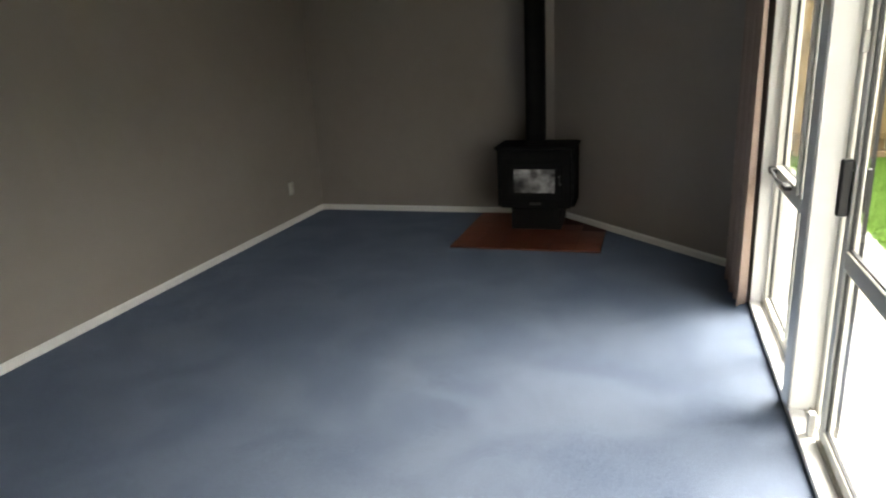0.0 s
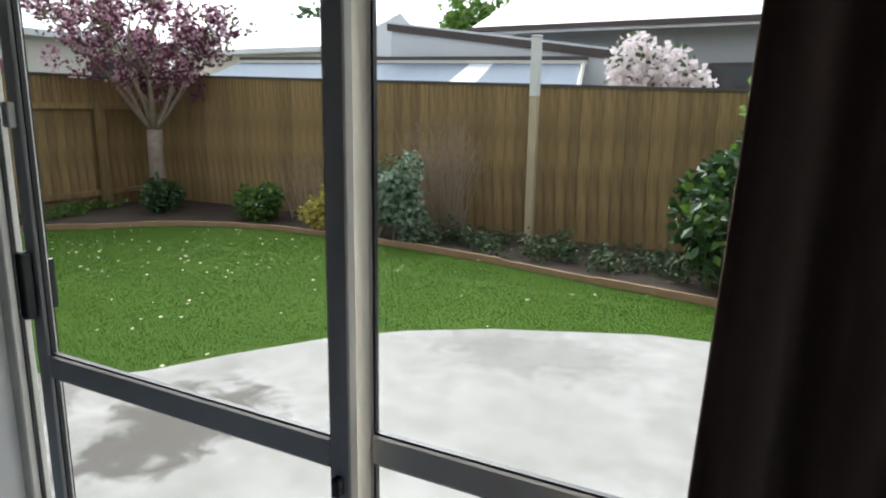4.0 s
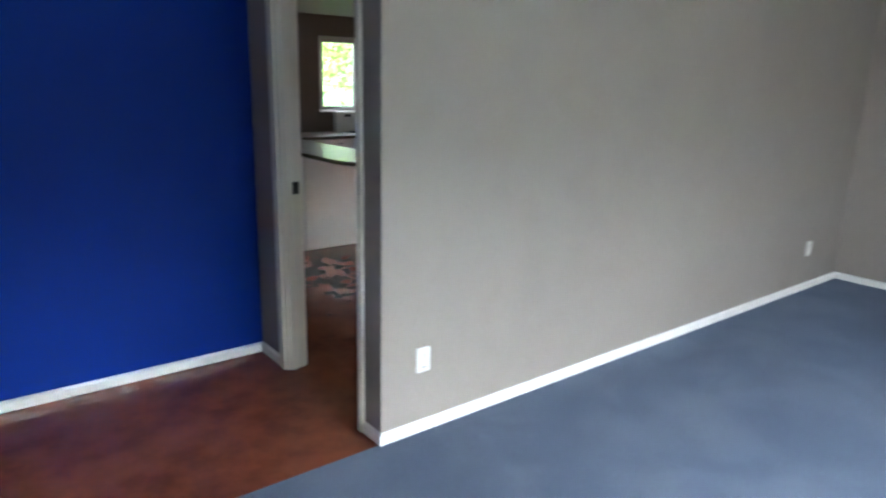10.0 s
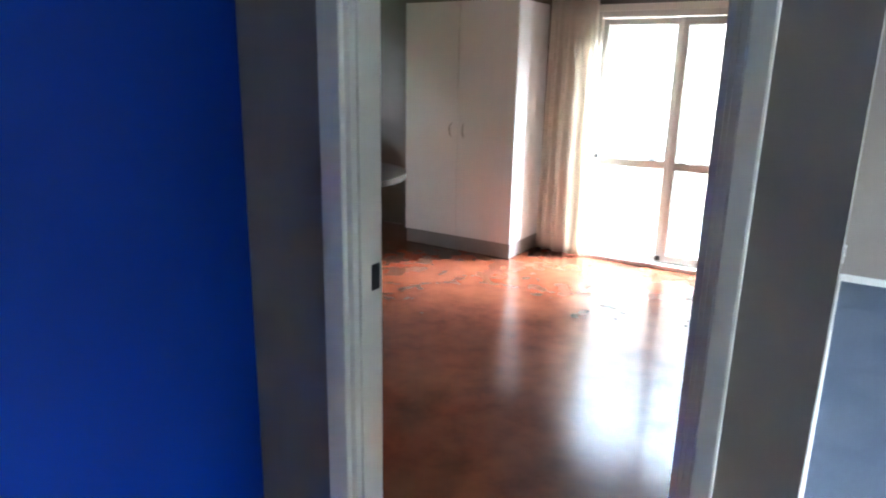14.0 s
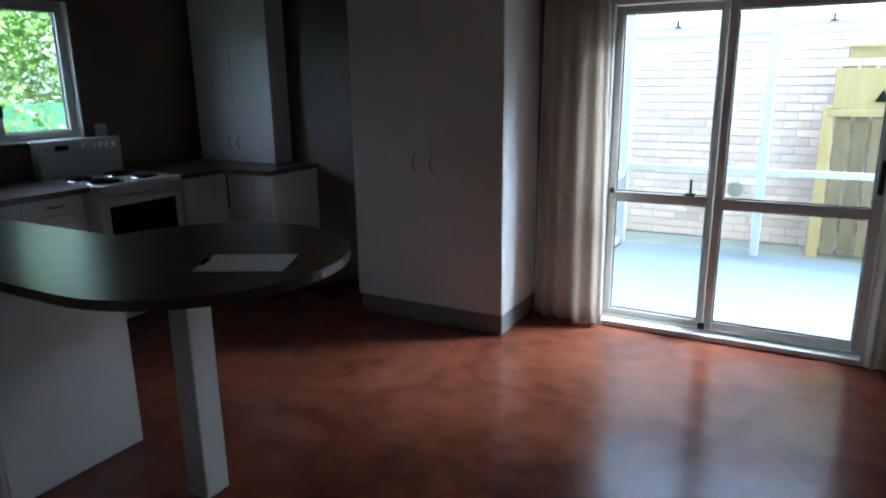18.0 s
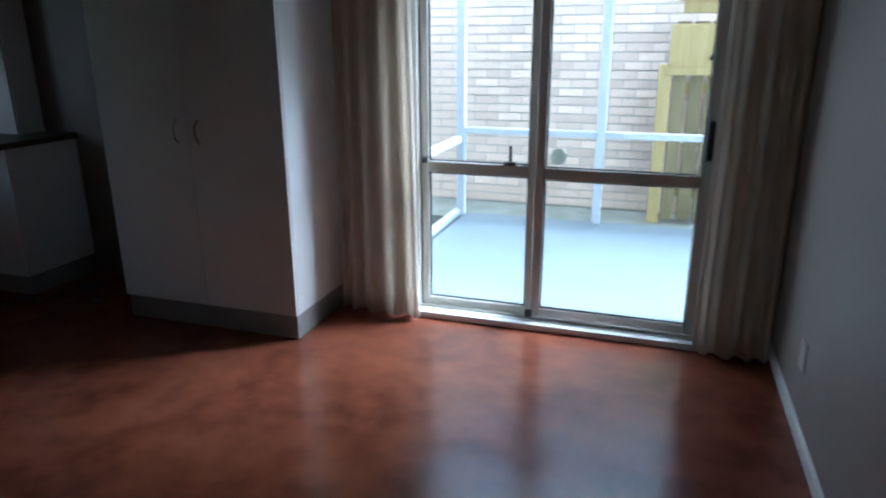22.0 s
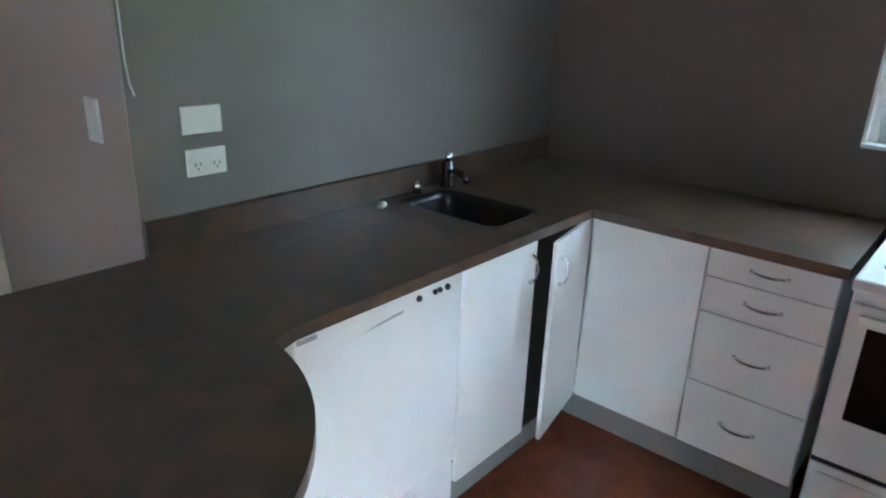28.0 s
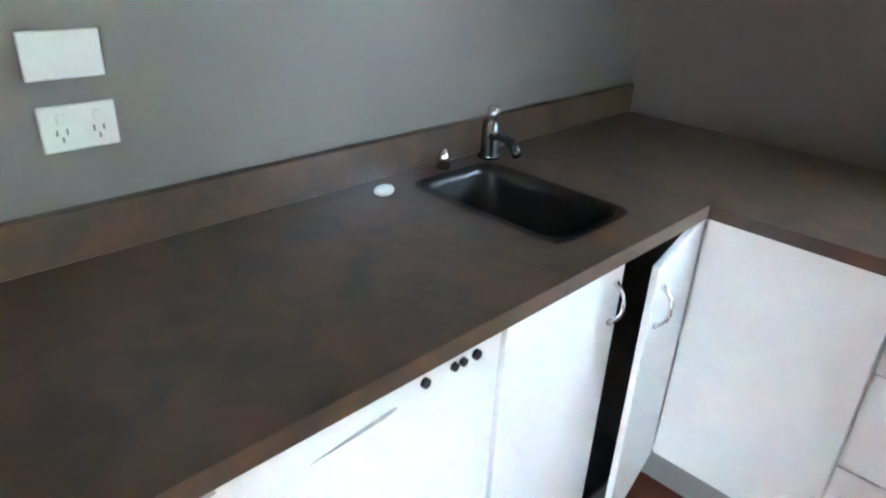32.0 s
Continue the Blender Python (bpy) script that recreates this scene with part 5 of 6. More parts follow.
setting("patio", prism(bmesh.new(), patio_edge, -0.295, G + 0.03), PATIO, "weathered pale concrete patio with damp stains", category="patio")
curve = [(5.2, 8.75), (6.4, 8.62), (7.4, 8.25), (8.06, 7.87), (8.45, 7.45), (8.95, 7.0), (9.32, 6.5), (9.6, 5.9), (9.72, 5.3), (9.72, 4.2), (9.62, 3.0), (9.42, 1.8), (9.15, 0.69), (8.9, -0.62), (8.55, -2.2), (8.2, -4.0), (7.9, -8.0)]
lawn_shape = [(4.05, 8.7)] + curve + [(7.2, -8.0), (7.75, -3.0)] + patio_edge[3:-1] + [(4.05, 7.6)]
setting("lawn", prism(bmesh.new(), lawn_shape, -0.297, G), LAWN, "close-mown green lawn", category="lawn")


def inside(x, y, poly):
    c = False
    for (xa, ya), (xb, yb) in zip(poly, poly[1:] + poly[:1]):
        if (ya > y) != (yb > y) and x < (xb - xa) * (y - ya) / (yb - ya) + xa:
            c = not c
    return c


def scatter_blades(name, poly, count, seed, material, label, h0=0.008, h1=0.020, z=G):
    """Many small bent blades in one mesh."""
    rnd = random.Random(seed)
    xs, ys = [p[0] for p in poly], [p[1] for p in poly]
    verts, faces = [], []
    while len(faces) < count:
        x, y = rnd.uniform(min(xs), max(xs)), rnd.uniform(min(ys), max(ys))
        if not inside(x, y, poly):
            continue
        a, h, w = rnd.uniform(0, 6.283), rnd.uniform(h0, h1), rnd.uniform(0.0015, 0.003)
        dx, dy = math.cos(a), math.sin(a)
        lx, ly = rnd.uniform(-0.6, 0.6) * h, rnd.uniform(-0.6, 0.6) * h
        i = len(verts)
        verts += [(x - dx * w, y - dy * w, z - 0.003), (x + dx * w, y + dy * w, z - 0.003), (x + lx, y + ly, z + h)]
        faces.append((i, i + 1, i + 2))
    me = bpy.data.meshes.new(name)
    me.from_pydata(verts, [], faces)
    me.materials.append(material)
    return tagged(new(name, me), label, "grass", kind="stuff")


scatter_blades("grass", [p for p in lawn_shape if p[1] > -3.5] , 170000, 7, GRASS, "short green grass blades of the lawn")

# fallen petals on the lawn
PETAL = mat("pale_pink_petal", (0.66, 0.62, 0.42), 0.7, spots=(0.74, 0.70, 0.58), scale=50, translucent=0.2)
rnd = random.Random(21)
verts, faces = [], []
while len(faces) < 230:
    x, y = rnd.gauss(7.9, 1.3), rnd.gauss(5.2, 1.6)
    if rnd.random() < 0.25:
        x, y = rnd.uniform(6.5, 9.5), rnd.uniform(-1.5, 8)
    if not inside(x, y, lawn_shape) or inside(x, y, patio_edge):
        continue
    i, r, a = len(verts), rnd.uniform(0.008, 0.021), rnd.uniform(0, 6.28)
    z = G + rnd.uniform(0.014, 0.022)
    for k in range(5):
        b = a + k * 1.2566
        verts.append((x + r * math.cos(b), y + r * math.sin(b), z + rnd.uniform(-0.008, 0.008)))
    faces.append(tuple(range(i, i + 5)))
me = bpy.data.meshes.new("petals")
me.from_pydata(verts, [], faces)
me.materials.append(PETAL)
tagged(new("petals", me), "fallen pale blossom petals on the lawn", "petals", kind="stuff")

# timber edging boards along the bed
ed = thing("lawn_edging", (9.5, 4.0, G), "weathered timber boards edging the curved garden bed", "edging")
for (xa, ya), (xb, yb) in zip(curve, curve[1:]):
    dx, dy = xb - xa, yb - ya
    L = math.hypot(dx, dy)
    nx, ny = -dy / L * 0.018, dx / L * 0.018
    bm = prism(bmesh.new(), [(xa + nx, ya + ny), (xb + nx, yb + ny), (xb - nx, yb - ny), (xa - nx, ya - ny)], -0.25, G + 0.075 + rnd.uniform(-0.012, 0.012))
    part("board", bm, EDGING, ed)

# paling fences: palings in front, rails and posts where the back of the fence shows
FXX, FYY = 11.30, 9.35


CAPPING = mat("dark_weathered_capping", (0.085, 0.075, 0.065), 0.85, spots=(0.05, 0.045, 0.04), scale=6, amount=0.6)


def fence_top(y):
    return 1.775 + 0.026 * (y + 0.6)


fence_b = thing("side_fence", (FXX, 0.0, -0.2), "tall timber paling fence, weathered brown and stained", "fence")
plank = {}


def plank_mesh(h):
    """A shared paling mesh of that height, standing at its foot."""
    key = round(h, 2)
    if key not in plank:
        bm = boxes((-0.010, 0.010, -0.0735, 0.0735, 0, key), bevel=0.004)
        me = bpy.data.meshes.new("paling")
        bm.to_mesh(me)
        bm.free()
        me.materials.append(FENCE)
        plank[key] = me
    return plank[key]


def add_plank(parent, x, y, rz, h, lean=0.0):
    o = new("paling", plank_mesh(h))
    o.parent = parent
    o.matrix_basis = Matrix.Translation(-parent.location) @ pose(x, y, -0.2, lean, 0, rz)


y = FYY - 0.06
while y > -7.5:
    add_plank(fence_b, FXX + rnd.uniform(-0.006, 0.006), y, 0, fence_top(y) + 0.2, 0)
    y -= rnd.choice((0.1465, 0.147, 0.1475, 0.148))
capob = part("cap", prism(bmesh.new(), [(FXX - 0.03, -7.6), (FXX + 0.05, -7.6), (FXX + 0.05, FYY), (FXX - 0.03, FYY)], 0, 0.02), CAPPING, fence_b, "thin dark weathered capping")
bm = bmesh.new()
lo = [bm.verts.new((FXX + dx, yy, fence_top(yy) + dz)) for yy in (-7.6, FYY) for dx, dz in ((-0.03, -0.016), (0.05, -0.016), (0.05, 0.022), (-0.03, 0.022))]
for k in range(4):
    j = (k + 1) % 4
    bm.faces.new((lo[k], lo[j], lo[4 + j], lo[4 + k]))
bm.faces.new(lo[3::-1])
bm.faces.new(lo[4:])
bmesh.ops.translate(bm, verts=bm.verts, vec=-fence_b.location)
bm.to_mesh(capob.data)
bm.free()

fence_a = thing("back_fence", (7.5, FYY, -0.2), "tall timber fence with rails and posts facing the lawn", "fence")
x = FXX - 0.02
while x > 3.4:
    add_plank(fence_a, x, FYY + 0.045 + rnd.uniform(-0.004, 0.004), 90, 2.15 + rnd.choice((-0.02, 0, 0.02)))
    x -= 0.152
for z0, z1 in ((1.44, 1.535), (0.02, 0.11)):
    part("rail", boxes((3.4, FXX - 0.02, FYY - 0.055, FYY + 0.033, z0, z1), bevel=0.004), FENCE, fence_a)
for xx in (3.6, 5.75, 7.9, 10.05):
    part("post", boxes((xx - 0.06, xx + 0.06, FYY - 0.17, FYY - 0.056, -0.2, 1.60), bevel=0.005), FENCE, fence_a)
part("cap", boxes((3.4, FXX - 0.02, FYY + 0.0, FYY + 0.085, 1.945, 1.985), bevel=0.004), CAPPING, fence_a, "thin dark weathered capping")

# white clothes-line post in the bed
POSTW = mat("white_painted_post", (0.66, 0.66, 0.63), 0.6, spots=(0.55, 0.55, 0.5), scale=6, amount=0.6, bump=0.2, bump_scale=60)
POST_OLD = mat("weathered_post_timber", (0.50, 0.42, 0.28), 0.8, spots=(0.38, 0.30, 0.18), scale=6, amount=0.7, stretch=(5, 5, 0.6), bump=0.3, bump_scale=80)
cp2 = thing("garden_post", (10.85, 2.06, -0.2), "tall post standing before the fence, white above and weathered brown below", "post")
part("shaft", boxes((10.80, 10.90, 1.97, 2.07, -0.2, 1.70), bevel=0.006), POST_OLD, cp2, "weathered brown lower shaft")
part("upper_shaft", boxes((10.797, 10.903, 1.967, 2.073, 1.7005, 2.40), bevel=0.006), POSTW, cp2, "white painted upper shaft")
part("cap", boxes((10.79, 10.91, 1.96, 2.08, 2.4005, 2.425), bevel=0.008), POSTW, cp2)


# ---- plants ----
def leaf_cloud(name, centres, count, size, material, seed, parent=None, flat=0.0, label=""):
    """Many small folded leaves scattered through a set of uneven lobes (x, y, z, rx, ry, rz), in one mesh."""
    rnd = random.Random(seed)
    verts, faces = [], []
    weights = [r[3] * r[4] * r[5] for r in centres]
    for cx, cy, cz, rx, ry, rz in rnd.choices(centres, weights, k=count):
        while True:
            u, v, w = rnd.uniform(-1, 1), rnd.uniform(-1, 1), rnd.uniform(-1, 1)
            d = u * u + v * v + w * w
            if 0.18 < d < 1:
                break
        p = Vector((cx + u * rx, cy + v * ry, cz + w * rz))
        t = Vector((rnd.uniform(-1, 1), rnd.uniform(-1, 1), rnd.uniform(-0.8, 0.6) * (1 - flat))).normalized()
        s = t.orthogonal().normalized()
        s = (Matrix.Rotation(rnd.uniform(0, 6.28), 3, t) @ s)
        L = size * rnd.uniform(0.6, 1.3)
        wd = L * 0.36
        nrm = t.cross(s)
        i = len(verts)
        verts += [p, p + t * L * 0.45 + s * wd + nrm * L * 0.12, p + t * L, p + t * L * 0.45 - s * wd + nrm * L * 0.12]
        faces += [(i, i + 1, i + 2), (i, i + 2, i + 3)]
    o = ORIGIN[parent.name] if parent else (0, 0, 0)
    me = bpy.data.meshes.new(name)
    me.from_pydata([(v.x - o[0], v.y - o[1], v.z - o[2]) for v in verts], [], faces)
    me.materials.append(material)
    ob = new(name, me)
    if parent:
        ob.parent = parent
    if label:
        tagged(ob, label)
    return ob


def branch(bm, rnd, p, d, length, r, depth, tips):
    """A limb that bends, tapers and forks."""
    pts, rad = [Vector(p)], [r]
    d = Vector(d).normalized()
    for k in range(4):
        d = (d + Vector((rnd.uniform(-0.16, 0.16), rnd.uniform(-0.16, 0.16), rnd.uniform(-0.02, 0.14)))).normalized()
        pts.append(pts[-1] + d * length / 4)
        rad.append(r * (1 - 0.11 * (k + 1)))
    tube(bm, pts, rad, 7)
    if depth == 0:
        tips.append(pts[-1])
        return
    for k in range(3):
        a = rnd.uniform(0, 6.28)
        side = Vector((math.cos(a), math.sin(a), rnd.uniform(0.0, 0.5)))
        branch(bm, rnd, pts[-1 if k < 2 else 2], d + side * 0.65, length * rnd.uniform(0.62, 0.8), rad[-1] * 0.72, depth - 1, tips)


BARK = mat("pale_grey_bark", (0.30, 0.24, 0.19), 0.9, spots=(0.18, 0.14, 0.11), scale=12, amount=0.7, bump=0.6, bump_scale=40)
PLUM = mat("purple_plum_leaf", (0.12, 0.035, 0.06), 0.6, spots=(0.09, 0.03, 0.045), scale=3, amount=0.7, translucent=0.35)
BLOSSOM = mat("pink_blossom", (0.50, 0.26, 0.36), 0.7, spots=(0.72, 0.50, 0.57), scale=4, amount=0.7, translucent=0.35)
tree = thing("cherry_tree", (10.53, 8.55, -0.16), "small cherry tree with purple leaves and pink blossom", "tree")
rnd = random.Random(4)
bm = bmesh.new()
tips = []
tube(bm, [(10.53, 8.55, -0.16), (10.54, 8.55, 0.25), (10.52, 8.54, 0.75), (10.54, 8.55, 1.12)], [0.16, 0.13, 0.12, 0.125], 12)
for a, w, ln in ((0.2, 0.75, 0.95), (1.2, 0.6, 0.95), (2.1, 0.75, 1.0), (2.85, 0.95, 1.2), (3.4, 0.65, 1.25), (4.1, 0.8, 1.05), (4.9, 0.6, 0.95), (5.7, 0.7, 0.95)):
    branch(bm, rnd, (10.54, 8.55, 1.08), (math.cos(a) * w, math.sin(a) * w, 1.0), ln, 0.042, 2, tips)
branch(bm, rnd, (10.54, 8.55, 1.10), (-0.1, -0.05, 1.0), 1.35, 0.05, 2, tips)
part("trunk", bm, BARK, tree, "pale grey forked trunk and limbs", smooth=True)
lobes = [(t.x + rnd.uniform(-0.1, 0.1), t.y, t.z, 0.17, 0.17, 0.17) for t in tips]
inner = [(t.x * 0.72 + 0.28 * 10.5, t.y * 0.72 + 0.28 * 8.55, 1.15 + (t.z - 1.15) * rnd.uniform(0.45, 0.8), 0.16, 0.16, 0.2) for t in tips[::2]]
leaf_cloud("leaves", lobes + inner, 4600, 0.08, PLUM, 11, tree, label="dark purple young leaves")
high = [(t.x, t.y, t.z + 0.28, 0.14, 0.14, 0.26) for t in tips if t.z > 2.6]
leaf_cloud("young_shoots", high or lobes, 700, 0.07, BLOSSOM, 14, tree, label="pale pink blossom on the upper shoots")
leaf_cloud("blossom", lobes + inner[::2], 3600, 0.07, BLOSSOM, 12, tree, label="pink blossom clusters")
BRONZE = mat("bronze_green_leaf", (0.13, 0.12, 0.06), 0.55, spots=(0.09, 0.075, 0.04), scale=3, amount=0.6, translucent=0.3)
outer = [(t.x + 0.22 * (t.x - 10.5), t.y + 0.22 * (t.y - 8.55), t.z + 0.06, 0.15, 0.15, 0.14) for t in tips if abs(t.x - 10.5) + abs(t.y - 8.55) > 0.9]
leaf_cloud("outer_leaves", outer or lobes, 900, 0.08, BRONZE, 16, tree, label="bronze green leaves at the branch ends")


def shrub(name, at, lobes, count, size, material, label, seed, stems=5, extra=None):
    e = thing(name, at, label, "shrub")
    bm = bmesh.new()
    rn = random.Random(seed)
    for k in range(stems):
        l = rn.choice(lobes)
        tube(bm, [(at[0] + rn.uniform(-0.05, 0.05), at[1] + rn.uniform(-0.05, 0.05), at[2]), ((at[0] + l[0]) / 2 + rn.uniform(-0.08, 0.08), (at[1] + l[1]) / 2, (at[2] + l[2]) / 2), (l[0], l[1], l[2])], [0.016, 0.012, 0.005], 6)
    part("stems", bm, BARK, e)
    leaf_cloud("leaves", lobes, count, size, material, seed, e)
    if extra:
        leaf_cloud("flowers", lobes, extra[0], extra[1], extra[2], seed + 1, e)
    return e


LEAF_DARK = mat("dark_green_leaf", (0.035, 0.085, 0.02), 0.45, spots=(0.02, 0.055, 0.012), scale=3, amount=0.7, translucent=0.2)
LEAF_LIGHT = mat("fresh_green_leaf", (0.12, 0.22, 0.03), 0.5, spots=(0.08, 0.16, 0.02), scale=3, amount=0.6, translucent=0.3)
LEAF_SILVER = mat("silvery_green_leaf", (0.26, 0.33, 0.24), 0.6, spots=(0.12, 0.20, 0.12), scale=3, amount=0.7, translucent=0.2)
LEAF_PALE = mat("pale_green_leaf", (0.24, 0.34, 0.09), 0.5, spots=(0.15, 0.25, 0.05), scale=3, amount=0.6, translucent=0.4)
LEAF_YEL = mat("yellow_green_leaf", (0.42, 0.36, 0.06), 0.6, spots=(0.25, 0.26, 0.05), scale=3, amount=0.6, translucent=0.3)
TWIG = mat("dry_grey_twig", (0.34, 0.27, 0.20), 0.9, spots=(0.24, 0.18, 0.13), scale=12, amount=0.6)
GZ = G - 0.03
shrub("broadleaf_shrub", (9.7, -0.6, GZ), [(9.7, -0.5, 0.55, 0.7, 0.58, 0.62), (9.9, -1.1, 0.75, 0.7, 0.6, 0.7), (9.75, -0.7, 1.05, 0.5, 0.48, 0.35), (9.5, -1.4, 0.6, 0.7, 0.6, 0.6)], 5200, 0.13, LEAF_DARK, "large dark green broadleaf shrub against the fence", 31, extra=(900, 0.13, LEAF_LIGHT))
shrub("tall_bush", (10.5, -0.95, GZ), [(10.45, -0.75, 1.7, 0.32, 0.36, 0.40), (10.6, -1.1, 1.4, 0.4, 0.5, 0.5), (10.5, -0.95, 2.1, 0.3, 0.32, 0.35)], 700, 0.12, LEAF_PALE, "tall light green bush above the fence", 33)
shrub("silver_shrub", (9.95, 3.45, GZ), [(9.95, 3.45, 0.42, 0.26, 0.30, 0.36), (9.95, 3.28, 0.78, 0.15, 0.17, 0.26), (9.9, 3.22, 0.16, 0.22, 0.20, 0.28), (9.95, 3.62, 0.5, 0.2, 0.18, 0.2)], 1500, 0.085, LEAF_SILVER, "silvery leaved shrub beside the lawn", 35, stems=9, extra=(350, 0.08, LEAF_DARK))
LEAF_DULL = mat("dull_green_leaf", (0.085, 0.125, 0.055), 0.6, spots=(0.05, 0.085, 0.035), scale=3, amount=0.7, translucent=0.2)
shrub("feathery_shrub", (10.25, 3.95, GZ), [(10.25, 3.98, 0.35, 0.28, 0.36, 0.40), (10.3, 4.15, 0.6, 0.22, 0.26, 0.28), (10.25, 3.75, 0.72, 0.22, 0.22, 0.24), (10.2, 3.6, 0.3, 0.2, 0.3, 0.3), (10.3, 4.3, 0.4, 0.2, 0.22, 0.36)], 2200, 0.06, LEAF_DULL, "feathery dull green shrub behind the silvery one", 36, stems=14)
shrub("yellow_shrub", (10.1, 4.7, GZ), [(10.1, 4.8, 0.12, 0.3, 0.28, 0.22), (10.0, 4.5, 0.22, 0.24, 0.22, 0.24), (10.15, 4.65, 0.42, 0.14, 0.16, 0.2)], 750, 0.075, LEAF_YEL, "low yellow-green shrub in the bed", 37)
shrub("round_shrub", (10.35, 6.15, GZ), [(10.35, 6.15, 0.08, 0.34, 0.32, 0.25), (10.4, 6.0, 0.22, 0.2, 0.22, 0.2), (10.3, 6.35, 0.15, 0.16, 0.2, 0.22)], 1000, 0.085, LEAF_LIGHT, "small round green shrub in the bed", 39, extra=(700, 0.08, LEAF_DARK))
shrub("round_shrub", (10.15, 8.0, GZ), [(10.15, 8.0, 0.06, 0.34, 0.30, 0.24), (10.2, 8.15, 0.2, 0.2, 0.2, 0.2), (10.1, 7.8, 0.15, 0.18, 0.16, 0.22)], 1000, 0.085, LEAF_DARK, "small round dark green shrub below the tree", 41)
tw = thing("twiggy_shrub", (10.6, 3.05, GZ), "leafless grey twiggy shrub against the fence", "shrub")
rn = random.Random(8)
bm = bmesh.new()
for k in range(130):
    dense = k < 80
    a, lean = rn.uniform(0, 6.28), rn.uniform(0.05, 0.6)
    h = rn.uniform(0.8, 1.55) if dense else rn.uniform(0.45, 1.05)
    p = Vector((10.65 + rn.uniform(-0.15, 0.2), (3.15 + rn.gauss(0, 0.16)) if dense else (5.35 + rn.gauss(0, 0.25)), GZ))
    q = p + Vector((math.cos(a) * lean * 0.4, math.sin(a) * lean, h))
    mid = (p + q) / 2 + Vector((rn.uniform(-0.08, 0.08), rn.uniform(-0.1, 0.1), 0.05))
    tube(bm, [p, mid, q, q + Vector((rn.uniform(-0.15, 0.1), rn.uniform(-0.25, 0.25), rn.uniform(-0.1, 0.15)))], [0.007, 0.005, 0.003, 0.0015], 4)
    for _ in range(3):
        r = mid.lerp(q, rn.uniform(0.0, 0.9))
        tube(bm, [r, r + Vector((rn.uniform(-0.1, 0.1), rn.uniform(-0.22, 0.22), rn.uniform(0.02, 0.22)))], [0.003, 0.0015], 3)
part("twigs", bm, TWIG, tw)
# low bedding plants along the fence
low = []
rn = random.Random(17)
for k in range(64):
    y = rn.uniform(-0.6, 3.3)
    low.append((10.35 + rn.uniform(-0.45, 0.45) - 0.08 * (3 - y), y, GZ + 0.08, 0.13, 0.13, rn.uniform(0.06, 0.26)))
for k in range(30):
    low.append((rn.uniform(6.5, 10.0), 8.95 + rn.uniform(-0.25, 0.2), GZ + 0.06, 0.26, 0.18, rn.uniform(0.04, 0.12)))
bed = leaf_cloud("bedding_plants", low, 5200, 0.065, LEAF_DULL, 43)
tagged(bed, "low green bedding plants and weeds along the fences", "plants", kind="stuff")
leafy = leaf_cloud("bedding_leaves", low[64:], 2600, 0.07, LEAF_LIGHT, 44)
tagged(leafy, "light green weeds along the back fence", "plants", kind="stuff")

# ---- neighbouring houses over the fence ----
WEATHERB = mat("cream_house_cladding", (0.62, 0.60, 0.53), 0.7, spots=(0.56, 0.54, 0.47), scale=2, amount=0.5)
GREY_CLAD = mat("grey_house_cladding", (0.42, 0.43, 0.45), 0.7, spots=(0.37, 0.38, 0.40), scale=2, amount=0.5)
PALE_CLAD = mat("pale_grey_cladding", (0.60, 0.62, 0.64), 0.7, spots=(0.54, 0.56, 0.58), scale=2, amount=0.5)
ROOF_W = mat("white_long_run_roof", (0.66, 0.68, 0.70), 0.5, spots=(0.58, 0.60, 0.62), scale=2, amount=0.5)
ROOF_D = mat("dark_fascia_paint", (0.075, 0.055, 0.05), 0.6, spots=(0.05, 0.04, 0.035), scale=3, amount=0.5)
MAROON = mat("maroon_window_paint", (0.18, 0.02, 0.035), 0.5, spots=(0.13, 0.015, 0.025), scale=5, amount=0.5)
POLY = mat("corrugated_polycarbonate", (0.22, 0.255, 0.30), 0.8, spec=0.05, spots=(0.16, 0.19, 0.23), scale=4, amount=0.5, stretch=(1, 5, 1))
DARKGL = mat("dark_house_window_glass", (0.03, 0.035, 0.04), 0.08, spots=(0.05, 0.055, 0.06), scale=2, amount=0.4)


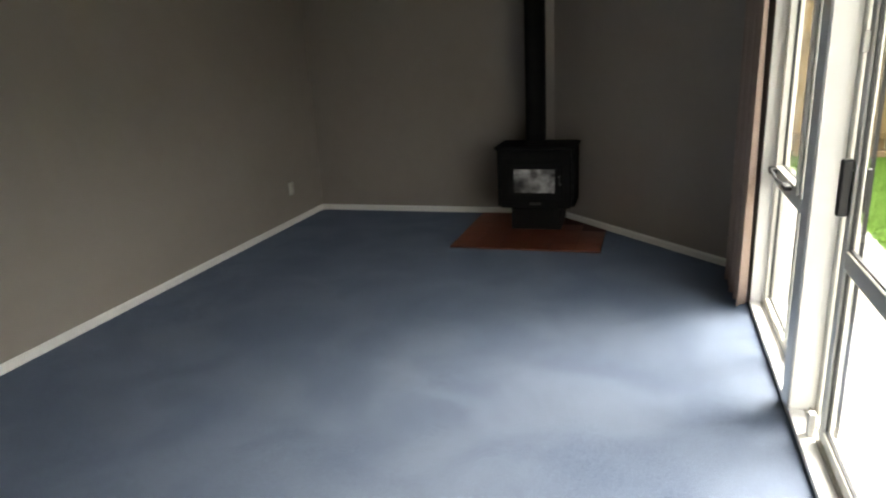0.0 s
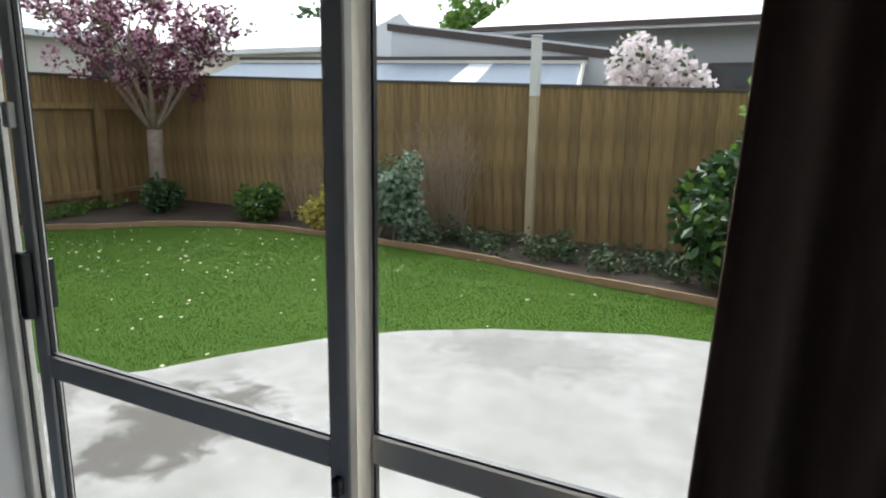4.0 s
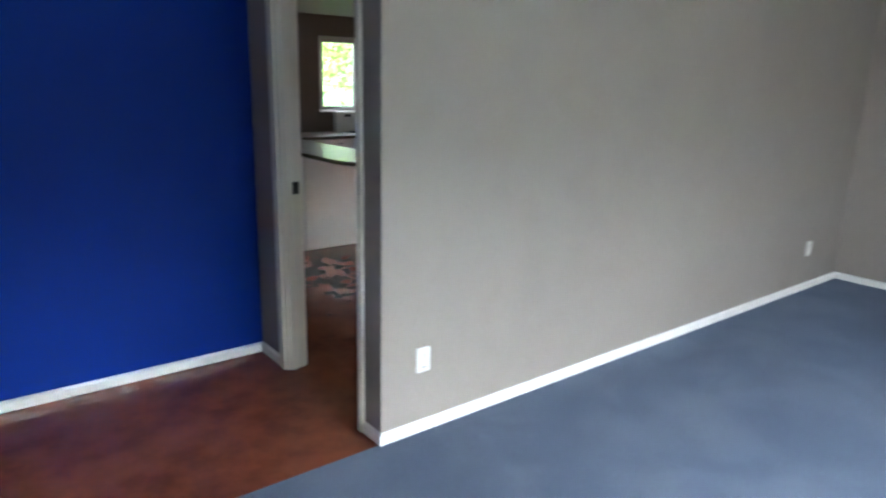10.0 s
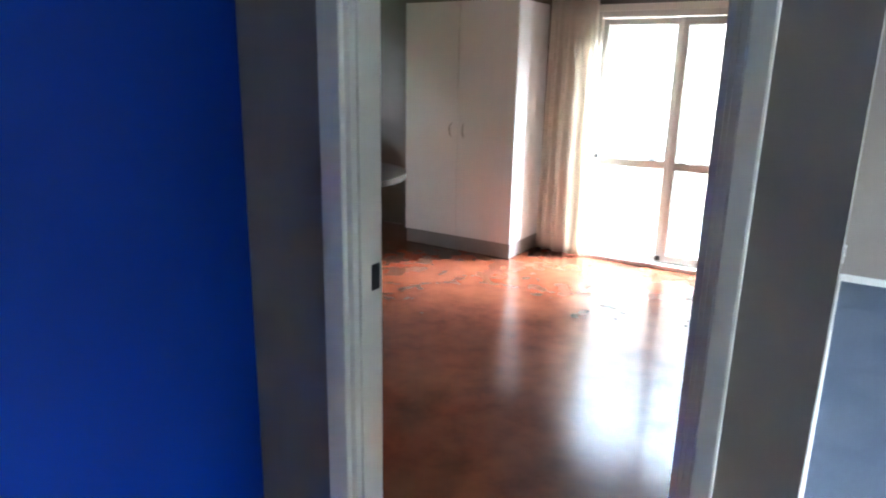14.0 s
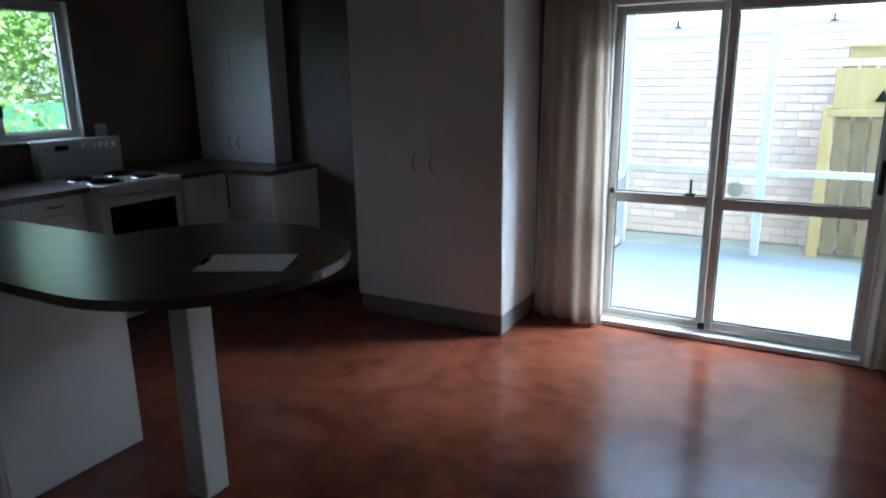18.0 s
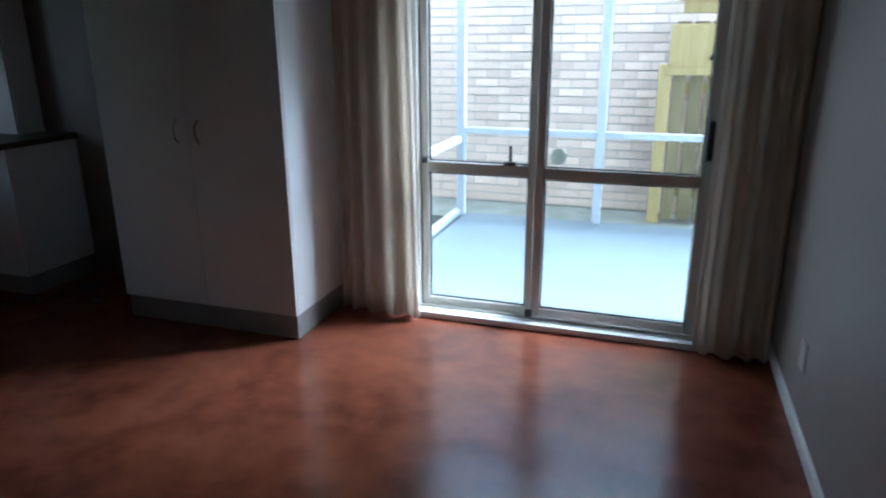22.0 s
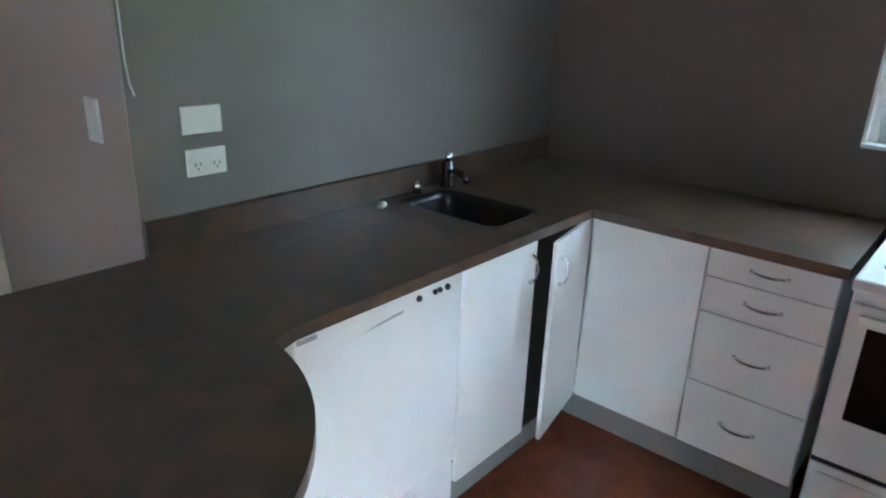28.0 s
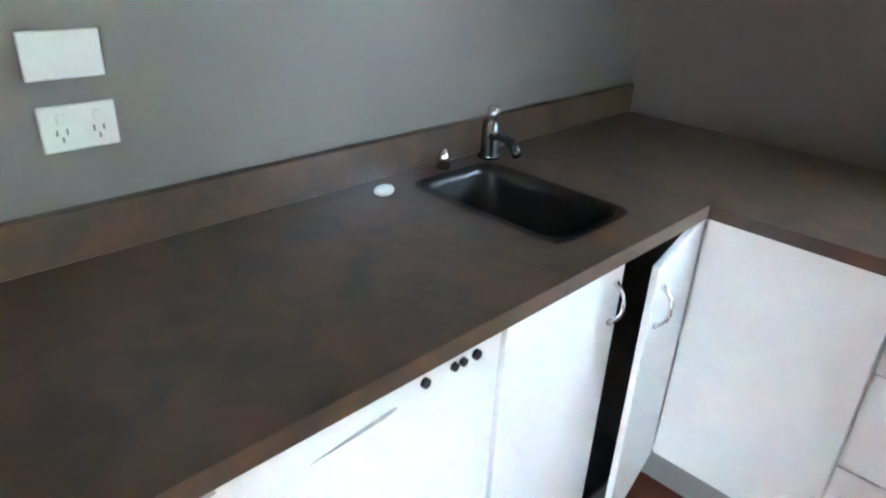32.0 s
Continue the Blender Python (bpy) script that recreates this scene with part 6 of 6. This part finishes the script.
def house(name, x0, x1, y0, y1, zw, zr, ridge, wall, roof, label, over=0.5):
    """A gabled house: walls, a pitched roof with eaves, fascia; ridge runs along 'x' or 'y'."""
    e = thing(name, ((x0 + x1) / 2, (y0 + y1) / 2, -0.3), label, "house")
    part("wall", boxes((x0, x1, y0, y1, -0.3, zw)), wall, e)
    bm = bmesh.new()
    a0, a1, b0, b1 = x0 - over, x1 + over, y0 - over, y1 + over
    if ridge == "x":
        m = (b0 + b1) / 2
        pts = [(a0, b0, zw), (a1, b0, zw), (a1, b1, zw), (a0, b1, zw), (a0, m, zr), (a1, m, zr)]
        fs = [(0, 1, 5, 4), (2, 3, 4, 5), (0, 4, 3), (1, 2, 5), (3, 2, 1, 0)]
    else:
        m = (a0 + a1) / 2
        pts = [(a0, b0, zw), (a1, b0, zw), (a1, b1, zw), (a0, b1, zw), (m, b0, zr), (m, b1, zr)]
        fs = [(0, 4, 5, 3), (1, 2, 5, 4), (0, 1, 4), (2, 3, 5), (3, 2, 1, 0)]
    vs = [bm.verts.new(p) for p in pts]
    for f in fs:
        bm.faces.new([vs[k] for k in f])
    part("roof", bm, roof, e)
    part("fascia", boxes((a0 - 0.02, a1 + 0.02, b0 - 0.02, b0, zw - 0.16, zw + 0.02), (a0 - 0.02, a1 + 0.02, b1, b1 + 0.02, zw - 0.16, zw + 0.02),
                         (a0 - 0.02, a0, b0, b1, zw - 0.16, zw + 0.02), (a1, a1 + 0.02, b0, b1, zw - 0.16, zw + 0.02)), ROOF_D if roof is not ROOF_W else ROOF_W, e)
    return e


def house_window(e, x0, x1, y0, y1, z0, z1, frame_m, glass_m):
    w = part("window", boxes((x0, x1, y0, y1, z0, z1)), frame_m, e)
    if abs(x1 - x0) < abs(y1 - y0):
        part("window_glass", boxes((x0 - 0.02, x0 - 0.001, y0 + 0.08, y1 - 0.08, z0 + 0.08, z1 - 0.08)), glass_m, w)
    else:
        part("window_glass", boxes((x0 + 0.08, x1 - 0.08, y0 - 0.02, y0 - 0.001, z0 + 0.08, z1 - 0.08)), glass_m, w)


h1 = house("cream_house", 8.5, 19.0, 18.0, 26.0, 3.45, 5.6, "x", WEATHERB, ROOF_W, "cream house with a white roof behind the back fence")
house_window(h1, 12.66, 14.15, 17.94, 17.999, 1.6, 2.72, WEATHERB, MAROON)
house_window(h1, 16.0, 17.2, 17.94, 17.999, 1.4, 3.0, WEATHERB, DARKGL)
h2 = house("grey_house", 20.0, 28.0, -8.0, 6.0, 3.55, 5.4, "y", GREY_CLAD, ROOF_W, "grey house with a pale roof behind the side fence", 0.9)
part("gutter", boxes((19.0, 19.07, -8.9, 6.9, 3.46, 3.58)), ROOF_D, h2, "dark gutter")
house_window(h2, 19.94, 19.999, 0.04, 1.1, 1.5, 2.66, ROOF_D, DARKGL)
h3 = house("far_cottage", 23.0, 30.0, 14.0, 22.0, 3.6, 5.2, "y", WEATHERB, ROOF_W, "cream cottage with maroon trim beyond the tree")
house_window(h3, 22.94, 22.999, 15.5, 17.2, 2.2, 3.3, MAROON, DARKGL)
house("white_roofed_house", 2.0, 8.0, 24.0, 30.0, 3.3, 5.4, "y", WEATHERB, ROOF_W, "white gabled house beyond the back fence")
# low wing with a single falling roof, before the grey house
wing = thing("grey_wing", (18.9, 6.0, -0.3), "pale grey low wing with a falling dark barge board", "house")
bm = prism(bmesh.new(), [(-0.3, 3.05), (2.72, 3.05), (3.56, 9.1), (-0.3, 9.1)], 18.82, 18.98)
bmesh.ops.transform(bm, matrix=Matrix(((0, 0, 1, 0), (0, 1, 0, 0), (1, 0, 0, 0), (0, 0, 0, 1))), verts=bm.verts)
bmesh.ops.recalc_face_normals(bm, faces=bm.faces)
part("wall", bm, PALE_CLAD, wing)
for nm, up, lo_, xa, xb, mt in (("barge_board", 0.17, -0.02, 18.76, 18.815, ROOF_D), ("roof", 0.22, 0.171, 18.74, 18.995, ROOF_W)):
    bm = prism(bmesh.new(), [(2.72 + lo_, 3.0), (2.72 + up, 3.0), (3.58 + up, 9.2), (3.58 + lo_, 9.2)], xa, xb)
    bmesh.ops.transform(bm, matrix=Matrix(((0, 0, 1, 0), (0, 1, 0, 0), (1, 0, 0, 0), (0, 0, 0, 1))), verts=bm.verts)
    bmesh.ops.recalc_face_normals(bm, faces=bm.faces)
    part(nm, bm, mt, wing)
# low lean-to with a clear roof
lt = thing("lean_to", (16.5, 7.0, -0.3), "low lean-to with a pale translucent roof and dark ridge", "lean-to")
part("wall", boxes((16.3, 18.5, 4.0, 13.0, -0.3, 1.8)), GREY_CLAD, lt)


def ridge_z(y):
    return 2.60 + 0.019 * (y - 3.75)


PALE_SHEET = mat("pale_roof_sheet", (0.62, 0.64, 0.66), 0.7, spots=(0.54, 0.56, 0.58), scale=4, amount=0.5)
n = 48
sheets = {"clear_roof": bmesh.new(), "pale_sheet": bmesh.new()}
for k in range(n):
    u0, u1 = k / n, (k + 1) / n
    dz = 0.007 * (1 if k % 2 else -1)
    yt0, yt1 = 3.75 + 10.6 * u0, 3.75 + 10.6 * u1
    ye0, ye1 = 2.95 + 11.4 * u0, 2.95 + 11.4 * u1
    bm = sheets["pale_sheet" if 5.85 < yt0 < 6.45 else "clear_roof"]
    bm.faces.new([bm.verts.new(p) for p in ((15.6, ye0, 1.80 - dz), (15.6, ye1, 1.80 + dz), (18.6, yt1, ridge_z(yt1) + dz), (18.6, yt0, ridge_z(yt0) - dz))])
part("clear_roof", sheets["clear_roof"], POLY, lt, "pale corrugated clear roof")
part("pale_sheet", sheets["pale_sheet"], PALE_SHEET, lt, "newer white roofing sheet")
for nm, za, zb, mt, lb in (("fascia", 0.0, 0.075, WEATHERB, "cream fascia below the ridge"), ("ridge", 0.0755, 0.17, ROOF_D, "dark ridge flashing")):
    bm = bmesh.new()
    vs = [bm.verts.new((x, y, ridge_z(y) + z)) for y in (3.6, 14.4) for x, z in ((18.56, za), (18.72, za), (18.72, zb), (18.56, zb))]
    for k in range(4):
        bm.faces.new((vs[k], vs[(k + 1) % 4], vs[4 + (k + 1) % 4], vs[4 + k]))
    bm.faces.new(vs[3::-1])
    bm.faces.new(vs[4:])
    part(nm, bm, mt, lt, lb)
part("barge_board", tube(bmesh.new(), [(15.58, 2.90, 1.80), (18.6, 3.68, ridge_z(3.7))], 0.05, 4), WEATHERB, lt, "pale barge board at the open end")
MAGN = mat("white_pink_magnolia", (0.86, 0.78, 0.79), 0.6, spots=(0.86, 0.80, 0.79), scale=4, amount=0.7, translucent=0.3)
shrub("magnolia_bush", (15.0, 1.6, -0.3), [(15.0, 1.7, 2.2, 0.6, 0.5, 0.7), (15.0, 1.15, 2.05, 0.6, 0.5, 0.6), (14.9, 0.75, 1.8, 0.5, 0.4, 0.55), (15.0, 1.5, 1.0, 0.6, 0.8, 0.8)], 3000, 0.15, MAGN, "white and pink flowering bush behind the fence", 51, stems=16, extra=(700, 0.13, LEAF_DULL))
for k, (x, y, z) in enumerate(((24.0, 36.0, 4.2), (6.5, 33.0, 4.4), (34.0, 14.0, 5.0), (33.0, 21.0, 4.6), (14.0, 36.0, 4.4))):
    e = thing("distant_tree", (x, y, -0.3), "distant green tree beyond the roofs", "tree", "distant trees")
    bm = bmesh.new()
    tube(bm, [(x, y, -0.3), (x, y, z * 0.5), (x + 0.2, y, z)], [0.25, 0.2, 0.06], 8)
    part("trunk", bm, BARK, e)
    r2 = random.Random(60 + k)
    leaf_cloud("crown", [(x + r2.uniform(-1.6, 1.6), y + r2.uniform(-1.6, 1.6), z + r2.uniform(-1.2, 1.6), 1.2, 1.2, 0.9) for _ in range(8)], 1800, 0.38, LEAF_DARK if k % 2 else LEAF_LIGHT, 70 + k, e)

# ---- porch beyond the dining room door ----
PY1 = 6.60
setting("porch_floor", boxes((-2.45, -0.06, NORTH_K + 0.121, PY1 + 0.05, -0.28, -0.05), (-0.06, 2.0, NORTH_L + 0.11, PY1 + 0.05, -0.28, -0.05)), PAVE, "pale painted concrete porch floor", category="floor")
setting("porch_joint", boxes((-2.345, -2.335, NORTH_K + 0.15, PY1 - 0.1, -0.0495, -0.046)), BLACK_METAL, "dark joint along the porch floor edge", category="joint")
setting("side_path", boxes((-9.0, 3.3, PY1 + 0.051, 7.349, -0.29, -0.10)), MOSSY, "dark mossy strip along the brick wall", category="path")
porch = thing("porch_frame", (-1.2, PY1, -0.05), "white painted timber frame of the open porch", "porch")
# White porch timber toned blue-grey: the roof's shade is in the colour.
PORCHW = mat("shaded_white_porch_paint", (0.56, 0.60, 0.64), 0.5, spots=(0.50, 0.54, 0.58), scale=8, amount=0.5, bump=0.15, bump_scale=60)
for xx in (-2.36, -1.16, 0.04, 1.24):
    part("post", boxes((xx - 0.035, xx + 0.035, PY1 - 0.035, PY1 + 0.035, -0.05, 2.12), bevel=0.004), PORCHW, porch)
for z0, z1 in ((0.68, 0.735), (1.855, 1.895), (1.925, 1.955), (2.12, 2.20)):
    part("rail", boxes((-2.39, 1.27, PY1 - 0.028, PY1 + 0.028, z0, z1), bevel=0.004), PORCHW, porch)
for xx in (-1.95, -0.75, 0.5):
    part("toplight_catch", boxes((xx - 0.03, xx + 0.03, PY1 - 0.045, PY1 - 0.0285, 1.945, 1.958), (xx - 0.008, xx + 0.008, PY1 - 0.045, PY1 - 0.03, 1.957, 2.005), bevel=0.002), BLACK_PLASTIC, porch, "small black top light catch")
part("side_plate", boxes((-2.40, -2.33, NORTH_K + 0.13, PY1 - 0.04, 2.12, 2.20), bevel=0.004), PORCHW, porch)
part("side_rail", boxes((-2.40, -2.345, NORTH_K + 0.13, PY1 - 0.04, 0.60, 0.66), bevel=0.004), PORCHW, porch)
part("side_kerb", boxes((-2.42, -2.36, NORTH_K + 0.13, PY1 - 0.04, -0.05, 0.0), bevel=0.004), PORCHW, porch)
for k in range(6):
    yy = NORTH_K + 0.3 + k * 0.42
    part("rafter", boxes((-2.40, -0.13 if yy < 4.8 else 1.27, yy - 0.02, yy + 0.02, 2.205, 2.265), bevel=0.003), PORCHW, porch)
CLEAR = glass_material("clear_roof_sheet", (0.90, 0.93, 0.95), 0.1)
rs = part("roof_sheet", boxes((-2.45, -0.12, NORTH_K + 0.125, PY1 + 0.12, 2.27, 2.276)), CLEAR, porch, "clear plastic roofing sheet")
rs.visible_shadow = False
setting("outer_wall_living", boxes((-0.10, 2.6, NORTH_L + 0.101, NORTH_L + 0.14, -0.3, CEIL_Z)), WEATHERB, "cream outer cladding of the living room", category="wall")

# brick wall of the neighbour, brick by brick where the door looks at it
BRICK = mat("pale_cream_brick", (0.80, 0.66, 0.55), 0.85, spots=(0.72, 0.58, 0.46), scale=9, amount=0.6, bump=0.3, bump_scale=90, vary=0.15)
MORTAR = mat("grey_mortar", (0.55, 0.505, 0.455), 0.9, spots=(0.49, 0.45, 0.40), scale=20, amount=0.5, bump=0.3, bump_scale=120)
brick_wall = setting("wall_brick", boxes((-9.0, 3.3, 7.36, 7.55, -0.28, 2.75)), MORTAR, "pale brick side wall of the neighbouring house", category="wall")
bm = boxes((0, 0.222, 0, 0.010, 0, 0.068), bevel=0.002)
bme = bpy.data.meshes.new("brick")
bm.to_mesh(bme)
bm.free()
bme.materials.append(BRICK)
far_bricks = bmesh.new()
n_b = 0
for row in range(35):
    z = -0.08 + row * 0.08
    x = -4.3 + (0.116 if row % 2 else 0)
    while x < 1.6:
        if -2.5 < x < -0.4 and 0.02 < z < 2.0 and n_b < 300:
            o = new("brick", bme)
            o.parent = brick_wall
            o.location = (x, 7.351, z)
            n_b += 1
        else:
            box(far_bricks, x, x + 0.222, 7.351, 7.361, z, z + 0.068)
        x += 0.232
fb = part("bricks_beyond", far_bricks, BRICK, brick_wall)
tagged(fb, "rest of the pale bricks", kind="stuff")
YEL = mat("yellowed_gate_timber", (0.50, 0.40, 0.18), 0.8, spots=(0.42, 0.32, 0.12), scale=6, amount=0.7, stretch=(5, 5, 0.6), bump=0.25, bump_scale=80, vary=0.12)
gate = thing("side_gate", (-0.3, 7.0, -0.1), "yellowed timber side gate with gaps between its palings", "gate")
part("post", boxes((-0.75, -0.65, 6.96, 7.06, -0.1, 1.26), bevel=0.005), YEL, gate)
part("top_board", boxes((-0.68, 0.7, 6.96, 6.984, 1.19, 1.58), bevel=0.004), YEL, gate)
part("top_rail", boxes((-0.60, 0.7, 6.95, 6.984, 1.66, 1.76), bevel=0.004), YEL, gate)
part("rail", boxes((-0.615, 0.7, 7.021, 7.06, 1.02, 1.12), bevel=0.004), YEL, gate)
part("rail", boxes((-0.615, 0.7, 7.021, 7.06, 0.15, 0.25), bevel=0.004), YEL, gate)
# Palings darker than the gate frame, their shade mixed into the timber colour.
GATE_SHADED = mat("shaded_gate_palings", (0.27, 0.225, 0.12), 0.85, spots=(0.19, 0.155, 0.08), scale=5, amount=0.7, stretch=(5, 5, 0.6), bump=0.3, bump_scale=80, vary=0.2)
for k in range(10):
    part("paling", boxes((-0.635 + k * 0.135, -0.635 + k * 0.135 + 0.106, 6.985, 7.02, -0.06, 1.60), bevel=0.003), GATE_SHADED, gate)
part("ledge", boxes((-0.70, 0.7, 6.935, 6.9595, 1.175, 1.235), bevel=0.005), YEL, gate, "pale timber ledge across the gate")
part("cap", boxes((-0.64, 0.7, 6.93, 6.949, 1.755, 1.775), bevel=0.003), YEL, gate)
bm = bmesh.new()
tri = [[bm.verts.new((x, y, z)) for x, z in ((-0.37, 1.30), (-0.27, 1.30), (-0.32, 1.40))] for y in (6.935, 6.9595)]
bm.faces.new(tri[0])
bm.faces.new(tri[1][::-1])
for k in range(3):
    bm.faces.new((tri[0][k], tri[0][(k + 1) % 3], tri[1][(k + 1) % 3], tri[1][k]))
part("latch", bm, BLACK_METAL, gate, "black triangular gate latch")

# green fence and leaves outside the kitchen window
GREEN_TIN = mat("green_corrugated_iron", (0.035, 0.105, 0.038), 0.6, spots=(0.05, 0.14, 0.05), scale=4, amount=0.5)
gf = thing("green_iron_fence", (-7.9, 3.0, -0.3), "green corrugated iron fence outside the kitchen window", "fence")
bm = bmesh.new()
n = 120
for k in range(n):
    ya, yb = -3.0 + 11.0 * k / n, -3.0 + 11.0 * (k + 1) / n
    xa, xb = -7.9 + 0.02 * math.sin(k * 1.57), -7.9 + 0.02 * math.sin((k + 1) * 1.57)
    v = [bm.verts.new(p) for p in ((xa, ya, -0.3), (xb, yb, -0.3), (xb, yb, 1.34), (xa, ya, 1.34))]
    bm.faces.new(v)
part("sheets", bm, GREEN_TIN, gf, smooth=True)
part("top_rail", boxes((-7.98, -7.93, -3.0, 8.0, 1.22, 1.30)), FENCE, gf)
for yy in (-2.5, 0.0, 2.5, 5.0, 7.5):
    part("post", boxes((-8.03, -7.931, yy - 0.05, yy + 0.05, -0.3, 1.21)), FENCE, gf)
shrub("leafy_tree", (-8.8, 3.2, -0.3), [(-8.6, 3.4, 2.0, 0.9, 1.0, 0.8), (-8.4, 2.5, 1.7, 0.7, 0.8, 0.6), (-8.8, 4.2, 2.4, 0.9, 1.0, 0.9), (-8.5, 2.9, 2.7, 0.8, 0.9, 0.8), (-8.7, 1.6, 2.3, 0.8, 0.8, 0.8), (-7.45, 3.6, 1.15, 0.35, 0.6, 0.35), (-7.5, 2.6, 1.0, 0.3, 0.5, 0.35), (-8.4, 3.3, 1.45, 0.6, 1.2, 0.4), (-8.9, 5.3, 2.0, 0.9, 1.0, 0.9)], 13000, 0.085, LEAF_PALE, "leafy green tree over the iron fence", 81, stems=16, extra=(5000, 0.085, LEAF_LIGHT))
# eaves of the house itself
setting("eaves", boxes((WIN_X + 0.14, WIN_X + 0.55, SOUTH - 0.1, NORTH_L + 0.5, 2.46, 2.56)), CEIL, "painted eaves of the house", category="eaves")
